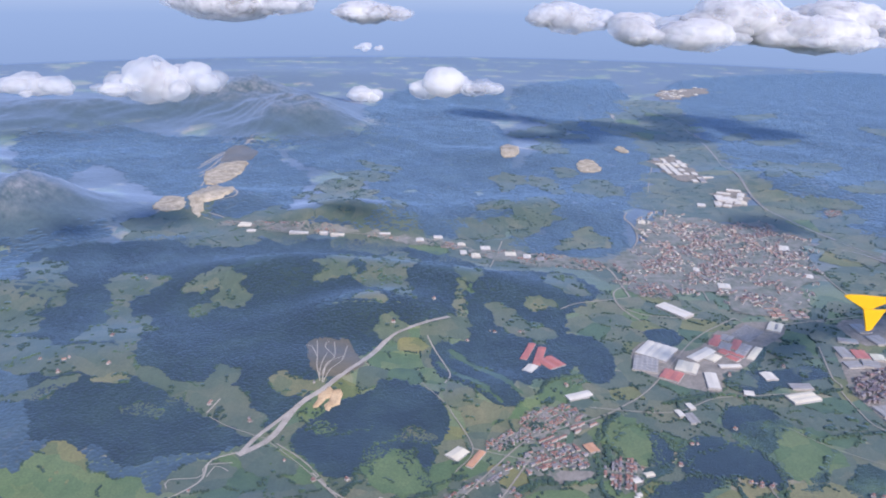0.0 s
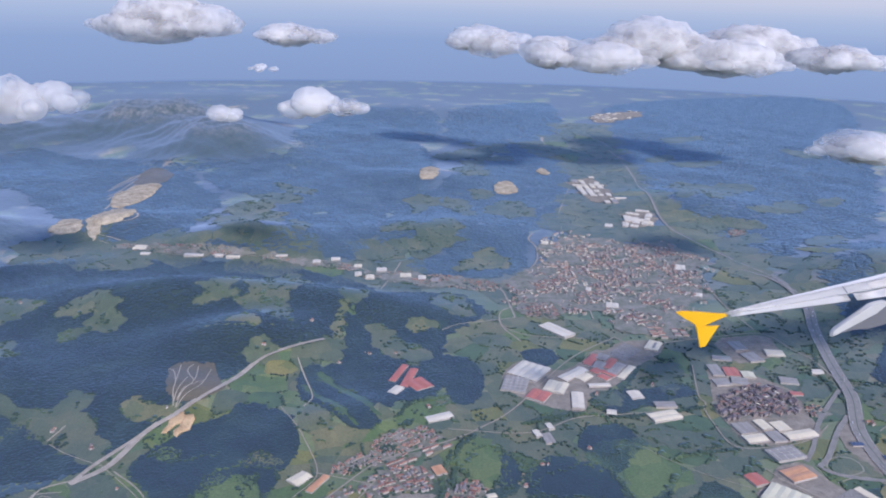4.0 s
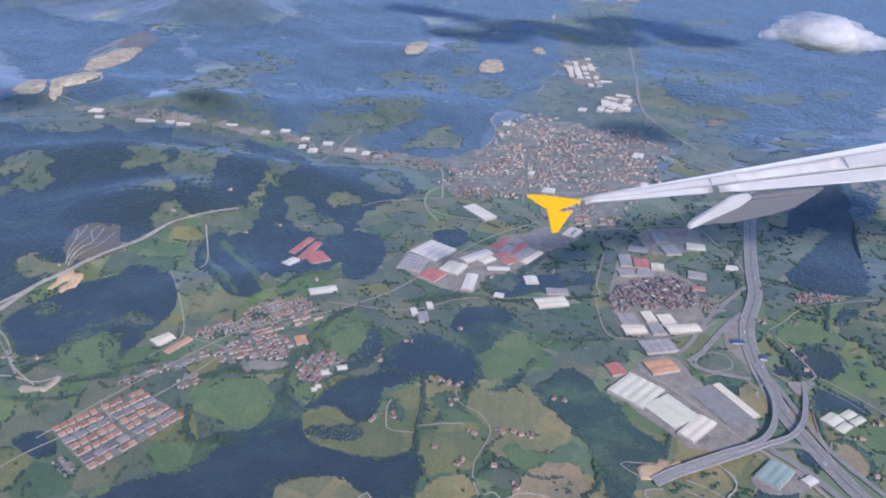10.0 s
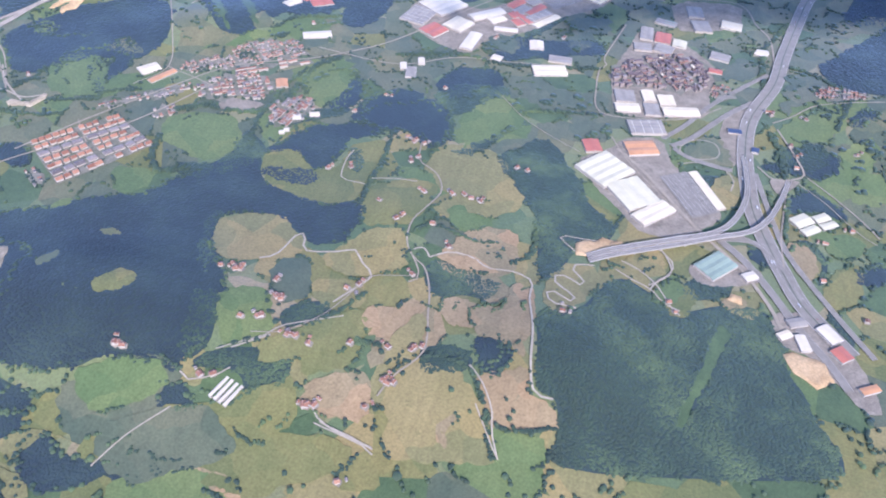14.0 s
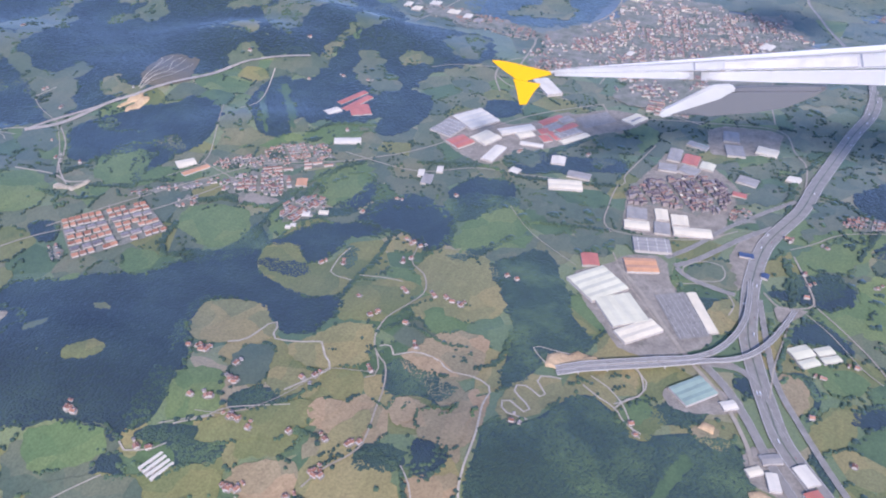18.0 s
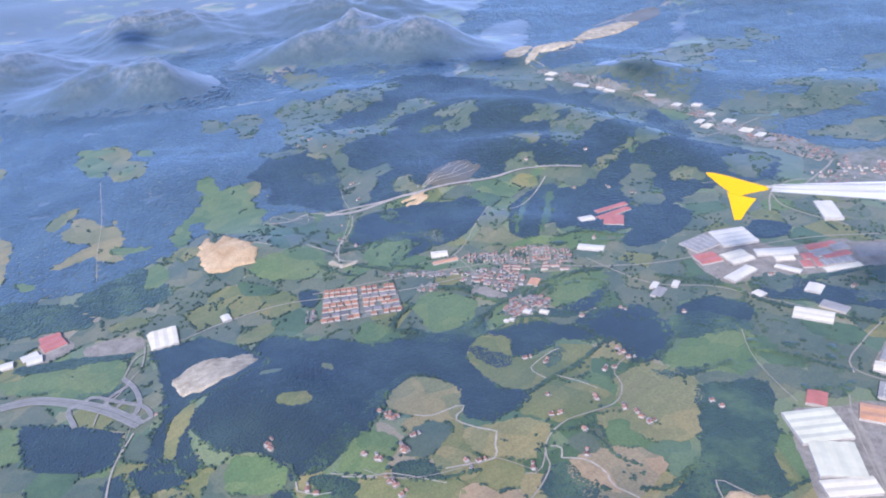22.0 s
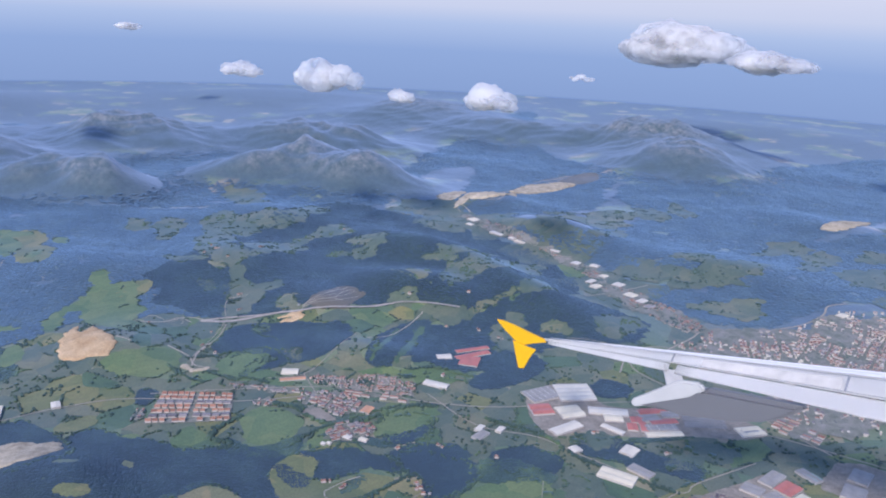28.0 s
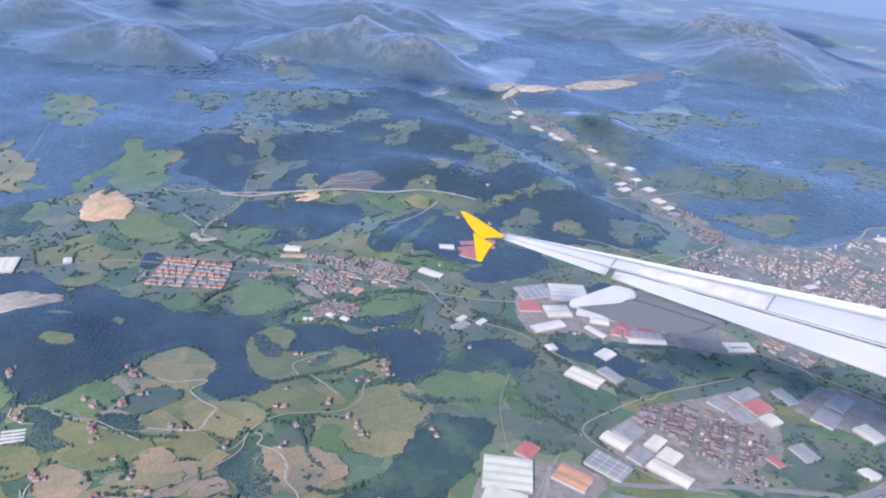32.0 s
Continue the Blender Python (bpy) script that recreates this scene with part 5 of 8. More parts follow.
field([(-24.1, 355.7), (-18.7, 360.7), (-14.5, 348.9), (-21.6, 346.1)], 'straw')
field([(72.9, 373.2), (86.4, 383.1), (98.2, 378.3), (95.8, 353.4), (81.8, 347.2), (72.1, 351.5)], 'lush')
field([(-171, 798.3), (-158.6, 857.1), (-125.9, 896), (-91.7, 814), (-105.5, 697.4), (-127.1, 699)], 'tan')
field([(-178.4, 778.6), (-162.3, 876.4), (-139.5, 897), (-156.7, 847.7), (-171.7, 775.2)], 'meadow')
field([(-139.7, 985), (-76.8, 938.6), (-80.5, 908.3), (-125.1, 935.8)], 'meadow')
field([(-241.9, 703.1), (-206.9, 714.1), (-180.5, 741.1), (-164.5, 698.1), (-187.8, 684.7), (-231, 686.4)], 'meadow')
field([(349.8, 831.8), (377.9, 842.9), (383.8, 825.2), (353.1, 805.9)], 'meadow')
field([(431.2, 1017.3), (486.1, 1046.7), (480.1, 997.2), (412.9, 935.8)], 'meadow')
field([(412.3, 1168.9), (499.4, 1203.6), (491.4, 1159.1), (417.9, 1134.4)], 'meadow')
field([(365.3, 777.4), (407.7, 796.4), (403.5, 761.9), (359.4, 735.6)], 'meadow')
field([(104.4, 959.4), (132.6, 961.7), (134.9, 917.1), (107.9, 915.5)], 'meadow')
field([(-412.8, 388.5), (-393.5, 405.6), (-359.8, 391.6), (-367.4, 376), (-382.4, 377.4)], 'meadow')
field([(-374.1, 402), (-399.1, 425), (-369.8, 436.1), (-318.4, 401.2), (-325.5, 383.5)], 'meadow')
field([(-270.7, 393.9), (-328.3, 438.8), (-313, 456.8), (-228.9, 417.7), (-212.4, 395.4), (-239.4, 388.1)], 'meadow')
field([(-260.7, 359.3), (-230.1, 382.7), (-208.1, 386.7), (-230.5, 360.3)], 'meadow')
field([(-243.7, 188.5), (-255.1, 206.5), (-220.3, 206.5), (-207.8, 198.5), (-227.5, 187.9)], 'straw')
field([(-435.8, 277.6), (-401.3, 302.4), (-401.3, 274.5), (-429, 266.8)], 'meadow')
field([(-411.5, 258.1), (-404, 280.9), (-362.2, 277.1), (-326.2, 255.3), (-350.4, 250.4)], 'meadow')
field([(-331.5, 272.6), (-342.6, 291.7), (-312.1, 275.4), (-314.8, 266.2)], 'meadow')
field([(-265.8, 184.1), (-284.5, 199.6), (-287.4, 223.3), (-278.5, 215.8), (-252.4, 191.2)], 'meadow')
field([(-191.1, 162.6), (-201.8, 180.7), (-205.7, 206), (-188.9, 198.3), (-184.2, 179.4)], 'straw')
field([(-295, 139.4), (-286.5, 161.6), (-250, 161.7), (-234.4, 150.4), (-187.9, 133.3), (-196, 121.2)], 'straw')
field([(-226.8, 293.8), (-233.6, 309.5), (-200, 297.6), (-211, 325.6), (-175, 309.1), (-121.9, 286.1), (-124.9, 266.2), (-148.7, 259.6), (-176.3, 267.7), (-169.4, 255.7), (-143.4, 236.1), (-169.8, 238.5), (-187.5, 259), (-194.5, 276)], 'meadow')
field([(-141.1, 300.6), (-131.9, 323.8), (-104.3, 321.6), (-109.2, 301.4), (-123.9, 293.7)], 'tan')
field([(-117.2, 196.7), (-137.4, 209.8), (-139.6, 218.4), (-117.7, 215.7), (-106.8, 205.8), (-107.9, 195.2)], 'lush')
field([(-77.7, 249.3), (-76.3, 291.5), (-53, 294.4), (-36.7, 268), (-58, 244.7)], 'meadow')
field([(-267.9, 526.6), (-256.1, 550.6), (-235.1, 529.8), (-254.1, 519.4)], 'meadow')
field([(-204.9, 519.2), (-205.4, 537.8), (-186.2, 546.5), (-175.2, 540), (-183.5, 518.6)], 'meadow')
field([(-186.7, 483.6), (-192.2, 504.9), (-170.8, 507.4), (-180.3, 488.3)], 'meadow')
field([(-86.2, 543.6), (-77.5, 555.3), (-79.1, 579), (-78.3, 632.3), (-50.5, 612.2), (-37.5, 544), (-38.5, 524.6), (-25.1, 496.2), (-66.3, 525.4)], 'meadow')
field([(-246.1, 640.7), (-227.3, 660.5), (-190.6, 656), (-209, 625.1)], 'meadow')
field([(-116.8, 558.6), (-104.2, 567), (-95, 553.2), (-102.3, 550.4)], 'meadow')
field([(-208.2, 416.1), (-245.8, 492.1), (-209.9, 465.8), (-192.6, 417.2)], 'meadow')
field([(-406.6, 477.6), (-317.7, 487.7), (-275.2, 465.7), (-304, 424.9)], 'meadow')
field([(-144.6, 367.3), (-157.7, 387.1), (-144.4, 405.8), (-121.7, 383.8), (-100.8, 363.6), (-105.9, 346.8), (-127, 355.7)], 'meadow')
field([(-112, 393.3), (-107.8, 404.1), (-78.4, 394.7), (-88.9, 381.2)], 'tan')
field([(-44.2, 110.8), (-53.1, 129.6), (-38.2, 136.9), (-41.9, 151.2), (-23.6, 143.9), (-21.8, 129.4)], 'lush')
field([(-77.4, 98.8), (-69.4, 113.8), (-56, 130.4), (-41.3, 123.7), (-55.9, 102.6)], 'lush')
field([(-86.2, 160.5), (-84.3, 179.7), (-68.9, 181), (-76.9, 160.8)], 'meadow')
field([(-15.2, 202.2), (-18.3, 224.1), (-2.3, 222.8), (-3.6, 200.2)], 'meadow')
field([(-490.1, 536.3), (-423.2, 557.4), (-377, 534.3), (-405.5, 499.2)], 'meadow')
field([(-581.4, 194.3), (-575.1, 220.6), (-579.7, 244.8), (-519.7, 225.7), (-516.9, 192.9)], 'meadow')
field([(-419.5, 188.3), (-464.1, 206.9), (-437.1, 211.5), (-410.3, 198.1)], 'meadow')
field([(168.7, 142.4), (179.7, 155.6), (185.6, 141.2), (172.2, 137.2)], 'meadow')
field([(252.5, 273.5), (266.7, 279.9), (269.2, 269.9), (257.7, 262.4)], 'straw')
field([(262.4, 253.4), (273.9, 264.4), (282.9, 253.9), (273.5, 237.3)], 'meadow')
field([(395.8, 1023.2), (465, 1038.2), (436.9, 939.8), (370.2, 886.2)], 'meadow')
field([(384.3, 1201.8), (445, 1246.6), (422.3, 1180.6), (386.1, 1164.8)], 'meadow')
field([(426.3, 881.6), (518, 960.8), (493.3, 892.3), (432.6, 859.3)], 'meadow')
field([(371.9, 836), (413.6, 835.1), (400.1, 805.8), (372.2, 810.1)], 'meadow')
field([(303, 601.2), (359.5, 614.8), (354.7, 583.3), (305.3, 572.7)], 'straw')
field([(353.7, 515.8), (400.3, 538), (399.1, 525.2), (351.2, 487.3)], 'straw')
field([(437.7, 638.2), (476.1, 644.5), (467.1, 615), (431.9, 611.5)], 'meadow')
field([(456.4, 1387.8), (543.1, 1426), (528.3, 1367.8), (451.9, 1322.4)], 'meadow')
field([(640.6, 1314.5), (678.9, 1234.3), (660, 1206), (623.6, 1241.5)], 'meadow')
field([(434.2, 757.3), (481.7, 794.4), (455.9, 719), (422.7, 710.8)], 'meadow')
field([(88.3, 128.4), (105.5, 145.4), (118.2, 154.6), (137.4, 159.4), (147, 148.8), (159.5, 153.2), (174.5, 154), (173.2, 143.4), (145.4, 127.5), (136.6, 125), (124.1, 131), (112.7, 130.2), (102.8, 124.9)], 'meadow')
field([(103.8, 120), (112.7, 130.2), (126.2, 134.7), (139.4, 129.1), (147.1, 120.5), (118.8, 104.3), (108, 111.5)], 'lush')
field([(93.7, 103.5), (100.2, 111.2), (107.1, 108.4), (113, 101.5), (101.8, 100.2)], 'tan')
field([(86.6, 94.1), (93.9, 100.9), (108, 98.1), (95.2, 90.7)], 'tan')
field([(114.7, 131.2), (128.1, 135.8), (142.1, 130.7), (148.6, 124.4), (141.8, 125.5), (127.8, 130.4)], 'tan')
field([(61.8, 123.7), (72.9, 132.2), (90.4, 129.5), (77.3, 131.5), (73.2, 123.6), (73.6, 117.9)], 'straw')
field([(66.1, 115.4), (73.6, 117.9), (84.9, 112.4), (81.1, 107.5)], 'straw')
field([(290.3, 258.2), (301.2, 262.3), (301.1, 256), (291.4, 252.3)], 'tan')
field([(264.1, 254.4), (272.3, 268.1), (277.3, 256.4), (273.2, 248), (266.7, 248.5)], 'lush')
field([(251.4, 270.9), (262.6, 276.9), (264.3, 268.6), (254.7, 261.2)], 'straw')
field([(303.6, 458.3), (321.8, 449.8), (306.2, 432.1), (288, 426.1), (294.1, 441.2)], 'meadow')
field([(327, 437.3), (339.3, 446.5), (354.8, 434.4), (361.1, 419.3), (336.7, 414.3), (325.1, 401.5)], 'meadow')
field([(321.9, 390.4), (336, 403.4), (359.9, 408.5), (356.1, 393.8), (345.4, 385.4), (329.1, 372.8), (324, 376.2)], 'lush')
field([(346.7, 368.2), (363.2, 388.1), (367.4, 384.5), (365.7, 364.3), (353.4, 357.4)], 'lush')
field([(-79.2, 363.9), (-63.6, 362.6), (-64, 352), (-74.3, 351.2)], 'lush')
field([(-35.5, 313.1), (-44.7, 330.8), (-30.7, 331.9), (-23.8, 342.1), (-15.4, 323.8), (-10.2, 305.6), (-33.7, 303.7)], 'lush')
field([(-114.6, 334.7), (-107.9, 340.5), (-92.1, 336.8), (-76.6, 323.4), (-79.2, 313.6), (-97.7, 311.9)], 'pasture')
field([(-47.4, 329.9), (-35.9, 343), (-20, 335.1), (-13.8, 315.6), (-32.1, 312.1)], 'lush')
field([(-31.9, 357.4), (-22.5, 361.3), (-9.5, 352.8), (-13.2, 347)], 'straw')
field([(368.3, 1013.3), (401.6, 1049.3), (412.8, 1009.8), (373.5, 901.5), (346.5, 894)], 'meadow')
field([(412.3, 988), (454.3, 1038.6), (452.8, 994.7), (404.1, 918.4)], 'meadow')
field([(341, 815.8), (371.6, 834.2), (382.1, 815.1), (350.6, 780.1)], 'meadow')
field([(389.6, 822.4), (420.5, 838.1), (426.3, 817.2), (393, 800.9)], 'meadow')
field([(456.2, 894.8), (506.9, 930.1), (509, 900), (461.6, 871.6)], 'meadow')
field([(533.1, 948.9), (573.5, 967), (567.3, 934.9), (522.9, 904.6)], 'meadow')
field([(325.1, 702), (357.5, 710.3), (370.9, 669.4), (350.5, 630.1), (322.5, 647.3)], 'straw')
field([(388.6, 680.7), (420.6, 691), (423.1, 647.2), (393.7, 639.4)], 'meadow')
field([(362.9, 626.4), (388.6, 623.9), (388.5, 597), (363.2, 597.5)], 'straw')
field([(443.6, 665.2), (503.4, 731.1), (471.3, 644.1), (441.4, 636.4)], 'meadow')
field([(442.8, 751.9), (489.1, 799.4), (487.5, 767.7), (439.7, 716)], 'meadow')
bare([(-287.5, 829.6), (-308.3, 889.0), (-303.4, 940.0), (-279.5, 954.7), (-268.6, 940.4), (-265.0, 888.3), (-271.1, 855.8), (-277.7, 828.8)], 'quarry')
bare([(-306.3, 946.6), (-312.1, 974.9), (-314.5, 1027.0), (-292.1, 1022.8), (-266.8, 987.6), (-270.2, 955.1), (-281.1, 949.8)], 'cut')
bare([(-273.1, 744.1), (-285.7, 790.9), (-279.6, 813.2), (-271.8, 836.1), (-231.4, 762.0), (-239.8, 743.8), (-251.5, 732.7), (-263.8, 732.6)], 'quarry')
bare([(-305.5, 720.7), (-306.6, 742.2), (-308.4, 779.9), (-277.0, 740.6), (-270.9, 721.9), (-287.0, 714.4)], 'quarry')
bare([(-270.4, 728.8), (-282.1, 763.3), (-256.8, 731.9), (-253.3, 720.0), (-250.8, 699.2)], 'quarry')
bare([(41.2, 978.1), (46.6, 1067.9), (59, 1092.2), (70.1, 1043.1), (65, 982.7)], 'quarry')
bare([(136.8, 967.9), (144.8, 996.8), (159.6, 1010.7), (170, 968.9), (162.1, 945.3), (140.5, 937.8)], 'quarry')
bare([(202.1, 1083.4), (215.3, 1107.5), (224.6, 1069.1), (211, 1056.5)], 'quarry')
bare([(-93.8, 429.9), (-88.7, 447), (-69.3, 449.6), (-64.5, 432.3), (-70.2, 407.7), (-78.4, 398.7), (-85.3, 408)], 'cut')
bare([(-73.6, 383.3), (-70.2, 390.6), (-66.4, 391.2), (-65.7, 384.2), (-69.5, 371.5), (-74.4, 372.1)], 'clay')
bare([(-126.5, 238.2), (-136.6, 247.9), (-145.3, 256), (-123.4, 250.7), (-136.8, 263), (-117.8, 262.9), (-94.5, 266.3), (-74.1, 252.6), (-82.8, 241.8), (-83.3, 234.1), (-99.2, 229.5)], 'clay')
bare([(-5, 162.4), (-7.2, 173.7), (-8.2, 180.2), (3.1, 191), (7.8, 201.5), (17.5, 200.2), (25.4, 185), (24.5, 164.8), (16.6, 157.5)], 'quarry')
bare([(-84.4, 399.6), (-100.4, 447), (-75.7, 448.9), (-55.6, 419.3), (-67.1, 401.7)], 'cut')
bare([(-49.5, 290.4), (-38.6, 291), (-33.7, 304.7), (-31.2, 297.8), (-34.9, 289.5), (-43.2, 284.8)], 'quarry')
bare([(230.6, 272.8), (242.9, 280.9), (249.9, 274.8), (237.5, 264.9), (230.5, 263.5)], 'clay')
bare([(-82.4, 376.7), (-74.4, 394.2), (-70.1, 388.9), (-78.3, 372.2)], 'clay')
bare([(313.5, 233.7), (317, 237.6), (327.6, 238), (334.4, 226.4), (321.8, 222.7)], 'clay')
road([(304.3, 697.2), (340.3, 674.3), (359.6, 634.4), (361.2, 583.7), (348.1, 538.9), (330.4, 468.6), (322.4, 431.4), (308.3, 394.3), (304.5, 362.4), (305, 338.9), (306.7, 317.5), (312.6, 295), (317, 281.3), (324.2, 262.6), (339.9, 241.5)], 8.2, 'motorway')
road([(291.0, 294.4), (301.4, 283.7), (311.0, 268.8), (320.6, 250.9), (330.4, 236.5), (336.7, 224.3)], 3.6, 'ramp')
road([(308.7, 347.8), (312.4, 327.6), (316.0, 309.0), (319.9, 293.9), (327.7, 278.0), (338.6, 258.7), (348.5, 242.8)], 2.6, 'ramp')
road([(286.3, 297.5), (299.3, 299.2), (309.6, 293.8), (315.9, 282.1), (322.6, 266.6)], 2.4, 'ramp')
road([(272.0, 343.7), (281.2, 348.1), (291.7, 348.7), (298.3, 339.7), (297.0, 330.5)], 1.8, 'lane')
road([(239.5, 356.0), (248.1, 339.5), (261.6, 321.7), (276.4, 304.4), (289.9, 292.1)], 1.8, 'lane')
road([(326.5, 347.2), (339.2, 334.8), (351.7, 317.8), (359.4, 311.3)], 1.3, 'lane')
road([(264.1, 362.9), (274.6, 377.3), (288.3, 401.6), (305.9, 425.2), (319.8, 441.8)], 2.6, 'ramp')
road([(190.2, 765.6), (190.5, 650.3), (186.0, 550.2)], 2.6, 'lane')
road([(144.3, 581.8), (185.6, 606.4), (237.5, 623.4), (293.4, 627.2)], 2.6, 'lane')
road([(162.7, 715.2), (200.1, 679.4), (241.3, 660.0), (288.1, 655.0)], 2.6, 'lane')
road([(199.5, 530.1), (236.8, 522.2), (260.3, 517.6)], 2.6, 'lane')
road([(250.6, 751.3), (233.3, 624.3), (228.1, 531.6)], 2.6, 'lane')
road([(275.2, 734.1), (266.8, 630.1), (250.9, 554.2)], 2.6, 'lane')
road([(290.6, 294.7), (305.7, 297), (314.2, 290.8), (317.4, 277.9), (324.6, 264.3)], 2.8, 'ramp')
road([(268.8, 357.8), (278.2, 367.4), (295.7, 393.5), (310, 410.5)], 3.0, 'ramp')
road([(270.1, 356.6), (276.6, 351), (290, 347.5), (298.1, 346.7)], 2.8, 'ramp')
road([(273.1, 358.7), (279.6, 366.7), (290.1, 366.7), (291.6, 356), (282.1, 350.7), (273.9, 352.4), (273.1, 358.7)], 1.6, 'lane')
road([(242.8, 347.3), (255.9, 333.4), (272.5, 310.6), (284.5, 295), (299.9, 277.9), (310.2, 259.8), (314.3, 248.2)], 4.5, 'lane')
road([(310.1, 353.7), (316.9, 345.6), (323.8, 346.8), (331.6, 352.6), (328.7, 366), (321.2, 387.6)], 2.5, 'lane')
road([(323.8, 346.8), (320.8, 324.5), (318, 303.7), (317.8, 285)], 2.0, 'lane')
road([(331.6, 352.6), (342.5, 341.1), (354.5, 326.5), (361.2, 315.9)], 2.0, 'lane')
road([(151.1, 320.3), (154, 306.8), (163.5, 299.8), (169, 287.6), (165.8, 273.4), (162.5, 262.3), (163.2, 250.2), (167.9, 241.8), (174.3, 237.1), (179.1, 225.6), (181.5, 214), (184.7, 195.5), (177.5, 182.5), (174.2, 172.8)], 1.7, 'lane')
road([(167.9, 241.8), (172.3, 235), (172.7, 228.8), (170.1, 227.2)], 1.5, 'lane')
road([(174.6, 243.7), (182, 249.8), (191.3, 249.9), (198.5, 245.7), (208.7, 246.6), (216.6, 242.6), (217.2, 231.8), (220.6, 215.2), (222.6, 196.7), (225.7, 186.4), (232.3, 185.4)], 1.3, 'track')
road([(167.4, 245.5), (170.5, 248.1), (173.1, 245.9), (174.6, 243.7)], 1.2, 'track')
road([(111.5, 221), (116.8, 225.8), (119.7, 240.1), (123.3, 239.5), (126.7, 231.2), (140.7, 234.7), (144.6, 237.7), (150.5, 230.9), (156, 225.4), (151.3, 215.6), (146.7, 206.9)], 1.3, 'track')
road([(137.2, 285.7), (149.5, 289.1), (157.1, 290.1)], 0.9, 'track')
road([(122.5, 304.9), (121.4, 297.8), (122.7, 286.7), (125.2, 281.7), (135.7, 280.4)], 0.9, 'track')
road([(240.1, 260.7), (232.8, 259.2), (232.0, 254.8), (236.6, 249.7), (236.0, 246.1), (229.7, 250.1), (225.7, 250.0), (225.7, 245.2), (233.5, 238.3), (233.0, 234.3), (224.9, 239.3), (223.2, 236.2), (226.2, 231.5), (232.7, 230.8), (235.1, 230.5)], 1.3, 'track')
road([(250.6, 267.6), (258.4, 263.8), (265.7, 256.5), (272, 244.4), (274.9, 241.9)], 1.0, 'track')
road([(265.8, 279.9), (272.1, 272.1), (268.7, 262.5), (262.2, 255.7)], 1.0, 'track')
road([(-21.5, 257.7), (-12.5, 274.5), (-2.7, 292.3), (20.4, 329.6), (40.5, 355.9), (74.9, 375.9), (93.4, 390.9), (114.6, 414.3), (157, 481.2), (195.4, 519.5)], 2.4, 'lane')
road([(8.6, 343), (29.4, 336.9), (38.2, 333.5)], 1.6, 'lane')
road([(-8.1, 286.5), (5.1, 271.9), (15.6, 261.7)], 1.5, 'lane')
road([(74.7, 388.1), (120.1, 386.3), (149.3, 403.8), (181, 409.8), (227.5, 420.5), (229.2, 434.3), (238.3, 476.8)], 2.0, 'lane')
road([(227.5, 420.5), (227.5, 401.5), (231.9, 376.3), (258.7, 378.3), (278.6, 386.4), (293.6, 400.6)], 2.0, 'lane')
road([(195.4, 519.5), (211.2, 494.5), (225.9, 509.3), (263.8, 522.2), (305.8, 530.5), (317, 503), (323.5, 487.8), (324, 460.1), (322.6, 438.2)], 2.6, 'lane')
road([(304.3, 697.2), (296.9, 596.2), (303, 538.8)], 2.4, 'lane')
road([(385.7, 417.3), (366.1, 416.1), (342.7, 412.4), (329, 400.3), (319.1, 392.7)], 1.8, 'lane')
road([(-69.5, 317.3), (-58, 303.8), (-42.3, 292.5), (-34.9, 289.5)], 1.3, 'track')
road([(127.2, 508.3), (115.7, 531.7), (115.8, 556.5), (126.1, 572.6)], 3.0, 'lane')
road([(115.7, 531.7), (133.4, 518.8), (172.6, 515.5)], 2.4, 'lane')
road([(-0.2, 322.4), (8.6, 343), (-3.9, 373), (-21.8, 405.3)], 1.5, 'lane')
road([(357.9, 573), (362.9, 626.4), (348.1, 692.9), (327.8, 764.3), (313.4, 845.1), (338.3, 1073.1), (346.8, 1295.7), (328.1, 1454.2)], 6.0, 'motorway')
road([(159, 158.3), (168.2, 155.6), (178, 154)], 1.2, 'track')
road([(120.9, 175.2), (131.6, 184.6)], 1.2, 'track')
road([(207.1, 178), (214.9, 165.4), (218.4, 160.4)], 0.8, 'track')
road([(-109.2, 329.4), (-96.7, 345.7), (-89.1, 374.9), (-74.2, 394.7), (-59.2, 421.6), (-46.5, 455.2), (-33.3, 469.3), (-8.4, 490.1)], 3.6, 'earth')
road([(126.7, 549.1), (123.2, 598.5), (121.3, 618.1), (138.6, 639.2), (158.6, 685.4), (162.6, 724.8), (157.6, 745.4), (163.6, 765.4)], 4.0, 'lane')
road([(126.7, 549.1), (106.4, 539.8), (84.6, 531), (71.5, 520.9)], 2.4, 'lane')
road([(-92.4, 340.9), (-73.9, 325), (-54.2, 298.3)], 2.2, 'lane')
road([(-248.4, 706.3), (-164, 673.5), (-90.9, 670.5), (-18.8, 665.3), (36.5, 629.1), (120.4, 611.3)], 3.0, 'lane')
road([(22.1, 601.5), (34.6, 671.8)], 3.0, 'lane')
road([(-80.1, 396.6), (-84.3, 410.0), (-85.9, 419.9), (-90.5, 444.4)], 0.9, 'track')
road([(-78.8, 395.9), (-78.9, 409.2), (-75.9, 422.5), (-79.5, 443.8)], 0.9, 'track')
road([(-78.3, 395.5), (-75.9, 407.6), (-70.8, 418.7), (-70.8, 440.8)], 0.9, 'track')
road([(-80.8, 398.8), (-81.9, 409.8), (-81.1, 427.2)], 0.9, 'track')
road([(-79.8, 401.8), (-78.5, 414.1), (-69.9, 424.9)], 0.9, 'track')
road([(-85.9, 419.9), (-92.2, 435.9), (-96.6, 439.2)], 0.9, 'track')
road([(-75.9, 422.5), (-84.3, 437.0), (-83.0, 445.3)], 0.9, 'track')
road([(-21.7, 464.9), (-5.9, 421.3), (-8.1, 403.2)], 1.3, 'track')
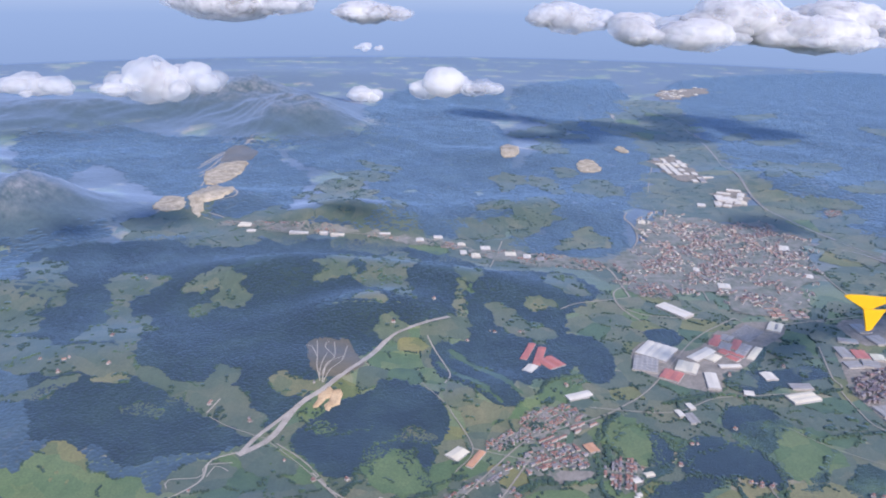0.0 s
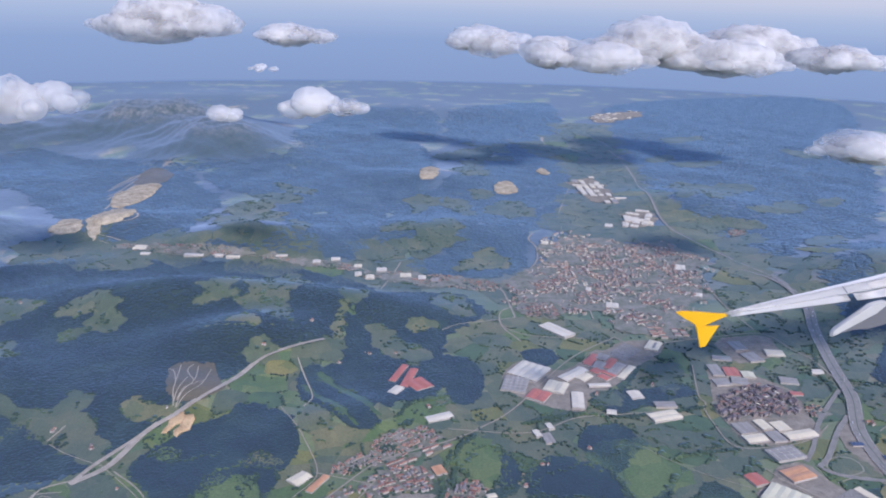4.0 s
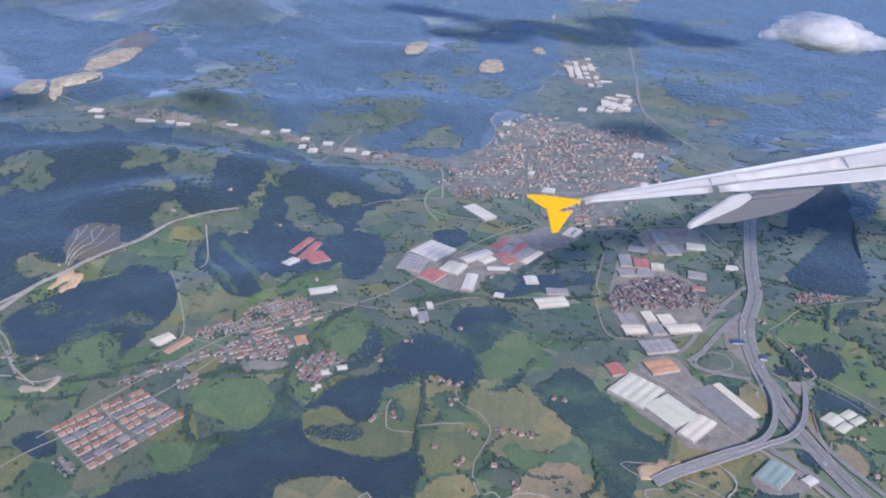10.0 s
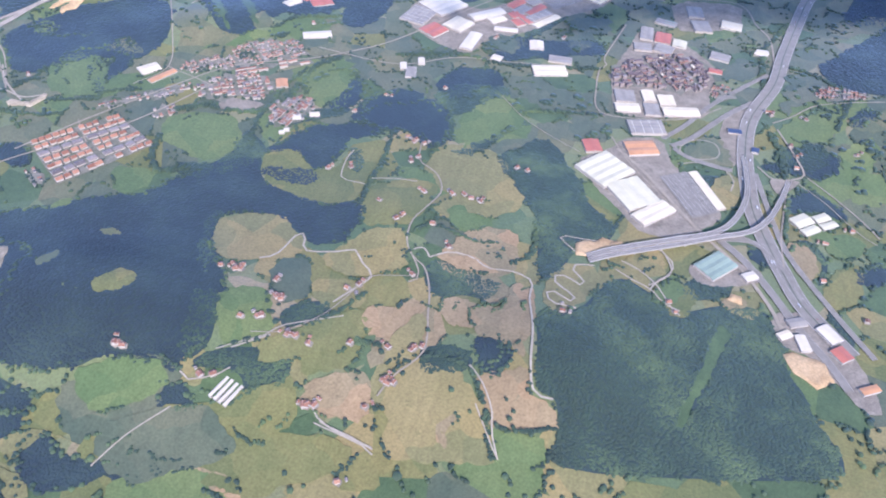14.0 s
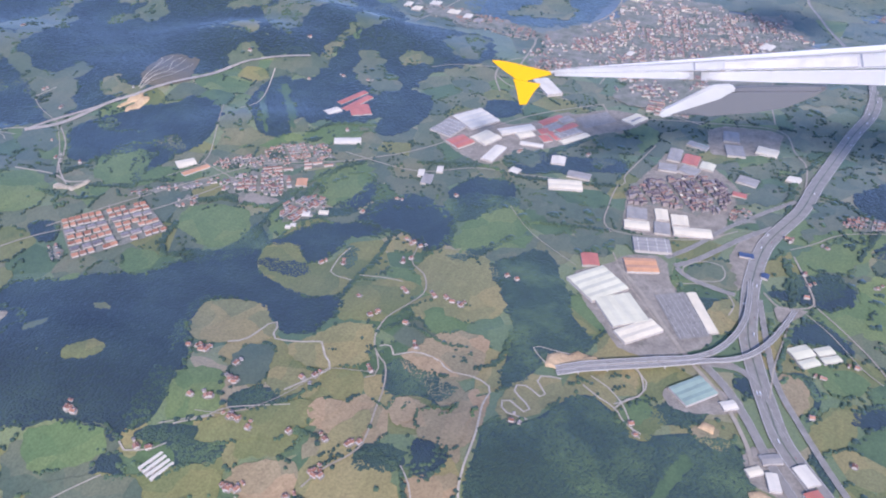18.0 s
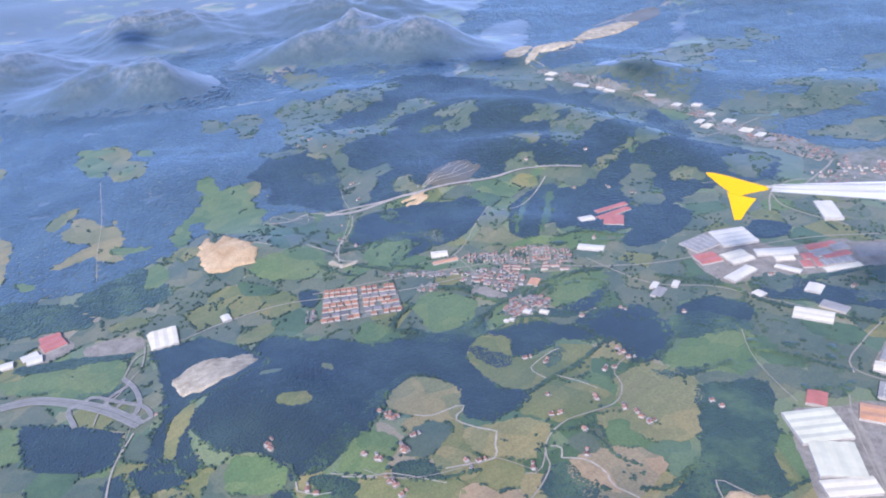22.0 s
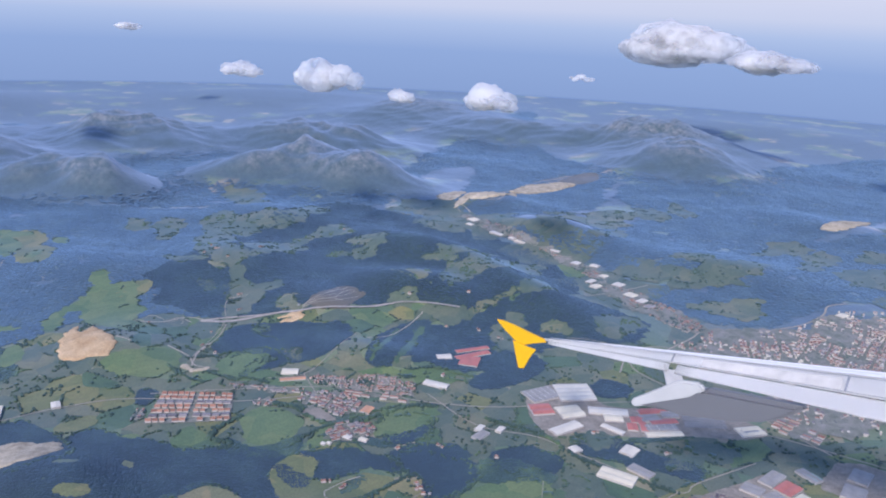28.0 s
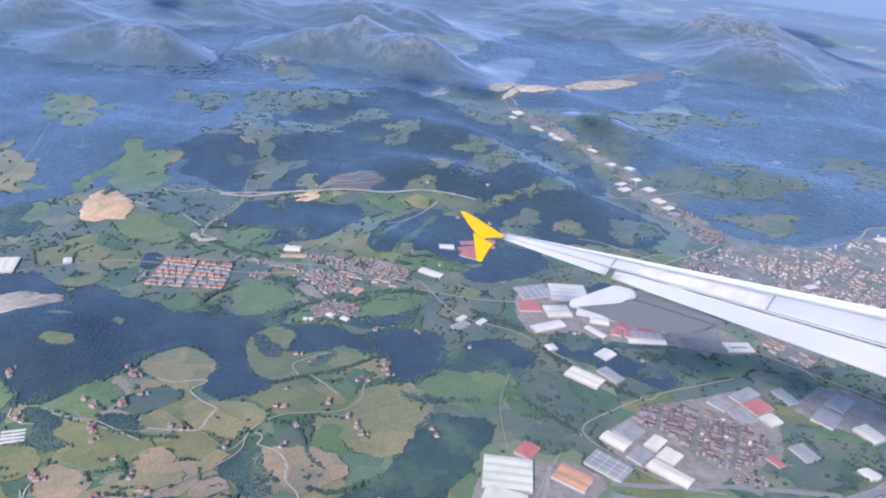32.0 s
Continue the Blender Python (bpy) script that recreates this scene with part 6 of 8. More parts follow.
road([(-110, 331.8), (-121.3, 323.4), (-120.7, 306.7), (-130.3, 291)], 1.6, 'track')
road([(234.3, 981.1), (201.5, 844.9), (196.3, 786.9)], 3.0, 'lane')
road([(248.4, 1378.1), (240.9, 1269.4)], 6.0, 'earth')
road([(-136.5, 365.6), (-133.4, 379.6)], 1.4, 'track')
road([(-27.9, 146.7), (-42.2, 161.9), (-37.6, 185.5), (-35.5, 208), (-23.3, 244.9), (14.3, 291), (39, 339.3)], 2.2, 'lane')
road([(-53.1, 94.2), (-45.3, 108.4), (-29, 120.5), (-7.5, 130.7), (16.3, 136.6)], 6.0, 'motorway')
road([(-7.3, 114.9), (-24, 117.8), (-20.5, 126.3)], 2.5, 'ramp')
road([(-27.9, 146.7), (-16.3, 147.3), (-1.9, 144.3), (6.1, 138.6), (6.8, 131.7)], 2.5, 'ramp')
road([(-20.1, 147.1), (-17.7, 136.5), (-14.3, 132.1), (-5.6, 134.2), (-10.6, 139.8)], 2.0, 'ramp')
road([(-76.3, 291.5), (-56.5, 296.7), (-42.5, 294.2), (-34.7, 299.8)], 1.5, 'track')
road([(-98.6, 266.3), (-86.9, 272.6)], 1.3, 'track')
road([(-108.5, 331.3), (-102.6, 349.6), (-84.8, 383.4)], 2.5, 'earth')
road([(-322.2, 251.4), (-289.3, 238.4), (-236.9, 218.3), (-190.5, 196.9), (-147.5, 179.5)], 0.5, 'track')
road([(19.4, 131.9), (32.4, 118), (45.8, 109), (68.5, 97.6)], 1.3, 'track')
road([(96.7, 124.4), (101.9, 136.8), (110.9, 149.5)], 0.8, 'track')
road([(157.3, 157.2), (174.5, 154), (179.1, 151.6)], 0.8, 'track')
road([(116.2, 173), (130.1, 184.1), (133.9, 189.8), (152.6, 201.8)], 0.8, 'track')
road([(-134.4, 299.4), (-136.2, 306.2), (-121.5, 309.8), (-122.7, 319.3), (-110.1, 322.8)], 0.9, 'track')
road([(-118.9, 310.1), (-117.3, 319.8), (-110.1, 315.6)], 0.8, 'track')
road([(-101.1, 346.3), (-76.6, 323.4), (-56.9, 301.2)], 1.3, 'lane')
road([(-136.2, 363.8), (-122, 354.8), (-97.4, 344)], 1.2, 'lane')
road([(-1.1, 120.9), (-12.1, 129.3), (-15.5, 138.5), (-24.3, 149.9), (-30.7, 158), (-48.3, 167.7)], 1.8, 'lane')
road([(-23.3, 121.7), (-24.4, 130.1), (-10.4, 137), (4, 143.5), (15.9, 142.2), (14, 134.7)], 2.2, 'ramp')
road([(-46.4, 108.6), (-30.6, 120.9), (-12.1, 129.3), (11, 138.4)], 2.4, 'ramp')
road([(-306.6, 868.8), (-304.9, 946.6), (-299.3, 1008.7)], 2.6, 'track')
road([(-313.1, 887.8), (-311.1, 956.0), (-305.7, 1009.5)], 2.6, 'track')
road([(-325.9, 919.8), (-317.5, 963.8), (-309.4, 1005.7)], 2.6, 'track')
road([(-288.8, 819.6), (-302.6, 895.5), (-295.6, 925.8)], 2.6, 'track')
road([(-327.5, 935.1), (-321.7, 968.4), (-312.6, 1000.8)], 2.6, 'track')
road([(-279.6, 813.2), (-231.8, 761.7), (-241.3, 740.9), (-258.6, 741.5), (-284.8, 784.5)], 2.6, 'track')
road([(-259.8, 718.6), (-236.3, 711.7), (-204.0, 695.0), (-157.3, 678.9)], 2.4, 'track')
viaduct([(236.4, 265.4), (252.3, 275.3), (272.6, 286.9), (288.3, 295.8), (297.5, 307.5), (303.4, 325.3), (304.3, 343.3), (303.6, 362.2)], 3.2)
viaduct([(237.5, 262.7), (254.5, 272.8), (274.7, 284.3), (290.5, 293.9), (304, 301.7), (313.2, 313.9), (320.4, 332.9), (324.3, 346.9)], 3.0)
hall([(121.6, 386.7), (124.6, 389.2), (126.5, 382.3), (123.7, 380.5)], 'white', 2.5)
hall([(129.7, 394.8), (132.6, 396.7), (134.5, 390.9), (131.4, 388.9)], 'white', 2.5)
hall([(125.4, 383.3), (131.7, 387.1), (131.9, 376.9), (129.4, 373.4)], 'grey', 2.0)
hall([(114.3, 458.7), (126.1, 478.3), (141.7, 463.1), (128.9, 445.6)], 'white', 3.0)
hall([(110.1, 436.8), (112.2, 459.9), (126.9, 446.8), (119.4, 430.5)], 'grey', 2.0)
hall([(121.8, 427.1), (128.7, 438.4), (137.6, 430.6), (131.7, 419.6)], 'red', 2.4)
hall([(134.7, 437.4), (139.8, 451.9), (150.4, 442.0), (143.7, 429.5)], 'cream', 2.6)
hall([(144.6, 453.3), (161.7, 469.7), (166.4, 463.2), (150.2, 448.0)], 'white', 2.6)
hall([(155.9, 453.4), (163.6, 461.6), (168.2, 456.0), (161.2, 448.2)], 'cream', 2.2)
hall([(147.9, 414.7), (151.5, 435.2), (157.3, 432.1), (156.0, 413.1)], 'white', 2.4)
hall([(163.1, 441.4), (162.9, 445.3), (176.2, 447.2), (177.6, 443.3)], 'white', 2.0)
hall([(185.8, 425.6), (186.2, 436.9), (191.9, 437.5), (195.6, 430.0)], 'white', 2.0)
hall([(167.6, 408.2), (168.3, 414.2), (173.5, 412.9), (173.8, 407.4)], 'white', 1.6)
hall([(165.3, 476.7), (171.8, 486.0), (174.9, 481.9), (168.7, 473.0)], 'red', 2.0)
hall([(167.8, 463.2), (170.2, 467.7), (174.7, 463.0), (172.3, 458.5)], 'red', 1.8)
hall([(170.8, 455.7), (174.7, 460.5), (180.0, 454.3), (176.0, 450.2)], 'red', 2.0)
hall([(169.7, 469.5), (175.3, 479.9), (180.6, 474.0), (175.1, 463.7)], 'grey', 2.0)
hall([(174.2, 484.2), (179.9, 492.2), (185.2, 486.0), (179.3, 478.5)], 'grey', 2.0)
hall([(178.3, 462.8), (188.7, 478.8), (193.5, 472.6), (182.8, 457.8)], 'grey', 1.8)
hall([(212.3, 502.5), (219.6, 514.4), (226.9, 510.1), (219.8, 494.8)], 'cream', 2.2)
hall([(192.5, 399.8), (191.6, 408.4), (208.6, 415.2), (211.1, 404.8)], 'cream', 3.0)
hall([(198.8, 417.3), (198.4, 424.4), (211.3, 424.9), (212.1, 418.2)], 'grey', 1.6)
hall([(242.8, 447.4), (246.2, 454.6), (254.6, 457.1), (254.7, 447.6)], 'grey', 2.4)
hall([(246.9, 461.0), (248.0, 474.6), (254.1, 478.9), (255.3, 461.4)], 'grey', 2.4)
hall([(255.7, 460.8), (256.6, 473.1), (265.6, 472.2), (265.1, 459.4)], 'red', 2.6)
hall([(254.9, 450.3), (258.1, 459.0), (267.1, 457.1), (266.0, 446.5)], 'grey', 2.6)
hall([(266.1, 459.4), (266.9, 467.3), (275.1, 467.0), (274.2, 457.9)], 'pale', 2.2)
hall([(279.6, 481.8), (276.2, 495.3), (287.2, 496.5), (289.9, 483.6)], 'grey', 2.8)
hall([(274.8, 501.0), (274.1, 514.0), (282.4, 514.4), (285.7, 499.8)], 'grey', 2.8)
hall([(295.4, 492.0), (295.0, 502.8), (306.7, 500.4), (308.4, 491.2)], 'cream', 2.6)
hall([(287.5, 435.4), (286.9, 440.5), (294.4, 439.5), (295.0, 435.2)], 'red', 2.0)
hall([(239.5, 378.6), (238.4, 386.8), (250.4, 389.3), (252.4, 382.7)], 'cream', 2.8)
hall([(239.1, 388.6), (236.7, 400.9), (247.4, 400.4), (249.5, 390.8)], 'grey', 2.6)
hall([(253.0, 394.2), (251.0, 403.9), (257.0, 404.9), (260.3, 394.3)], 'cream', 2.8)
hall([(262.1, 392.3), (259.0, 402.1), (268.4, 403.2), (270.0, 393.9)], 'cream', 2.8)
hall([(263.9, 383.1), (262.6, 390.5), (280.5, 395.5), (283.2, 388.5)], 'cream', 2.8)
hall([(254.9, 380.1), (253.0, 391.7), (260.6, 392.3), (262.8, 383.1)], 'grey', 2.4)
hall([(249.1, 360.6), (245.1, 373.0), (262.9, 377.2), (266.1, 366.9)], 'grey', 3.0)
hall([(255.4, 485.9), (255.9, 491.5), (267.0, 489.0), (268.6, 481.8)], 'grey', 2.0)
hall([(260.8, 485.7), (260.9, 491.1), (267.3, 489.5), (267.6, 483.9)], 'teal', 1.8)
hall([(288.4, 452.4), (288.2, 460.1), (298.3, 458.7), (300.3, 449.4)], 'grey', 2.0)
hall([(313.9, 464.7), (314.2, 470.4), (320.8, 468.9), (321.2, 461.9)], 'white', 1.8)
car_park((193.7, 479.7), (16.2, 18.4), (-9.6, 11.4), 6, 44)
hall([(225.9, 327), (238.5, 343.9), (251.5, 327.9), (237.7, 312.6)], 'pale', 3.5)
hall([(240.4, 316.7), (252.8, 325.9), (265, 313.2), (252.5, 298.3)], 'pale', 3.5)
hall([(252.5, 297.9), (265.3, 312.8), (272.7, 307.3), (258.8, 292.5)], 'cream', 3.2)
hall([(245.8, 352.9), (260.3, 358.5), (262.4, 348), (248.2, 342.1)], 'orange', 3.0)
hall([(277.4, 337.9), (281, 340.9), (293.8, 317), (291.2, 313.1)], 'cream', 1.5)
hall([(225.9, 346.1), (232.2, 352.5), (234.8, 343.1), (230, 337.3)], 'red', 2.5)
hall([(315.7, 470.6), (321.8, 470.7), (321, 465.9), (314.9, 465.1)], 'white', 2.0)
hall([(296.6, 381.6), (303.6, 382.2), (303.1, 378.4), (296.4, 377.8)], 'blue', 2.0)
hall([(308.1, 368), (311.6, 368.5), (311, 364.5), (307.5, 363.9)], 'blue', 2.0)
hall([(279.1, 271.8), (288.8, 282.1), (300.2, 282.2), (289.1, 268.7)], 'teal', 3.0)
hall([(299.8, 274.4), (304.6, 277.8), (306.7, 274), (301.4, 270.2)], 'white', 2.5)
hall([(143.1, 535.4), (150.6, 540.5), (167.3, 523.2), (159.4, 512.1)], 'white', 3.5)
hall([(51.0, 438.7), (55.1, 451.6), (63.5, 439.3), (59.1, 428.1)], 'red', 1.8)
hall([(45.6, 437.7), (52.2, 462.6), (55.0, 458.9), (49.9, 433.4)], 'red', 1.8)
hall([(38.6, 445.1), (46.6, 467.6), (48.6, 464.6), (41.6, 440.5)], 'red', 1.8)
hall([(38.8, 427.2), (44.0, 435.6), (47.6, 431.1), (43.3, 421.8)], 'white', 1.8)
hall([(86.6, 318.7), (90.5, 320.2), (88.9, 323.9), (84.9, 322.4)], 'white', 2.0)
hall([(84.7, 306.1), (87.2, 307.0), (86.3, 309.0), (83.8, 308.0)], 'white', 2.0)
hall([(86.1, 308.7), (88.6, 309.6), (87.8, 311.6), (85.2, 310.6)], 'white', 2.0)
hall([(93.3, 324.1), (98.0, 325.9), (96.8, 328.9), (92.1, 327.1)], 'cream', 2.0)
hall([(68.4, 342.9), (74.0, 345.1), (70.9, 352.0), (65.2, 349.8)], 'orange', 2.0)
hall([(63.7, 393.3), (78.0, 400.2), (75.6, 406.2), (61.4, 398.8)], 'white', 2.0)
hall([(-58.6, 173.9), (-54.3, 188.8), (-34.6, 180.4), (-41.6, 168.5)], 'cream', 2.5)
hall([(-94.4, 127.7), (-96.5, 140.5), (-84.5, 138.9), (-86.8, 127.1)], 'red', 2.5)
hall([(-95.1, 102.2), (-91.6, 112.3), (-85.3, 111.6), (-89.4, 101.7)], 'white', 2.5)
hall([(-88.2, 118), (-86.5, 125.8), (-78.3, 124.4), (-81.3, 117)], 'white', 2.0)
hall([(-41.6, 209), (-42.1, 214.5), (-34.4, 212.4), (-35.5, 208)], 'white', 2.5)
hall([(-158.1, 668.9), (-140.6, 668.9), (-142.0, 675.5), (-159.5, 675.0)], 'white', 2.2)
hall([(-130.3, 669.1), (-122.7, 668.1), (-123.7, 673.9), (-131.0, 673.8)], 'white', 2.2)
hall([(-208.0, 685.2), (-195.9, 684.1), (-200.0, 695.7), (-211.7, 695.5)], 'cream', 2.2)
hall([(-198.2, 672.8), (-189.9, 673.0), (-191.5, 679.0), (-199.4, 677.8)], 'white', 2.2)
hall([(-119.9, 666.0), (-107.4, 665.4), (-108.3, 671.1), (-120.7, 671.0)], 'cream', 2.2)
hall([(-42.6, 661.0), (-35.4, 660.8), (-36.5, 669.5), (-43.4, 668.4)], 'white', 2.2)
hall([(-27.3, 669.3), (-19.2, 669.5), (-19.8, 677.3), (-27.7, 675.6)], 'white', 2.2)
hall([(-2.3, 632.5), (3.5, 632.2), (2.4, 643.1), (-3.3, 641.9)], 'white', 2.2)
hall([(7.3, 625.4), (14.9, 625.9), (13.8, 636.8), (6.5, 634.5)], 'cream', 2.2)
hall([(15.1, 646.3), (23.8, 647.0), (23.2, 657.0), (14.6, 654.7)], 'white', 2.2)
hall([(36.2, 634.0), (45.7, 634.8), (45.3, 645.3), (35.8, 642.8)], 'cream', 2.2)
hall([(51.7, 629.8), (58.4, 629.6), (58.1, 640.5), (51.5, 639.2)], 'white', 2.2)
hall([(-76.7, 670.4), (-66.7, 671.2), (-67.0, 676.0), (-76.7, 674.1)], 'white', 2.2)
hall([(-5.3, 654.3), (1.7, 654.1), (1.1, 662.4), (-5.7, 661.3)], 'cream', 2.2)
hall([(62.8, 624.9), (69.5, 624.7), (69.5, 633.8), (62.9, 632.7)], 'grey', 2.2)
hall([(282.0, 670.2), (290.8, 669.9), (294.8, 684.3), (285.4, 683.0)], 'white', 2.2)
hall([(279.4, 602.5), (284.6, 601.9), (287.5, 610.9), (281.9, 610.3)], 'white', 2.2)
hall([(200.7, 574.6), (210.3, 574.9), (212.3, 585.7), (202.4, 584.2)], 'white', 2.2)
hall([(190.6, 610.7), (195.2, 610.1), (196.9, 619.5), (192.1, 618.7)], 'white', 2.2)
hall([(264.9, 812.0), (270.6, 810.7), (273.4, 821.6), (267.3, 821.3)], 'white', 2.2)
hall([(244.8, 803.5), (253.0, 802.9), (255.7, 814.9), (247.3, 814.0)], 'white', 2.2)
hall([(168.8, 732.6), (175.4, 733.2), (177.0, 743.9), (170.2, 741.2)], 'cream', 2.2)
hall([(269.0, 820.5), (292.7, 819.1), (297.4, 840.6), (273.3, 842.5)], 'white', 2.2)
hall([(289.9, 809.1), (297.9, 807.6), (302.2, 826.0), (293.8, 825.8)], 'cream', 2.2)
hall([(327.2, 252.4), (331.9, 255.6), (337.5, 248.9), (332.8, 245.2)], 'white', 2.5)
hall([(331.3, 241.9), (336.4, 245.7), (340.5, 240.4), (335.5, 237)], 'red', 2.5)
hall([(318.9, 245.4), (322.4, 247.9), (324.7, 239.9), (320.9, 237.9)], 'white', 2.5)
hall([(339.3, 225.2), (346.1, 229.8), (348.8, 227.9), (342.2, 224.2)], 'orange', 2.5)
hall([(312.3, 244.9), (317, 248.7), (317.8, 245.1), (313.1, 241.6)], 'cream', 2.0)
hall([(316.4, 253.6), (323.3, 257.3), (324, 252.9), (317.1, 249.3)], 'grey', 2.0)
town([(33.0, 362.9), (35.2, 372.4), (52.2, 386.1), (62.8, 390.3), (71.4, 378.3), (55.5, 363.9), (40.8, 352.9), (30.2, 347.4)], 5.0, 'houses')
town([(14.2, 342.9), (16.7, 350.5), (32.4, 362.7), (30.2, 347.4), (23.1, 342.1)], 5.0, 'houses')
town([(44.2, 346.2), (58.2, 358.1), (77.3, 371.5), (76.3, 376.3), (56.0, 362.8), (41.5, 351.3)], 5.0, 'rows')
town([(29.7, 325.5), (33.2, 338.8), (46.1, 348.8), (58.5, 351.9), (65.3, 346.6), (68.2, 330.1), (57.5, 329.3), (47.2, 327.6), (43.1, 320.3)], 5.0, 'old')
town([(72.3, 321.6), (73.5, 331.0), (80.7, 337.2), (85.2, 341.3), (93.0, 334.0), (93.1, 323.0), (85.8, 312.3), (78.4, 313.1)], 5.0, 'old')
town([(-2.4, 298.2), (9.8, 309.1), (22.6, 319.8), (29.7, 331.4), (26.4, 333.7), (18.8, 323.5), (6.2, 312.2), (-6.0, 301.2)], 6.0, 'houses')
town([(19.1, 304.3), (26.7, 312.8), (33.2, 305.4), (24.6, 298.9)], 6.0, 'houses')
hall([(-6.9, 334.6), (0.3, 341.7), (7.6, 342.1), (1.5, 333.0)], 'cream', 1.2)
hall([(4.5, 328.1), (12.3, 342.1), (14.8, 340.1), (8.5, 326.0)], 'orange', 1.0)
yard([(46.5, 318.2), (47.7, 326.7), (58.2, 327.9), (69.1, 328.2), (66.1, 321.4), (50.3, 315.8)])
estate(ESTATE)
car_park((264.0, 331.0), (15.5, -26.0), (12.5, 8.4), 7, 50)
town([(236.0, 404.2), (234.6, 417.5), (240.9, 431.6), (252.2, 439.6), (263.6, 446.9), (280.4, 449.3), (287.7, 430.9), (285.1, 414.6), (273.6, 412.0), (263.3, 409.5), (252.1, 410.2), (243.1, 405.3)], 5.5, 'blocks')
town([(288.2, 420.8), (296.6, 425.5), (301.7, 416.8), (294.3, 406.6), (288.4, 408.5)], 5.0, 'houses')
town([(339.9, 427.9), (352.1, 430.2), (368.3, 425.1), (366.5, 417.8), (343.8, 418.2)], 6.0, 'houses')
town([(123.2, 598.5), (143.5, 654.4), (163.7, 670.9), (170.9, 741.7), (195, 780.2), (225.6, 763.2), (254.2, 744.6), (295.7, 754.3), (305.4, 718.8), (319.5, 686.6), (300.1, 641.5), (287.4, 601.9), (252.4, 548), (207, 528.3), (194.6, 558.4), (179.8, 568), (124.5, 548.7)], 6.5, 'town')
town([(-7.2, 635.5), (36.8, 651.2), (80.8, 642.7), (122.3, 625), (119.5, 604.6), (78.5, 612.9), (31.6, 620.5)], 6.5, 'houses')
town([(-91.3, 672.9), (-49.9, 671.4), (-8.5, 664.1), (2.2, 644.4), (-48.4, 656.6), (-90.2, 665.9)], 7.0, 'houses')
town([(-230.1, 700.3), (-185.4, 695.8), (-91.7, 675.9), (-90.8, 669.6), (-164, 673.5), (-220, 685.4)], 8.0, 'houses')
town([(243.8, 1029.7), (287, 1056.2), (277.1, 982.7), (286.7, 913.7), (276, 884.7), (253.3, 910.5), (240.3, 942.5)], 9.0, 'works')
town([(273.9, 852), (308.4, 855.4), (300.4, 806.6), (264.3, 802.8)], 9.0, 'works')
town([(372, 1634.6), (507.8, 1758.3), (489.3, 1643), (375.2, 1538.8)], 14.0, 'works')
town([(376, 803.8), (395.3, 808.5), (388, 784.3), (368.6, 778.4)], 8.0, 'houses')
town([(-8.5, 243.1), (-5.4, 248.7), (3.2, 243.0), (2.6, 236.3)], 6.0, 'houses')
farmhouses([(148, 322.1), (143.6, 323.5), (125.5, 291.7), (161.9, 283.2), (145.3, 269.8), (155.6, 260.2), (179.2, 288.4), (187, 286.3), (180.5, 252.2), (170.6, 231.4), (152.8, 219), (104, 213.7), (108, 211.7), (126.9, 202.4), (170.8, 263.3), (203.3, 315.5), (112.6, 335.7), (150.7, 371.2), (345, 424.3), (318.8, 399.8), (357.2, 372.9), (63.5, 410.4), (165.8, 432), (203.8, 446), (272.9, 243), (333.2, 281), (149.1, 215.7), (172, 193.2), (118.7, 188.4), (137.1, 187.1), (115.8, 287.9), (123.2, 355)])
farmhouses([(-248.1, 404.5), (-231.4, 400.9), (-228.8, 388.1), (-219.2, 437.4), (-137.8, 373.6), (-238.8, 542.4), (-19.6, 509.2), (-51.8, 312.9), (22.9, 480.5), (40.1, 483.5), (-44.7, 470.4), (-204, 398.4), (-111.6, 360.3), (-67.8, 311.4), (4.4, 465.3)])
farmhouses([(152.9, 162.3), (83.7, 164.4), (126.7, 201.4), (175.1, 179.8), (180.9, 196.1), (145.1, 185.2), (106.3, 211)])
farmhouses([(100.4, 211), (106, 211.3), (84.8, 164.8), (128, 201.1), (125.4, 191.2), (136.8, 186.2), (119.2, 164), (155.1, 163.2), (171.3, 167.7), (178, 179.1), (180.8, 195.9), (183.7, 196.7), (230.1, 226.9)])
farmhouses([(86.6, 164.4), (152.8, 162.6), (128.6, 201.1), (139.5, 186.7), (176, 178.3), (171.3, 139.8), (158.6, 190.5), (115.2, 162.5)])
farmhouses([(348.3, 424.3), (336.8, 305.6), (348.2, 262.3), (349.5, 317.4), (328.3, 356.9), (335.7, 398.2), (316.9, 402.3), (361.4, 422.2)])
road([(180.5, 374.3), (193.0, 359.6), (207.2, 348.6), (225.4, 338.1)], 0.9, 'lane')
road([(36.2, 114.3), (24.0, 125.1), (13.6, 133.2)], 0.8, 'lane')
hall([(-59.0, 170.9), (-67.1, 177.6), (-55.4, 188.9), (-43.4, 184.0), (-38.1, 172.7), (-45.6, 167.8)], 'cream', 1.6)
hall([(-105.6, 129.9), (-102.1, 140.4), (-93.6, 140.1), (-95.1, 128.5)], 'red', 1.6)
hall([(-92.9, 116.3), (-92.7, 124.9), (-85.8, 125.1), (-86.6, 116.2)], 'white', 1.2)
field([(131.9, 228.8), (145.1, 238.3), (161.6, 244.9), (168.5, 232.7), (156.2, 226.2), (143.1, 221.0)], 'straw')
field([(127.5, 179.9), (143.1, 194.3), (157.6, 208.3), (166.4, 199.6), (157.2, 188.2), (143.7, 177.3), (133.4, 173.5)], 'meadow')
field([(157.7, 205.2), (161.9, 211.8), (171.2, 211.7), (166.4, 199.6), (161.1, 199.1)], 'tan')
field([(183.2, 219.1), (189.8, 226.3), (196.1, 223.3), (197.1, 212.6), (190.6, 209.3)], 'tan')
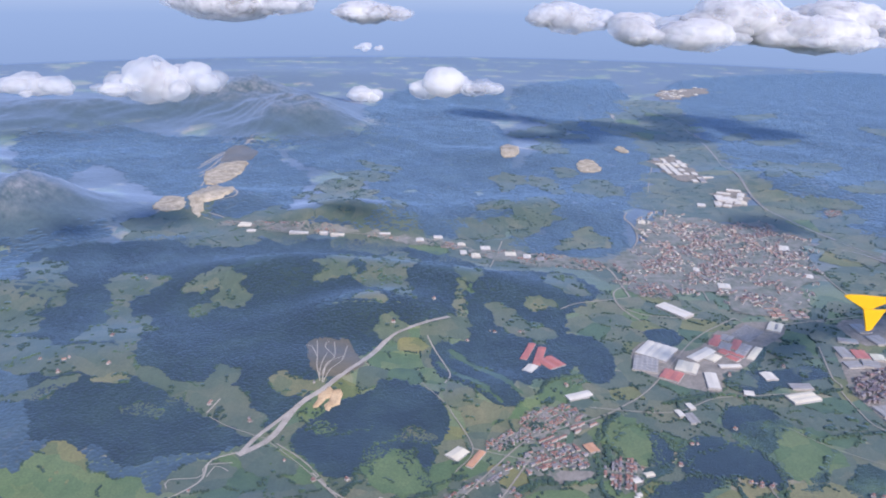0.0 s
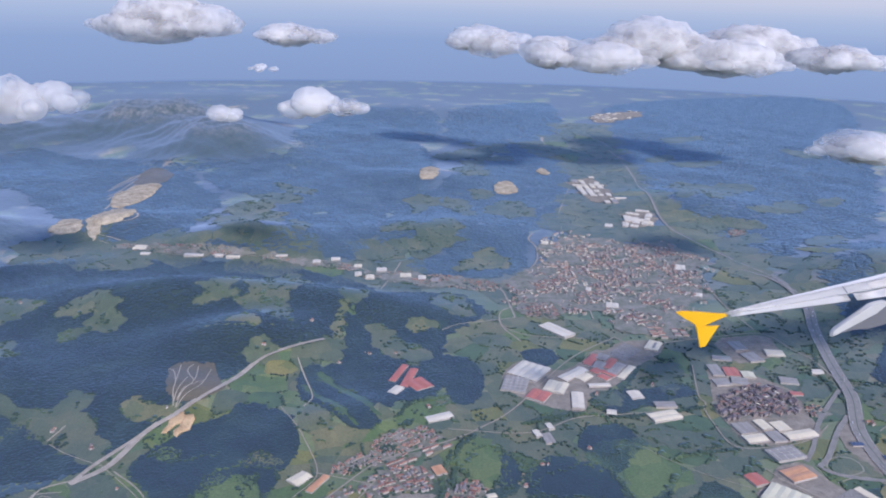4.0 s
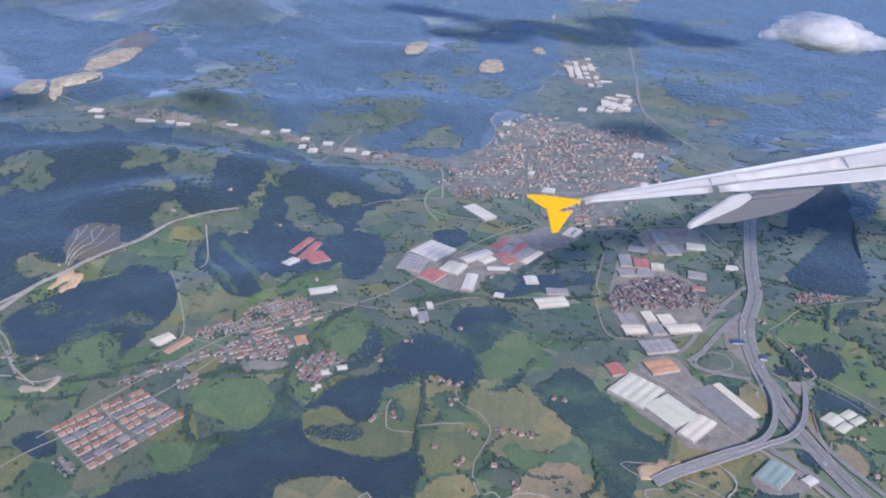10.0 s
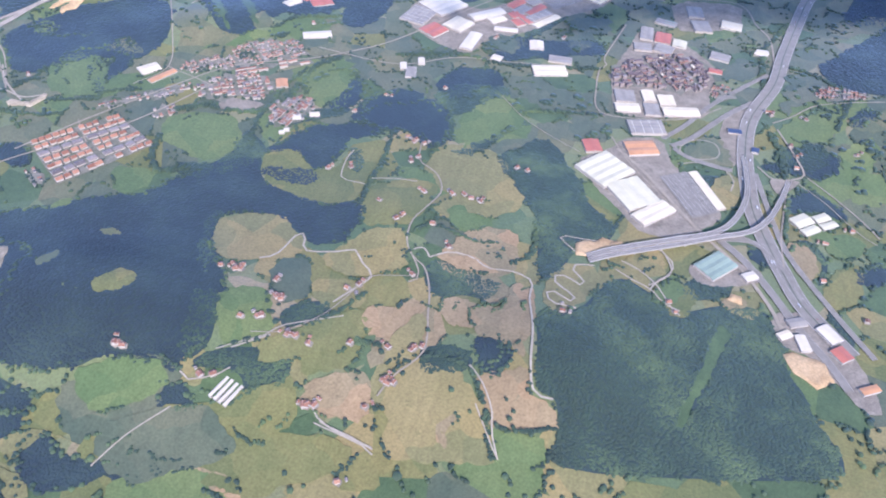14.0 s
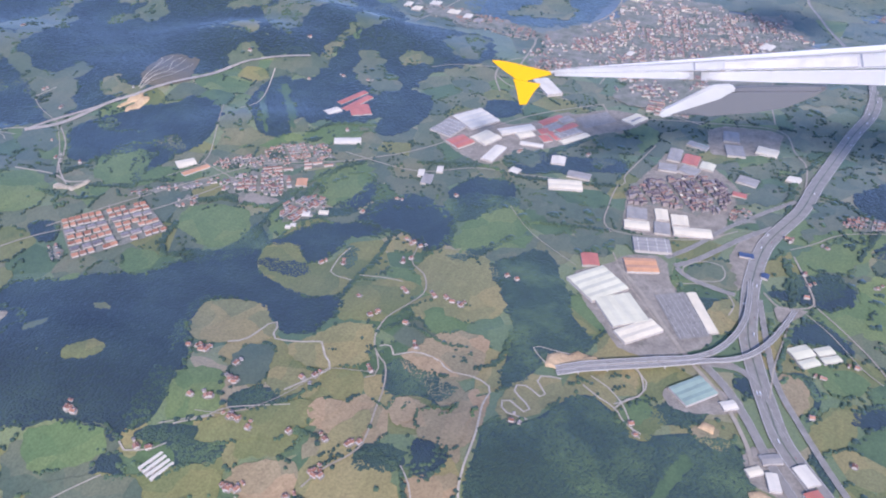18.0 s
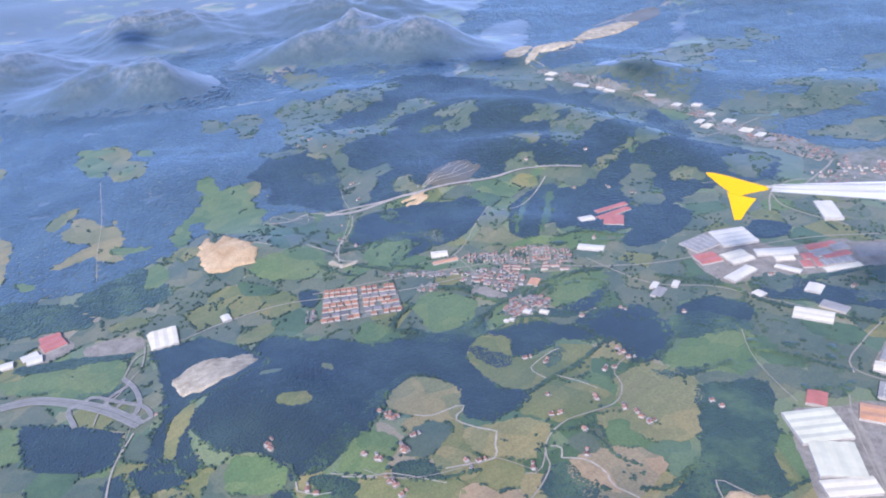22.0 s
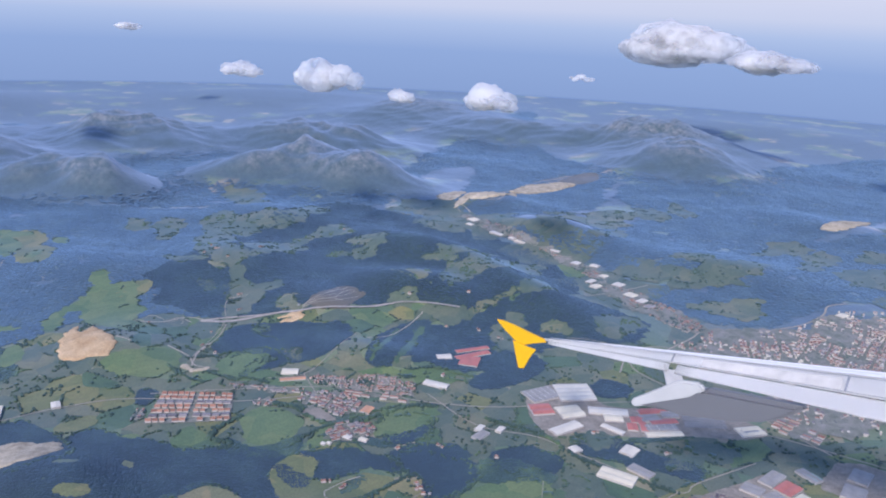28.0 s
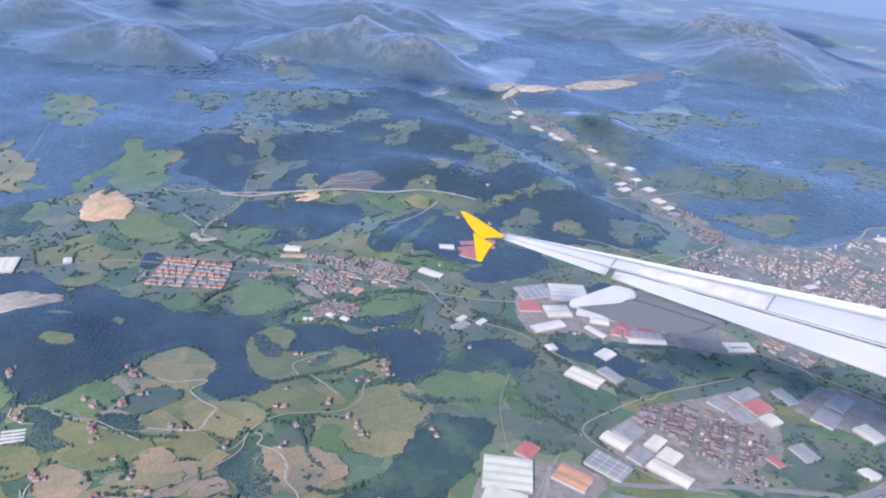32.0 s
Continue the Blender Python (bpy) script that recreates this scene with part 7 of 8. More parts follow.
field([(178.1, 251.3), (188.0, 267.6), (205.6, 275.2), (208.6, 255.2), (210.3, 247.4), (206.0, 242.9), (197.8, 241.5), (190.6, 242.2), (177.8, 244.1)], 'tan')
field([(195.1, 219.5), (200.9, 224.3), (208.0, 223.1), (210.7, 242.2), (215.2, 237.7), (215.5, 217.0), (218.2, 206.6), (221.8, 198.3), (206.9, 207.0), (201.4, 207.3)], 'tan')
field([(172.4, 200.5), (177.5, 212.5), (181.3, 211.7), (184.9, 195.3), (176.0, 186.7), (170.9, 186.3)], 'straw')
field([(273.4, 356.4), (286.2, 372.6), (296.1, 369.3), (297.8, 349.5), (287.1, 347.4), (278.8, 348.8)], 'tan')
field([(287.5, 335.7), (298.5, 345.9), (303.2, 333.3), (296.4, 315.0), (291.1, 315.5)], 'straw')
field([(319.1, 301.6), (328.3, 303.7), (333.6, 291.9), (328.3, 279.1), (322.7, 280.1)], 'tan')
road([(291.4, 296.6), (300.2, 297.8), (308.8, 294.2), (317.6, 282.9), (323.2, 271.9)], 2.0, 'ramp')
road([(124.4, 183.3), (134.9, 187.4), (144.5, 198.3), (149.8, 209.3), (155.1, 224.5), (160.3, 227.2), (170.8, 230.9)], 1.0, 'lane')
field([(89.1, 133.5), (109.3, 149.9), (123.1, 153.5), (140.4, 138.9), (106.0, 120.2)], 'pasture')
field([(73.1, 151.8), (86.8, 160.7), (102.9, 164.1), (107.3, 154.4), (88.3, 138.9)], 'lush')
field([(124.7, 153.1), (132.7, 163.8), (146.7, 168.0), (152.3, 156.1), (141.3, 142.9)], 'meadow')
field([(164.4, 422.4), (165.3, 433.1), (175.2, 437.0), (182.2, 428.1), (177.2, 418.0)], 'lush')
hall([(164.8, 474.2), (174.0, 490.2), (178.0, 486.5), (169.3, 470.2)], 'red', 1.8)
hall([(169.7, 467.3), (171.6, 470.8), (183.8, 458.4), (182.0, 455.0)], 'red', 1.8)
hall([(176.8, 469.7), (185.1, 484.0), (188.6, 479.9), (180.8, 465.4)], 'red', 1.8)
hall([(183.7, 456.0), (195.7, 473.7), (198.7, 470.3), (187.2, 452.3)], 'cream', 1.8)
hall([(212.7, 498.4), (213.1, 509.2), (220.7, 516.4), (225.4, 513.0), (225.2, 501.8), (218.2, 494.2)], 'grey', 2.2)
town([(220.7, 524.4), (220.2, 537.4), (245.2, 538.3), (252.0, 534.7), (250.0, 520.9), (232.8, 518.8)], 5.0, 'rows')
town([(133.5, 551.4), (136.0, 580.0), (156.3, 583.4), (164.6, 559.1), (152.1, 549.3)], 6.5, 'houses')
wood([(-5.6, 215.5), (11.5, 227.2), (35.2, 242.7), (49.6, 249.2), (54.8, 263.8), (71, 279.3), (83.3, 290.3), (90.1, 270.8), (107.7, 269.8), (128.8, 265.9), (140.9, 267), (140.7, 239.9), (128.9, 236.1), (117.8, 242.4), (98.5, 250.8), (83.6, 244.3), (86.5, 233.3), (97.7, 215.9), (105.5, 203.3), (107.5, 189), (112.7, 176.3), (105.8, 168.4), (109, 159.1), (104.1, 162.2), (88.8, 162.7), (80.7, 159.3), (74.1, 152.5), (43.8, 148.1), (35.2, 152.9), (29.8, 170), (33, 179.2), (31.6, 195.1), (15.9, 204.5), (4.6, 200.2)], 2.0, 'dark')
wood([(62.3, 487.4), (94.6, 478.3), (99.2, 439.3), (87.6, 414.7), (76.5, 418.5), (72.3, 448)], 2.6, 'dark')
wood([(123.6, 494.2), (147.4, 500.1), (149.9, 479.4), (140.3, 468.9), (128.6, 474.2)], 2.6, 'dark')
wood([(96.3, 360.2), (105.2, 368), (111.2, 357.9), (111.3, 341.6), (105.7, 334.2)], 2.1, 'dark')
wood([(178.9, 458.6), (196.7, 490.9), (204.1, 488.6), (201.2, 467.8), (188.4, 445.9), (182.2, 437.3)], 2.4, 'mixed')
hall([(322.3, 317.9), (329.8, 324.4), (333.1, 318.1), (325.5, 311.6)], 'pale', 1.6)
hall([(332.4, 322.0), (338.5, 327.2), (341.4, 323.0), (334.6, 318.2)], 'pale', 1.6)
hall([(325.8, 310.8), (333.2, 317.1), (335.8, 313.8), (329.5, 308.2)], 'pale', 1.6)
hall([(335.1, 317.4), (341.5, 322.0), (344.7, 319.8), (337.0, 314.2)], 'pale', 1.6)
hall([(121.1, 156.2), (123.7, 164.9), (124.8, 164.6), (122.2, 155.7)], 'white', 0.8)
hall([(123.0, 155.6), (125.6, 164.3), (126.7, 164.0), (124.2, 155.1)], 'white', 0.8)
hall([(125.0, 155.0), (127.6, 163.7), (128.7, 163.4), (126.1, 154.5)], 'white', 0.8)
hall([(126.9, 154.4), (129.6, 163.2), (130.7, 162.8), (128.1, 153.9)], 'white', 0.8)
yard([(314.2, 345.2), (324.5, 347.4), (330.4, 347.2), (323.6, 338.0), (318.5, 333.6)])
bare([(243.5, 275.1), (245.3, 280.0), (250.5, 279.2), (253.6, 277.2), (245.7, 272.5)], 'clay')
bare([(291.8, 255.3), (296.3, 262.7), (301.3, 259.4), (297.0, 255.4)], 'clay')
road([(248.8, 261.0), (256.3, 256.4), (263.0, 253.5), (268.5, 246.8), (274.8, 244.4)], 1.1, 'track')
road([(263.0, 253.5), (266.3, 260.3), (271.3, 265.9), (269.9, 274.0), (266.5, 279.9)], 1.1, 'track')
road([(233.8, 265.4), (226.9, 271.2), (224.0, 275.5), (229.5, 275.9), (236.8, 276.3), (243.9, 277.3)], 0.9, 'track')
road([(123.7, 167.9), (119.6, 163.3), (111.4, 159.5), (108.5, 161.7)], 1.0, 'track')
road([(154.9, 162.2), (160.0, 157.9), (170.0, 155.9), (178.6, 153.4)], 0.9, 'track')
road([(201.8, 192.6), (207.6, 186.5), (213.0, 176.8), (214.6, 169.1), (218.4, 160.2)], 0.9, 'track')
farmhouses([(124.3, 190.3), (128.5, 202.5), (123.0, 210.4), (139.1, 187.1), (157.6, 263.7), (151.9, 162.1), (174.4, 179.3), (180.3, 194.5), (270.3, 248.0), (198.3, 316.0), (174.1, 286.8), (182.6, 286.9), (328.9, 366.5), (326.7, 374.2), (147.6, 320.2), (152.4, 320.2), (150.3, 304.8), (152.5, 309.0)])
wood([(80.8, 291.3), (89.9, 303.7), (97.2, 319.4), (107.4, 323.1), (116.1, 314.6), (118.8, 303.6), (115.8, 291.3), (111.0, 285.5), (102.9, 289.9), (95.2, 296.6), (87.0, 292.7)], 1.9, 'dark')
wood([(111.5, 330.4), (113.8, 351.1), (129.4, 360.1), (150.7, 358.7), (162.0, 346.4), (163.8, 329.5), (158.6, 320.7), (150.6, 325.4), (142.5, 330.2), (135.1, 325.4), (120.4, 327.2)], 1.9, 'dark')
wood([(106.2, 322.2), (119.9, 329.0), (133.8, 324.0), (123.5, 316.4), (113.2, 313.2)], 1.9, 'dark')
wood([(88.8, 277.1), (89.5, 282.5), (98.6, 283.0), (107.1, 285.3), (114.3, 281.9), (115.2, 276.5), (107.3, 273.0), (97.0, 272.8)], 1.8, 'mixed')
wood([(121.6, 294.2), (120.7, 306.5), (124.8, 307.7), (130.3, 297.6), (130.3, 287.2)], 1.8, 'mixed')
wood([(203.4, 201.2), (212.9, 205.6), (215.9, 197.2), (211.8, 191.3), (205.1, 190.2)], 1.8, 'dark')
wood([(195.8, 258.5), (199.6, 262.7), (203.5, 260.2), (201.9, 254.3), (197.9, 254.1)], 1.7, 'dark')
wood([(110.1, 167.4), (119.0, 175.1), (133.4, 179.6), (142.3, 177.1), (143.4, 170.7), (137.1, 163.2), (132.8, 159.1), (128.8, 165.9), (123.7, 167.9), (112.2, 164.6)], 1.8, 'mixed')
wood([(129.9, 195.2), (137.6, 203.9), (148.9, 209.4), (147.0, 201.3), (141.0, 193.6), (134.3, 188.6)], 1.8, 'mixed')
wood([(78.5, 237.7), (81.6, 244.6), (84.1, 247.3), (87.6, 228.1), (95.4, 213.6), (98.3, 200.9), (88.8, 215.4)], 1.8, 'mixed')
wood([(96.7, 191.8), (104.7, 200.1), (113.7, 177.3), (111.0, 167.6), (105.8, 168.2)], 1.8, 'mixed')
wood([(104.4, 151.9), (105.5, 156.2), (111.7, 158.1), (117.3, 154.1), (117.2, 150.1), (111.0, 148.4)], 1.8, 'dark')
wood([(96.3, 123.5), (103.5, 131.0), (111.1, 133.7), (116.6, 129.5), (109.2, 121.9)], 1.8, 'dark')
wood([(186.6, 328.6), (189.8, 341.4), (199.4, 347.1), (205.9, 340.1), (214.1, 334.4), (221.9, 324.0), (229.4, 315.1), (232.8, 302.8), (210.4, 289.7), (198.2, 310.1)], 1.9, 'mixed')
wood([(116.6, 333.1), (124.7, 348.2), (149.2, 357.8), (163.3, 338.2), (158.7, 324.1), (156.3, 317.0), (145.1, 333.2), (135.2, 330.2), (124.1, 326.6)], 1.9, 'dark')
wood([(144.0, 375.8), (152.0, 394.7), (173.4, 400.6), (180.0, 385.4), (169.5, 379.1), (163.0, 364.8), (149.2, 365.6)], 1.9, 'dark')
wood([(321.0, 324.8), (327.9, 340.3), (334.3, 343.6), (344.3, 334.4), (349.9, 325.8), (345.3, 324.1), (336.2, 328.2), (322.6, 322.2)], 1.9, 'dark')
wood([(313.6, 356.6), (323.3, 356.0), (331.7, 363.5), (339.2, 378.6), (344.4, 374.4), (343.2, 363.8), (332.5, 357.2)], 1.9, 'mixed')
wood([(327.8, 302.0), (333.4, 302.8), (337.2, 294.0), (334.1, 279.7), (330.4, 277.6), (335.0, 290.5)], 1.9, 'mixed')
wood([(345.4, 284.5), (352.2, 295.2), (365.3, 298.7), (365.6, 292.9), (353.2, 284.4)], 2.0, 'dark')
wood([(-12.5, 416.1), (-20.6, 453.2), (-6.5, 465.1), (20, 409.5), (38.5, 389.6), (28.7, 380.7), (19.4, 379.9), (-1.6, 407.1)], 2.5, 'dark')
wood([(2.3, 461.2), (5.7, 473.3), (28.4, 461.2), (32.8, 436.6), (44.8, 421.5), (41.7, 399.9), (23.4, 423)], 2.5, 'dark')
wood([(-88.5, 347.5), (-81.8, 358.1), (-67.8, 380.9), (-47.5, 394.5), (-21.8, 405.3), (-2.1, 368.4), (-8.8, 347.2), (-21.4, 360.8), (-36.5, 358.6), (-30.1, 342.8), (-45.5, 322.9), (-59.5, 336.5), (-69.5, 317.3)], 2.6, 'dark')
wood([(202.7, 326.8), (217.8, 325.3), (223.3, 313.1), (236.1, 299), (248.2, 287.6), (242.7, 275.2), (230.7, 274.6), (227.8, 248.2), (218.8, 246.6), (216.4, 260.7), (213.5, 282.5), (205.5, 296.7), (215.5, 307.2)], 2.0, 'mixed')
wood([(365.7, 516.3), (389.5, 582.8), (440.1, 612.3), (386.9, 421.6), (365.5, 425.4), (355, 429.9), (345.1, 453.2), (364.3, 480.5), (385.6, 511), (397.6, 532.2)], 2.8, 'dark')
wood([(356.9, 405.8), (364.9, 410.6), (372.5, 407.4), (361.7, 395.5), (355.8, 393.3)], 2.2, 'dark')
wood([(324.8, 375.3), (342.5, 381.4), (345.4, 367.7), (334.3, 353), (324.1, 356)], 2.1, 'mixed')
wood([(274.8, 361.6), (279.4, 365.1), (289.4, 365.6), (290.7, 357.3), (280.9, 352.9), (275.5, 354.2)], 2.0, 'mixed')
wood([(280.7, 338.5), (294.6, 341.4), (298.1, 328.6), (294.1, 319.2), (287.9, 330.9)], 2.0, 'mixed')
wood([(321, 369.9), (329, 375.7), (326.9, 356.5), (320.9, 353.2)], 2.0, 'mixed')
wood([(333, 270.8), (343.4, 253.9), (340.7, 244.5), (334.2, 258.2)], 2.0, 'mixed')
wood([(220.5, 225), (236.3, 229), (243.8, 248.2), (251.8, 258.2), (265.4, 250.1), (274.1, 242.9), (293, 255.7), (311, 256.2), (314.6, 240.6), (314.9, 226.7), (320.9, 217.8), (323.1, 205.9), (331.1, 196.3), (330.8, 184.9), (234, 159.9), (236, 176), (233.2, 186.4), (226, 186.8), (223.1, 209.3)], 1.8, 'mixed')
wood([(-6.2, 456.1), (4.2, 468.8), (36.6, 413.3), (26.4, 389.8), (36, 382.8), (20.2, 379.1), (-1.2, 430.2)], 2.6, 'dark')
wood([(-239.1, 371), (-223.5, 378), (-207.5, 371.6), (-180.8, 382.5), (-146.2, 375), (-135.7, 355), (-117.7, 346.4), (-115.6, 331.3), (-143.1, 328.3), (-158.4, 311.8), (-179.9, 327.6), (-202.8, 338.4), (-210.1, 320.7)], 3.0, 'dark')
wood([(-72.3, 355.6), (-52.8, 383.4), (-34.6, 390.7), (-7.8, 377.3), (-5.4, 344.8), (-28.5, 343.2), (-48.1, 322.4), (-62.1, 335.8)], 2.8, 'dark')
wood([(98.1, 358.9), (108.1, 365.1), (114, 349.7), (105.3, 334.4), (97.2, 336.1)], 2.2, 'dark')
wood([(40.9, 119.2), (47.3, 125.7), (49.2, 135.9), (64.8, 135.7), (69.5, 130.6), (61.8, 123.7), (66.1, 115.4), (51.9, 118.6)], 1.9, 'dark')
wood([(37.5, 110.9), (43.6, 117.4), (64.4, 111.4), (59.3, 107.2), (53.1, 103.7)], 1.9, 'dark')
wood([(75.8, 119), (70.7, 128.2), (79.6, 131.2), (87.3, 125.1), (98.7, 128.2), (103.8, 124), (93, 114.1), (80.6, 112.9)], 1.9, 'dark')
wood([(67.4, 105.6), (70.9, 112), (86.3, 107.6), (77.4, 102.6)], 1.9, 'dark')
wood([(310.2, 355.6), (323.4, 362.1), (334.4, 374.1), (347.3, 376.9), (348.7, 360.3), (337.9, 349), (328.2, 354.6), (315.3, 350.5)], 2.0, 'dark')
wood([(301.6, 289.4), (308.6, 295.5), (313.9, 283.3), (309.3, 281.7)], 1.9, 'dark')
wood([(284.6, 272.7), (296.9, 268.8), (294.7, 259.9), (275.3, 250.6), (273, 254.6)], 1.9, 'mixed')
wood([(-42.2, 165.1), (-35.2, 183.5), (-30.8, 194.5), (12.5, 204.6), (28.6, 199.7), (38.8, 179.4), (27.4, 164.1), (28.2, 154.8), (49.0, 144.7), (71.1, 141.5), (48.0, 124.2), (29.5, 135.9), (20.9, 147.1), (-18.6, 163.0)], 1.9, 'dark')
wood([(-32.8, 97.4), (-17.7, 108.1), (3.4, 123.9), (19.3, 128.3), (37.2, 115.1), (5.7, 86.8)], 1.9, 'dark')
wood([(-86.5, 112.2), (-75.3, 125.9), (-65.2, 140.1), (-46.4, 161.6), (-43.5, 155.9), (-59.8, 133.9), (-66.2, 123.1), (-77.2, 109.7)], 1.8, 'mixed')
wood([(-34.9, 124.1), (-28.5, 135.6), (-24.6, 144.9), (-16.3, 143.9), (-18.9, 132.1), (-28.9, 123.4)], 1.7, 'mixed')
wood([(115.8, 329.7), (116.8, 347.2), (125.6, 364.9), (141.6, 362.1), (160.2, 344.0), (162.9, 321.5), (152.4, 318.3), (140.3, 330.2), (126.2, 321.4)], 1.9, 'dark')
wood([(144.4, 363.0), (159.6, 380.8), (179.8, 383.8), (186.1, 377.7), (170.5, 362.5), (160.7, 345.7)], 1.8, 'mixed')
wood([(165.4, 317.8), (175.9, 329.4), (186.5, 340.9), (197.1, 357.2), (199.0, 354.7), (188.3, 337.8), (181.1, 325.9), (170.3, 315.1)], 1.6, 'mixed')
wood([(187.1, 321.1), (197.2, 332.2), (207.9, 344.8), (217.6, 336.2), (222.1, 320.3), (236.7, 296.8), (217.2, 278.9), (200.8, 301.2)], 1.8, 'mixed')
wood([(74.0, 314.3), (78.1, 327.8), (95.6, 330.9), (107.1, 340.5), (111.3, 335.2), (97.8, 323.9), (84.2, 312.4)], 1.7, 'mixed')
wood([(47.9, 272.4), (64.2, 274.1), (70.7, 288.1), (67.8, 307.6), (85.4, 293.5), (80.1, 275.3), (56.2, 261.6)], 1.7, 'mixed')
wood([(161.8, 416.6), (175.6, 439.8), (202.0, 441.9), (225.0, 453.4), (231.0, 437.2), (215.1, 430.9), (191.9, 418.7), (175.6, 408.8)], 2.2, 'dark')
copse([(88.8, 277.1), (89.5, 282.5), (98.6, 283.0), (107.1, 285.3), (114.3, 281.9), (115.2, 276.5), (107.3, 273.0), (97.0, 272.8)], 1.1, 'dark')
copse([(121.6, 294.2), (120.7, 306.5), (124.8, 307.7), (130.3, 297.6), (130.3, 287.2)], 1.1, 'mixed')
wood([(-89.4, 342.4), (-25.3, 365.6), (-30.2, 351.6), (-48.7, 336.1), (-45.4, 316.2), (-62.9, 314.0), (-74.3, 325.8)], 2.2, 'dark')
wood([(-38.0, 348.8), (-10.5, 344.3), (-9.4, 335.5), (-14.3, 320.0), (-9.6, 305.5), (-21.1, 318.6)], 2.0, 'dark')
wood([(-33.6, 255.3), (-21.4, 264.5), (-8.1, 252.2), (-16.0, 246.0)], 1.9, 'dark')
wood([(42.8, 285.3), (50.2, 290.6), (58.3, 282.4), (52.4, 276.3)], 1.7, 'mixed')
wood([(173.5, 237.7), (179.4, 245.2), (198.5, 240.2), (205.5, 235.6), (201.8, 226.5), (192.3, 227.8), (184.1, 222.9), (176.6, 228.1)], 1.6, 'mixed')
wood([(201.8, 203.3), (207.8, 208.8), (213.8, 202.0), (211.0, 193.4), (205.0, 193.3)], 1.6, 'dark')
wood([(182.0, 196.3), (193.9, 201.0), (203.8, 195.2), (199.9, 188.6), (186.9, 186.3)], 1.6, 'mixed')
copse([(188.9, 255.2), (191.0, 262.1), (197.6, 260.9), (197.8, 253.9), (192.3, 251.4)], 1.0, 'dark')
upland([(-375.7, 603.6), (-317.5, 632.9), (-235.9, 655.8), (-167, 664.6), (-79, 659.3), (-7.1, 632.5), (26.6, 580.5), (5, 547.9), (3, 497.1), (-22.9, 478.5), (-50, 454.2), (-68.8, 400.3), (-89.7, 377.3), (-104.6, 342.4), (-122.8, 335.6), (-143.1, 328.3), (-169.3, 329.2), (-210.1, 320.7)], 3.6, 'dark')
upland([(22.1, 585.6), (59.2, 602), (95.4, 594.9), (107, 544.9), (80.1, 526.2), (68.4, 478.2), (83.7, 479.6), (79.5, 438.8), (43.1, 407.7), (26.7, 440.8), (4.2, 468.8), (5.3, 541.1)], 3.4, 'dark')
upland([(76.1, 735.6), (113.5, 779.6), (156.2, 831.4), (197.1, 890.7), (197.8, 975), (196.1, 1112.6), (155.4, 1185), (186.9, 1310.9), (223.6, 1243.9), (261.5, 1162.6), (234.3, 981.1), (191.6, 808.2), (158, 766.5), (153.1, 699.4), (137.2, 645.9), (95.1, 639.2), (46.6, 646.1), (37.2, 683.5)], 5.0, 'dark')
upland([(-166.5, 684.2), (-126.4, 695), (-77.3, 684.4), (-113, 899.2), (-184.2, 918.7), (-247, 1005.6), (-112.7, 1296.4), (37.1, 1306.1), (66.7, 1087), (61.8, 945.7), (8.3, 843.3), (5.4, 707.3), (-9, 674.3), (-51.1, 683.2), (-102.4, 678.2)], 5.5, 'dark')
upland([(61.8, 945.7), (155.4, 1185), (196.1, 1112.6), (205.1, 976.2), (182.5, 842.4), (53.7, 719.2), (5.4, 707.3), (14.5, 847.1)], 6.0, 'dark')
upland([(-704.2, 219.5), (-483.7, 345.7), (-409.6, 486.8), (-286.9, 666.9), (-178.3, 642.7), (-68.2, 498), (-64, 456), (-101.3, 374.4), (-114.5, 332.7), (-136.9, 289.3), (-151.4, 252.2), (-142.9, 215.8), (-139, 176.9), (-151.4, 145.5), (-182.4, 118.6)], 4.2, 'dark')
upland([(-153.4, 174.1), (-149.3, 210.3), (-93.4, 207.9), (-84.3, 179.7), (-113.7, 152.3)], 3.0, 'mixed')
upland([(-67.7, 365), (-40.9, 411.5), (-17.3, 400.6), (-3.1, 362.6), (-37.7, 337.7)], 3.0, 'dark')
upland([(-182.4, 118.6), (-133, 157.6), (-93.1, 162.6), (-105.2, 134), (-131.5, 109.1)], 3.0, 'mixed')
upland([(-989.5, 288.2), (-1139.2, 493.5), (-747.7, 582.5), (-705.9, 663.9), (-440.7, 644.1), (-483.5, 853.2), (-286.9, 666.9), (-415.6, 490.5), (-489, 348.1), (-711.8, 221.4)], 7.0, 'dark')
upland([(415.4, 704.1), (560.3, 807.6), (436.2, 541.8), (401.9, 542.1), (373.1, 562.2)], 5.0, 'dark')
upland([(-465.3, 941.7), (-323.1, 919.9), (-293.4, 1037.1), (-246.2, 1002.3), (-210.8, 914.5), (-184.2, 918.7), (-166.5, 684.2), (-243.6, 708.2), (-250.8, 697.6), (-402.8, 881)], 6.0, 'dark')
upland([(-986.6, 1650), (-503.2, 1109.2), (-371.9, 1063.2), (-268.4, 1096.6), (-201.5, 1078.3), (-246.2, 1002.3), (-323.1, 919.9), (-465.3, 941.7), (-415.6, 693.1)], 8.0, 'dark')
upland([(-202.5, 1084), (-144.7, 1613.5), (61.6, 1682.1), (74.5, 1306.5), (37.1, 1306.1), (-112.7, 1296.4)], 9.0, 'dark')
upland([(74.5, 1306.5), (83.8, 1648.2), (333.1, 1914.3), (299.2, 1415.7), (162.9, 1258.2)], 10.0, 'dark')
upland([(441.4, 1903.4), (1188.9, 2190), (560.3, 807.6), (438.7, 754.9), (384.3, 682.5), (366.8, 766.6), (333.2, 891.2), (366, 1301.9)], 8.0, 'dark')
hedge([(43.4, 319.9), (31.1, 310.6), (22.3, 300.1)], 1.5)
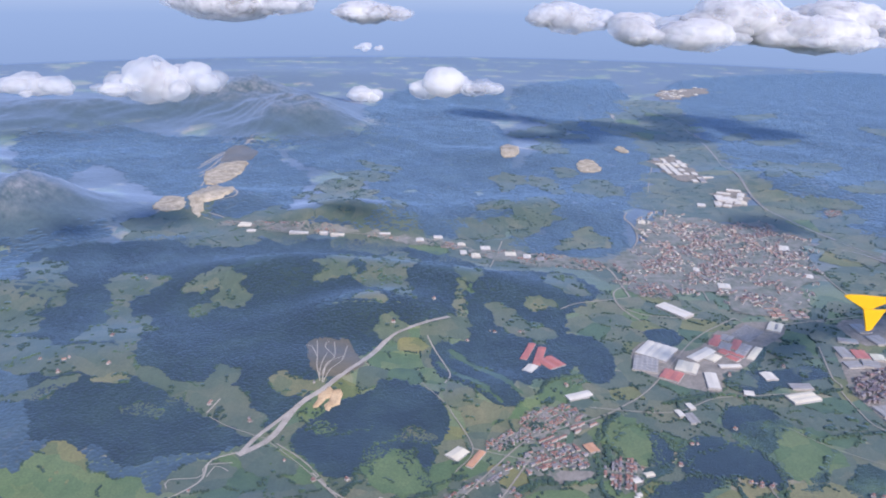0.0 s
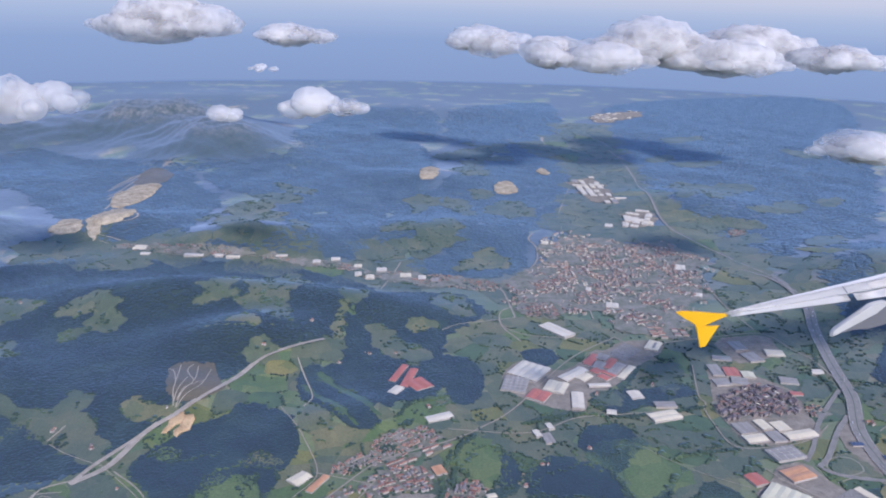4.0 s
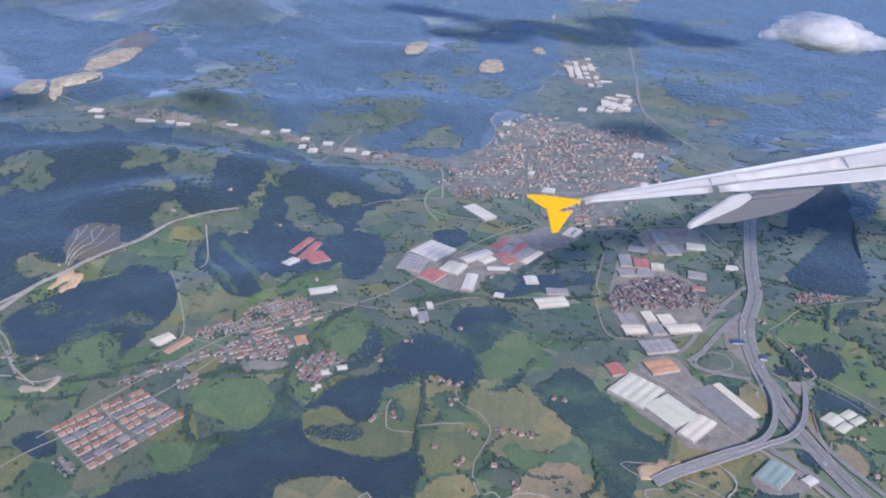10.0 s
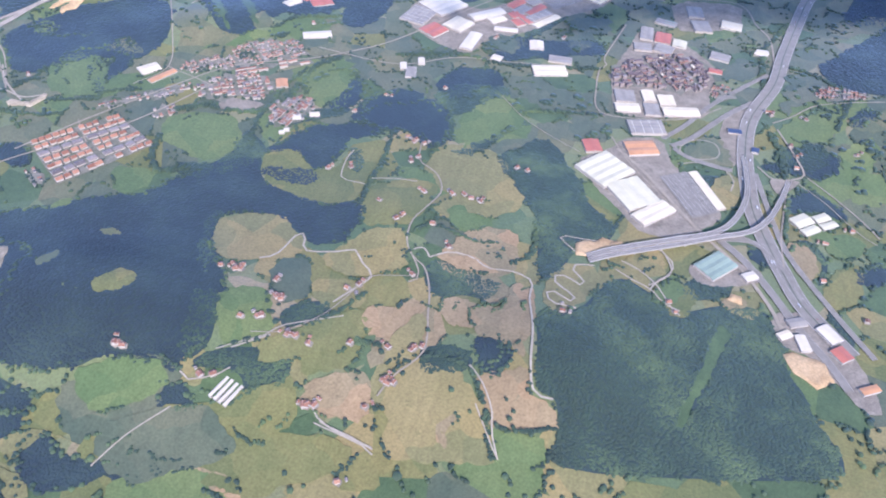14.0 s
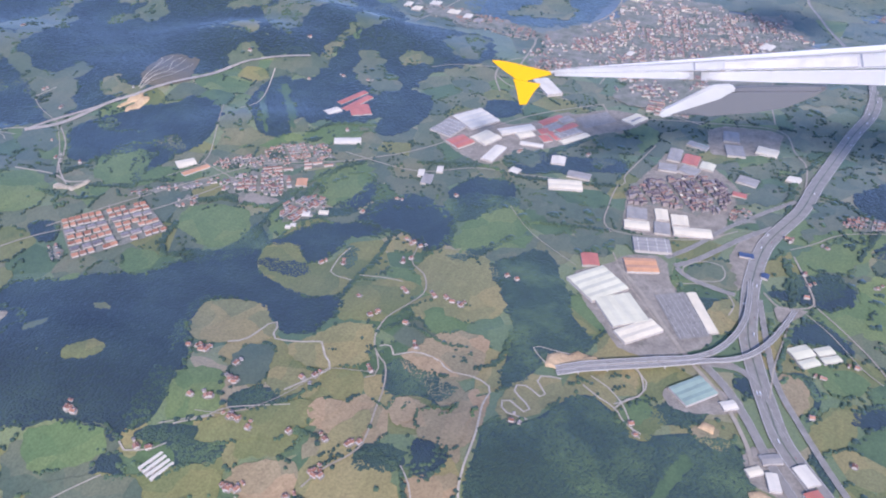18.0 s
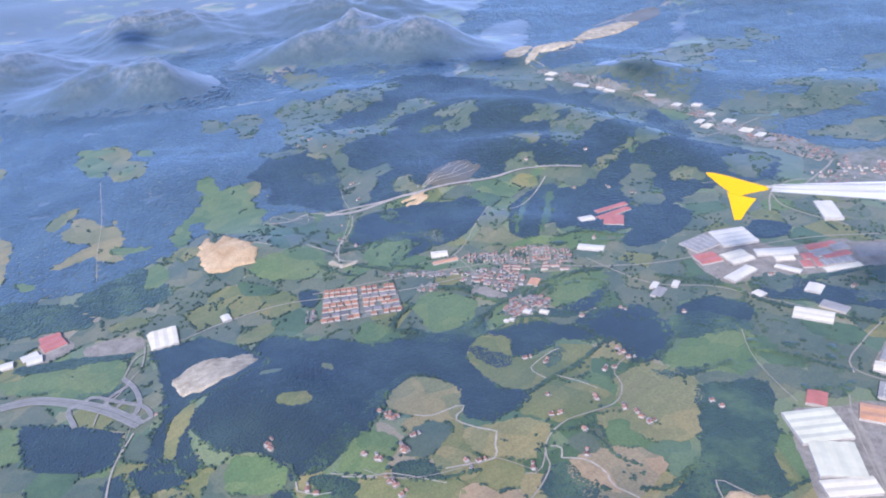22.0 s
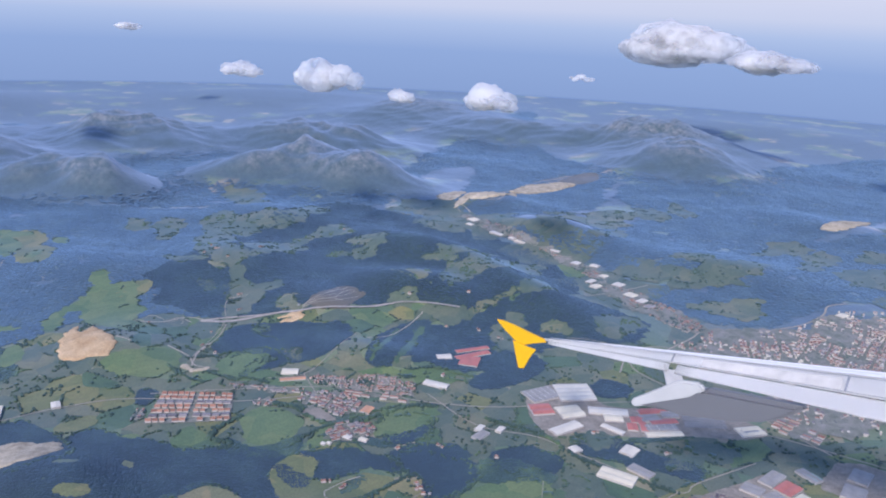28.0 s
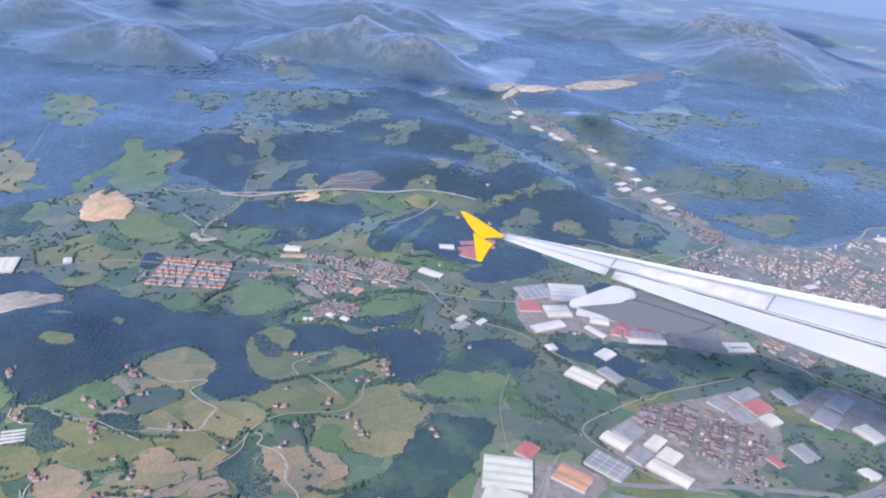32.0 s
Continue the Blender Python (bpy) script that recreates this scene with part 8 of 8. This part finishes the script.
hedge([(76.3, 365.9), (71.7, 343.1), (72.2, 331.6), (70.2, 314.3), (76.0, 293.4)], 1.5)
hedge([(-33.1, 296.0), (-10.3, 305.2), (-9.5, 311.3), (6.0, 320.3)], 1.5)
hedge([(-50.7, 281.3), (-37.9, 281.2), (-17.8, 288.3)], 1.5)
hedge([(31.9, 309.2), (43.3, 316.6), (62.8, 318.4), (74, 328.3), (79.1, 350.7), (80.2, 368.2), (89.1, 382.3)], 2.0)
hedge([(118.3, 395.4), (148.8, 407.6), (181.2, 406.7), (227.5, 419.2)], 1.8)
hedge([(336.1, 511), (318.6, 467.2), (317.2, 418.4)], 1.8)
hedge([(332.4, 453.1), (343.4, 445.4), (355, 429.9)], 1.8)
hedge([(317.8, 384.6), (322.2, 360.4), (322.5, 333.3), (319.3, 303.9)], 1.8)
hedge([(349.9, 391.1), (357.8, 416.9)], 1.6)
hedge([(74.7, 425.3), (54.1, 413.5), (46.2, 396)], 1.6)
hedge([(-54.6, 294), (-48, 311.6), (-48.2, 322.3)], 1.8)
hedge([(33.3, 286.4), (37.7, 270.3), (45.7, 263.9), (56.2, 270)], 2.0)
hedge([(207.4, 251.7), (214.1, 260.3), (213.7, 274.9)], 1.4)
hedge([(102.9, 116.8), (111.9, 108.5)], 1.8)

hedge([(135.3, 324.5), (137.8, 299.8), (137.2, 282.8), (137.9, 266.3)], 1.5)
hedge([(184.4, 191.8), (190.3, 195.0), (200.8, 192.4), (205.7, 186.2), (209.9, 178.3)], 1.3)
hedge([(158.7, 189.7), (166.0, 193.2), (171.6, 192.3)], 1.2)
hedge([(156.7, 186.0), (160.0, 192.6), (163.7, 192.5)], 1.2)
hedge([(141.2, 192.9), (150.5, 203.7), (155.9, 215.6)], 1.2)
hedge([(118.8, 175.5), (125.2, 179.8), (131.7, 184.4)], 1.1)
hedge([(162.5, 253.8), (170.3, 262.5), (177.7, 262.7), (190.3, 260.3), (197.3, 261.9)], 1.2)
hedge([(168.2, 328.6), (172.8, 338.1), (181.8, 352.1), (195.3, 364.3), (209.1, 368.4), (234.0, 374.5)], 1.6)
hedge([(310.2, 297.3), (315.3, 318.5), (314.9, 334.0)], 1.5)
hedge([(321.2, 296.6), (326.6, 303.1), (333.4, 302.8)], 1.4)
hedge([(214.9, 171.1), (225.1, 171.7), (234.1, 175.4)], 1.3)
hedge([(211.2, 176.5), (213.6, 166.9), (216.7, 159.4)], 1.2)

# ---- clouds ----
def cloud(x, y, z, size, flat, seed, puffs=14):
    """A cumulus of many thin overlapping billows: dense in the middle, frayed at the rim, flatter below."""
    r = random.Random(seed)
    bm = bmesh.new()
    for i in range(int(puffs * 0.9)):
        a, d = r.uniform(0, 6.28), r.random() ** 0.8
        s = size * r.uniform(0.30, 0.58) * (1.25 - 0.8 * d)
        m = Matrix.Translation((math.cos(a) * d * size * 0.95, math.sin(a) * d * size * 0.6, s * flat * r.uniform(0.1, 1.0))) @ Matrix.Diagonal((s, s * 0.9, s * flat, 1))
        bmesh.ops.create_icosphere(bm, subdivisions=3, radius=1, matrix=m)
    for v in bm.verts:
        k = noise.fractal(v.co / size * 6.0 + Vector((seed, 0, 0)), 1.0, 2.0, 4)
        v.co += Vector((v.co.x, v.co.y, v.co.z * 2)).normalized() * k * size * 0.07
    for f in bm.faces:
        f.smooth = True
    ob = part("cloud", bm, CLOUD_M)
    ob.location = (x, y, z)
    tagged(ob, "small white fair weather cumulus cloud", "cloud", "clouds over the mountains")
for _x, _y, _z, _size, _flat, _n in (
        (385, 575, 127, 42, 0.4, 24), (-14, 516, 157, 24, 0.6, 14), (-186, 487, 158, 34, 0.8, 16), (-245, 437, 163, 24, 0.5, 14), (136, 1113, 166, 60, 0.5, 24), (195, 945, 162, 46, 0.5, 20),
        (324, 1000, 166, 84, 0.42, 34), (480, 1090, 167, 88, 0.45, 34), (250, 930, 160, 60, 0.4, 20), (400, 985, 158, 90, 0.36, 30), (560, 1010, 160, 70, 0.36, 24), (210, 1060, 168, 50, 0.4, 16), (-374, 1322, 168, 125, 0.36, 34), (-151, 1190, 166, 66, 0.36, 22), (-89, 710, 164, 13, 0.5, 9),
        (-63, 470, 158, 13, 0.6, 10), (-181, 396, 170, 14, 0.4, 10), (10, 498, 161, 14, 0.6, 10),
        (-194, 497, 156, 19, 1.0, 12), (-711, 310, 164, 36, 0.35, 14), (-1200, 700, 166, 42, 0.3, 10)):
    cloud(_x, _y, _z, _size, _flat, round(_x + _y), _n)

# ---- patchwork of small fields over the rest of the valley ----
def cell_of(i, seeds):
    """The piece of land nearer to seed i than to any other."""
    s = seeds[i]
    poly = [s + np.array(q) * 60.0 for q in ((-1, -1), (1, -1), (1, 1), (-1, 1))]
    d = np.hypot(*(seeds - s).T)
    for j in np.argsort(d)[1:24]:
        mid, nrm = (s + seeds[j]) / 2, seeds[j] - s
        out = []
        for a, b in zip(poly, poly[1:] + poly[:1]):
            fa, fb = np.dot(a - mid, nrm), np.dot(b - mid, nrm)
            if fa <= 0:
                out.append(a)
            if fa * fb < 0:
                out.append(a + (b - a) * fa / (fa - fb))
        poly = out
    return np.array(poly)
PATCH_EDGES = []
for _box, _gap in (((-200, 500, 30, 580), 19.0), ((90, 520, 560, 1560), 34.0), ((-330, 100, 560, 760), 34.0)):
    _sx, _sy = np.meshgrid(np.arange(_box[0], _box[1], _gap), np.arange(_box[2], _box[3], _gap))
    _seeds = np.stack([_sx.ravel(), _sy.ravel()], 1) + rng.uniform(-0.48, 0.48, (_sx.size, 2)) * _gap
    _rim = np.array([_box[0], _box[2]]) + _gap * 0.6, np.array([_box[1], _box[3]]) - _gap * 1.2
    for _i in range(len(_seeds)):
        if (_seeds[_i] < _rim[0]).any() or (_seeds[_i] > _rim[1]).any():
            continue
        c = cell_of(_i, _seeds)
        q = np.vstack([c * 0.7 + _seeds[_i] * 0.3, _seeds[_i][None]])
        open_land = free(q[:, 0], q[:, 1])
        for o in FIELDS + WOODS:
            open_land &= ~inside(o, q[:, 0], q[:, 1])
        if open_land.mean() < 0.3 or zt(*_seeds[_i]) > 17:
            continue
        near = _seeds[_i][1] < 330 and _seeds[_i][0] > 70
        kind = (("pasture", "meadow", "straw", "meadow", "straw", "lush", "tan", "bush", "meadow", "straw") if near else ("pasture", "dull", "lush", "pasture", "dull", "pasture", "dull", "bush", "meadow", "pasture"))[int(rng.integers(10))]
        if _gap > 25 and rng.random() < 0.55:
            kind = "pasture"
        mat, label = FIELD_LOOK[kind]
        e = resampled(_seeds[_i] + (c - _seeds[_i]) * 1.0, 3.0)
        PATCH_EDGES.append(e)
        tagged(sheet("field", e, mat, 0.1 + 0.0005 * (_i % 60), 5.0), label, "field", "fields of the valley")

# ---- trees along the edges of the fields ----
_ex, _ey = [], []
for e in EDGES:
    q = resampled(e, 1.0)
    k = np.arange(len(q)) * 0.75
    on = np.sin(k * 0.16 + q[0, 0]) + 0.8 * np.sin(k * 0.41 + q[0, 1]) > 0.95
    q = q[on] + rng.normal(0, 0.35, (on.sum(), 2))
    _ex.append(q[:, 0]); _ey.append(q[:, 1])
_ex, _ey = np.concatenate(_ex), np.concatenate(_ey)
_px, _py = [], []
for e in PATCH_EDGES:
    q = resampled(e, 1.0)
    k = np.arange(len(q)) * 0.7
    on = np.sin(k * 0.21 + q[0, 0]) + 0.8 * np.sin(k * 0.53 + q[0, 1]) > 0.8
    q = q[on] + rng.normal(0, 0.4, (on.sum(), 2))
    _px.append(q[:, 0]); _py.append(q[:, 1])
_px, _py = np.concatenate(_px), np.concatenate(_py)
_in = np.ones(len(_px), bool)
for o in FIELDS + WOODS:
    _in &= ~inside(o, _px, _py)
_ex, _ey = np.concatenate([_ex, _px[_in]]), np.concatenate([_ey, _py[_in]])
_ok = free(_ex, _ey, 0.3)
plant(_ex[_ok], _ey[_ok], 1.08, "mixed", "field_hedges", "dark green hedge trees round the fields", 0.85)

# ---- single trees and bushes over the farmland ----
_x, _y = rng.uniform(-150, 460, 16000), rng.uniform(130, 560, 16000)
_k = np.sin(_x * 0.09 + 2 * np.sin(_y * 0.05)) * np.sin(_y * 0.11 + 1.5 * np.sin(_x * 0.06)) + 0.5 * np.sin(_x * 0.33 + _y * 0.27)
_ok = (_k > 0.35) & free(_x, _y, 0.5)
for o in WOODS:
    _ok &= ~inside(o, _x, _y)
for o in FIELDS:
    _ok &= ~inside(o, _x, _y) | (rng.random(len(_x)) < 0.10)
plant(_x[_ok], _y[_ok], 1.4, "mixed", "scattered_trees", "small round trees and bushes between the fields", 0.8)

# ---- clumps and rows of trees that break up the far meadows ----
_x, _y = rng.uniform(-420, 420, 60000), rng.uniform(330, 1150, 60000)
_k = np.sin(_x * 0.17 + 2.2 * np.sin(_y * 0.08)) * np.sin(_y * 0.14 + 1.9 * np.sin(_x * 0.09)) + 0.6 * np.sin(_x * 0.41 + 1.5 * np.sin(_y * 0.3)) * np.sin(_y * 0.31)
_far = np.zeros(len(_x), bool)
for o in FIELDS:
    if o[:, 1].mean() > 340:
        _far |= inside(o, _x, _y)
_ok = _far & (_k > 0.42) & free(_x, _y, 0.5)
plant(_x[_ok], _y[_ok], 2.3, "mixed", "meadow_trees", "dark tree clumps and rows across the far meadows", 0.5)

# ---- houses strung along the country roads ----
_along = np.vstack([q[::2] for q, w in ROADS[1:] if w < 2.4 and len(q) > 6])
_along = _along[(_along[:, 1] < 560) & (np.abs(_along[:, 0] - 150) < 310)]
for _i in rng.permutation(len(_along))[:150]:
    if HOUSES[0] >= 298:
        break
    a = rng.uniform(0, 6.28)
    x, y = _along[_i] + np.array((math.cos(a), math.sin(a))) * rng.uniform(2.2, 4.5)
    if free(np.array([x]), np.array([y]), 0.3)[0]:
        put_house("houses", x, y, rng.uniform(0, 3.1), "farms on the slopes")

# ---- traffic ----
def paint(name, col):
    return plain(name, col, 0.35, 0.08, 1.0)
PAINTS = [paint("white_paint", (0.75, 0.75, 0.74)), paint("silver_paint", (0.5, 0.51, 0.53)), paint("dark_paint", (0.06, 0.07, 0.09)), paint("red_paint", (0.45, 0.06, 0.05))]
GLASS = plain("car_glass", (0.03, 0.04, 0.05), 0.1, 0.1, 1.0)
def block(bm, x0, x1, w, z0, z1, taper=0.0):
    v = [bm.verts.new((x, y, z)) for z, t in ((z0, 0.0), (z1, taper)) for x, y in ((x0 + t, -w / 2 + t / 2), (x1 - t, -w / 2 + t / 2), (x1 - t, w / 2 - t / 2), (x0 + t, w / 2 - t / 2))]
    for f in ((0, 1, 2, 3), (4, 5, 6, 7), (0, 1, 5, 4), (1, 2, 6, 5), (2, 3, 7, 6), (3, 0, 4, 7)):
        bm.faces.new([v[i] for i in f])
    return bm
def car(mat):
    root = new("car")
    part("body", block(bmesh.new(), -0.31, 0.31, 0.25, 0.04, 0.12, 0.02), mat, root)
    part("cabin", block(bmesh.new(), -0.2, 0.14, 0.22, 0.12, 0.2, 0.05), GLASS, root)
    return root
def lorry(mat):
    root = new("lorry")
    part("trailer", block(bmesh.new(), -1.1, 0.6, 0.36, 0.14, 0.55), mat, root)
    part("cab", block(bmesh.new(), 0.66, 1.0, 0.34, 0.08, 0.44, 0.03), PAINTS[1], root)
    return root
CARS = [tagged(car(m), "small %s car on the road" % w, "car", "traffic") for m, w in zip(PAINTS, ("white", "silver", "dark", "red"))]
LORRIES = [tagged(lorry(m), "lorry with a long %s trailer on the motorway" % w, "lorry", "traffic") for m, w in zip(PAINTS[:2], ("white", "grey"))]
_main = ROADS[0][0]
_c = np.gradient(_main, axis=0)
_first = {}
# parked cars in the bays
for i in sorted(rng.permutation(len(BAYS))[:230]):
    (x, y), a = BAYS[i]
    src = CARS[int(rng.choice((0, 0, 1, 1, 2, 2, 2, 3)))]
    m = Matrix.Translation((x, y, float(zt(x, y)) + 0.45)) @ Matrix.Rotation(a, 4, "Z")
    if src.name not in _first:
        _first[src.name] = src.matrix_world = m
    else:
        copy_thing(src, m)
for i in range(64):
    k = int(rng.integers(20, len(_main) - 4))
    side = rng.choice((-1, 1))
    d = _c[k] / np.hypot(*_c[k])
    o = side * rng.choice((1.25, 2.4))
    x, y = _main[k] + np.array((-d[1], d[0])) * o
    a = math.atan2(d[1], d[0]) + (math.pi if side > 0 else 0)
    m = Matrix.Translation((x, y, float(zt(*_main[k])) + 0.52)) @ Matrix.Rotation(a, 4, "Z")
    src = LORRIES[i % 2] if i % 4 == 0 else CARS[int(rng.integers(4))]
    if src.name not in _first:
        _first[src.name] = src.matrix_world = m
    else:
        copy_thing(src, m)

# ---- the wing outside the window ----
def wing():
    """A swept white wing seen from behind its trailing edge: the tip at the origin, x towards the root, y away, z up."""
    k = 0.232
    root = new("aircraft_wing")
    tagged(root, "white airliner wing with a yellow split winglet at its tip", "wing")
    def le(s):
        return Vector((s * k, 0.0, -0.028 * s * k))
    def te(s):
        drop = (0.012 + 0.098 * max(s + 60, 0)) * k
        return Vector((s * k, -1.2 * drop, -drop * 0.78 - 6 * k * 0.4))
    def skin(name, s0, s1, a, b, lift, mat, label="", n=12, thick=0.0):
        bm = bmesh.new()
        rows = []
        for i in range(n + 1):
            s = s0 + (s1 - s0) * i / n
            p, q = le(s), te(s)
            row = []
            for j in range(7):
                f = a + (b - a) * j / 6
                v = p.lerp(q, f)
                v.z += lift + (0.5 * k * (4 + s * 0.012)) * math.sin(math.pi * min(1, max(f, 0) ** 0.6))
                row.append(bm.verts.new(v))
            rows.append(row)
        for i in range(n):
            for j in range(6):
                bm.faces.new((rows[i][j], rows[i][j + 1], rows[i + 1][j + 1], rows[i + 1][j]))
        if thick:
            geo = bmesh.ops.solidify(bm, geom=bm.faces[:], thickness=thick)
        for f in bm.faces:
            f.smooth = True
        return part(name, bm, mat, root, label)
    skin("main_panel", 0, 1500, 0.0, 0.62, 0.0, WINGWHITE, n=20, thick=1.0)
    skin("leading_edge_slat", 12, 1500, -0.06, 0.16, 0.35, WINGWHITE, "polished pale leading edge slat", n=20)
    skin("aileron", 10, 250, 0.635, 1.0, 0.0, WINGWHITE, n=8, thick=0.6)
    skin("flap", 262, 900, 0.64, 1.02, -0.1, WINGWHITE, n=12, thick=0.8)
    skin("inner_flap", 915, 1500, 0.64, 1.02, -0.1, WINGWHITE, n=12, thick=0.8)
    skin("worn_panel", 300, 500, 0.30, 0.58, 0.30, WINGWORN, "grey worn walkway panel on the upper skin")
    for s0, s1, f in ((20, 1500, 0.22), (120, 1500, 0.60)):
        skin("panel_seam", s0, s1, f, f + 0.012, 0.42, SEAM, "thin dark panel seam", n=16)
    for s in (250, 505, 900):
        skin("panel_seam", s, s + 3, 0.24, 0.60, 0.42, SEAM, "thin dark panel seam", n=1)
    # winglet: a plate that runs up and back from the tip, and a smaller one that runs down
    def plate(name, pts, thick, mat):
        bm = bmesh.new()
        front = [bm.verts.new((x * k, y - thick / 2, -z * k)) for x, y, z in pts]
        back = [bm.verts.new((x * k, y + thick / 2, -z * k)) for x, y, z in pts]
        bm.faces.new(front)
        bm.faces.new(back[::-1])
        for i in range(len(pts)):
            j = (i + 1) % len(pts)
            bm.faces.new((front[j], front[i], back[i], back[j]))
        bmesh.ops.bevel(bm, geom=bm.edges[:], offset=thick * 0.3, segments=2, affect="EDGES")
        return part(name, bm, mat, root)
    plate("upper_winglet", [(2, -1, 0), (-30, -1, -11), (-62, -1, -23), (-88, -1, -31), (-101, -1, -32), (-98, -1, -27), (-82, -1, -11), (-66, -1, 5), (-56, -1, 12), (-44, -1, 14), (-20, -1, 9), (5, -1, 6)], 0.9, YELLOW)
    plate("lower_winglet", [(-66, -2, 5), (-63, -2, 30), (-62, -2, 58), (-49, -2, 58), (-38, -2, 43), (-26, -2, 29), (-16, -2, 20), (-44, -2, 13)], 0.9, YELLOW)
    # the flap track fairing: a pointed pale lit tail behind the trailing edge, its body painted dark for the wing's
    # shade
    def fairing(x):
        plate("flap_track_fairing", [(x, -12, 84), (x, -12, 72), (x + 12, -12, 67), (x + 86, -12, 32), (x + 118, -12, 33), (x + 126, -12, 44), (x + 100, -12, 56), (x + 12, -12, 83)], 2.4, FAIRINGLIT)
        plate("fairing_body", [(x + 1, -10, 83), (x + 14, -10, 80), (x + 100, -10, 50), (x + 126, -10, 42), (x + 270, -10, 54), (x + 240, -10, 72), (x + 205, -10, 82), (x + 160, -10, 87), (x + 80, -10, 88)], 5.0, FAIRINGSHADE)
    fairing(192)
    fairing(790)
    return root
airliner_wing = wing()
airliner_wing.matrix_world = Matrix.Translation((200.7, 342, 92.5)) @ Matrix.Rotation(radians(8), 4, "Z") @ Matrix.Rotation(radians(-13.5), 4, "Y")
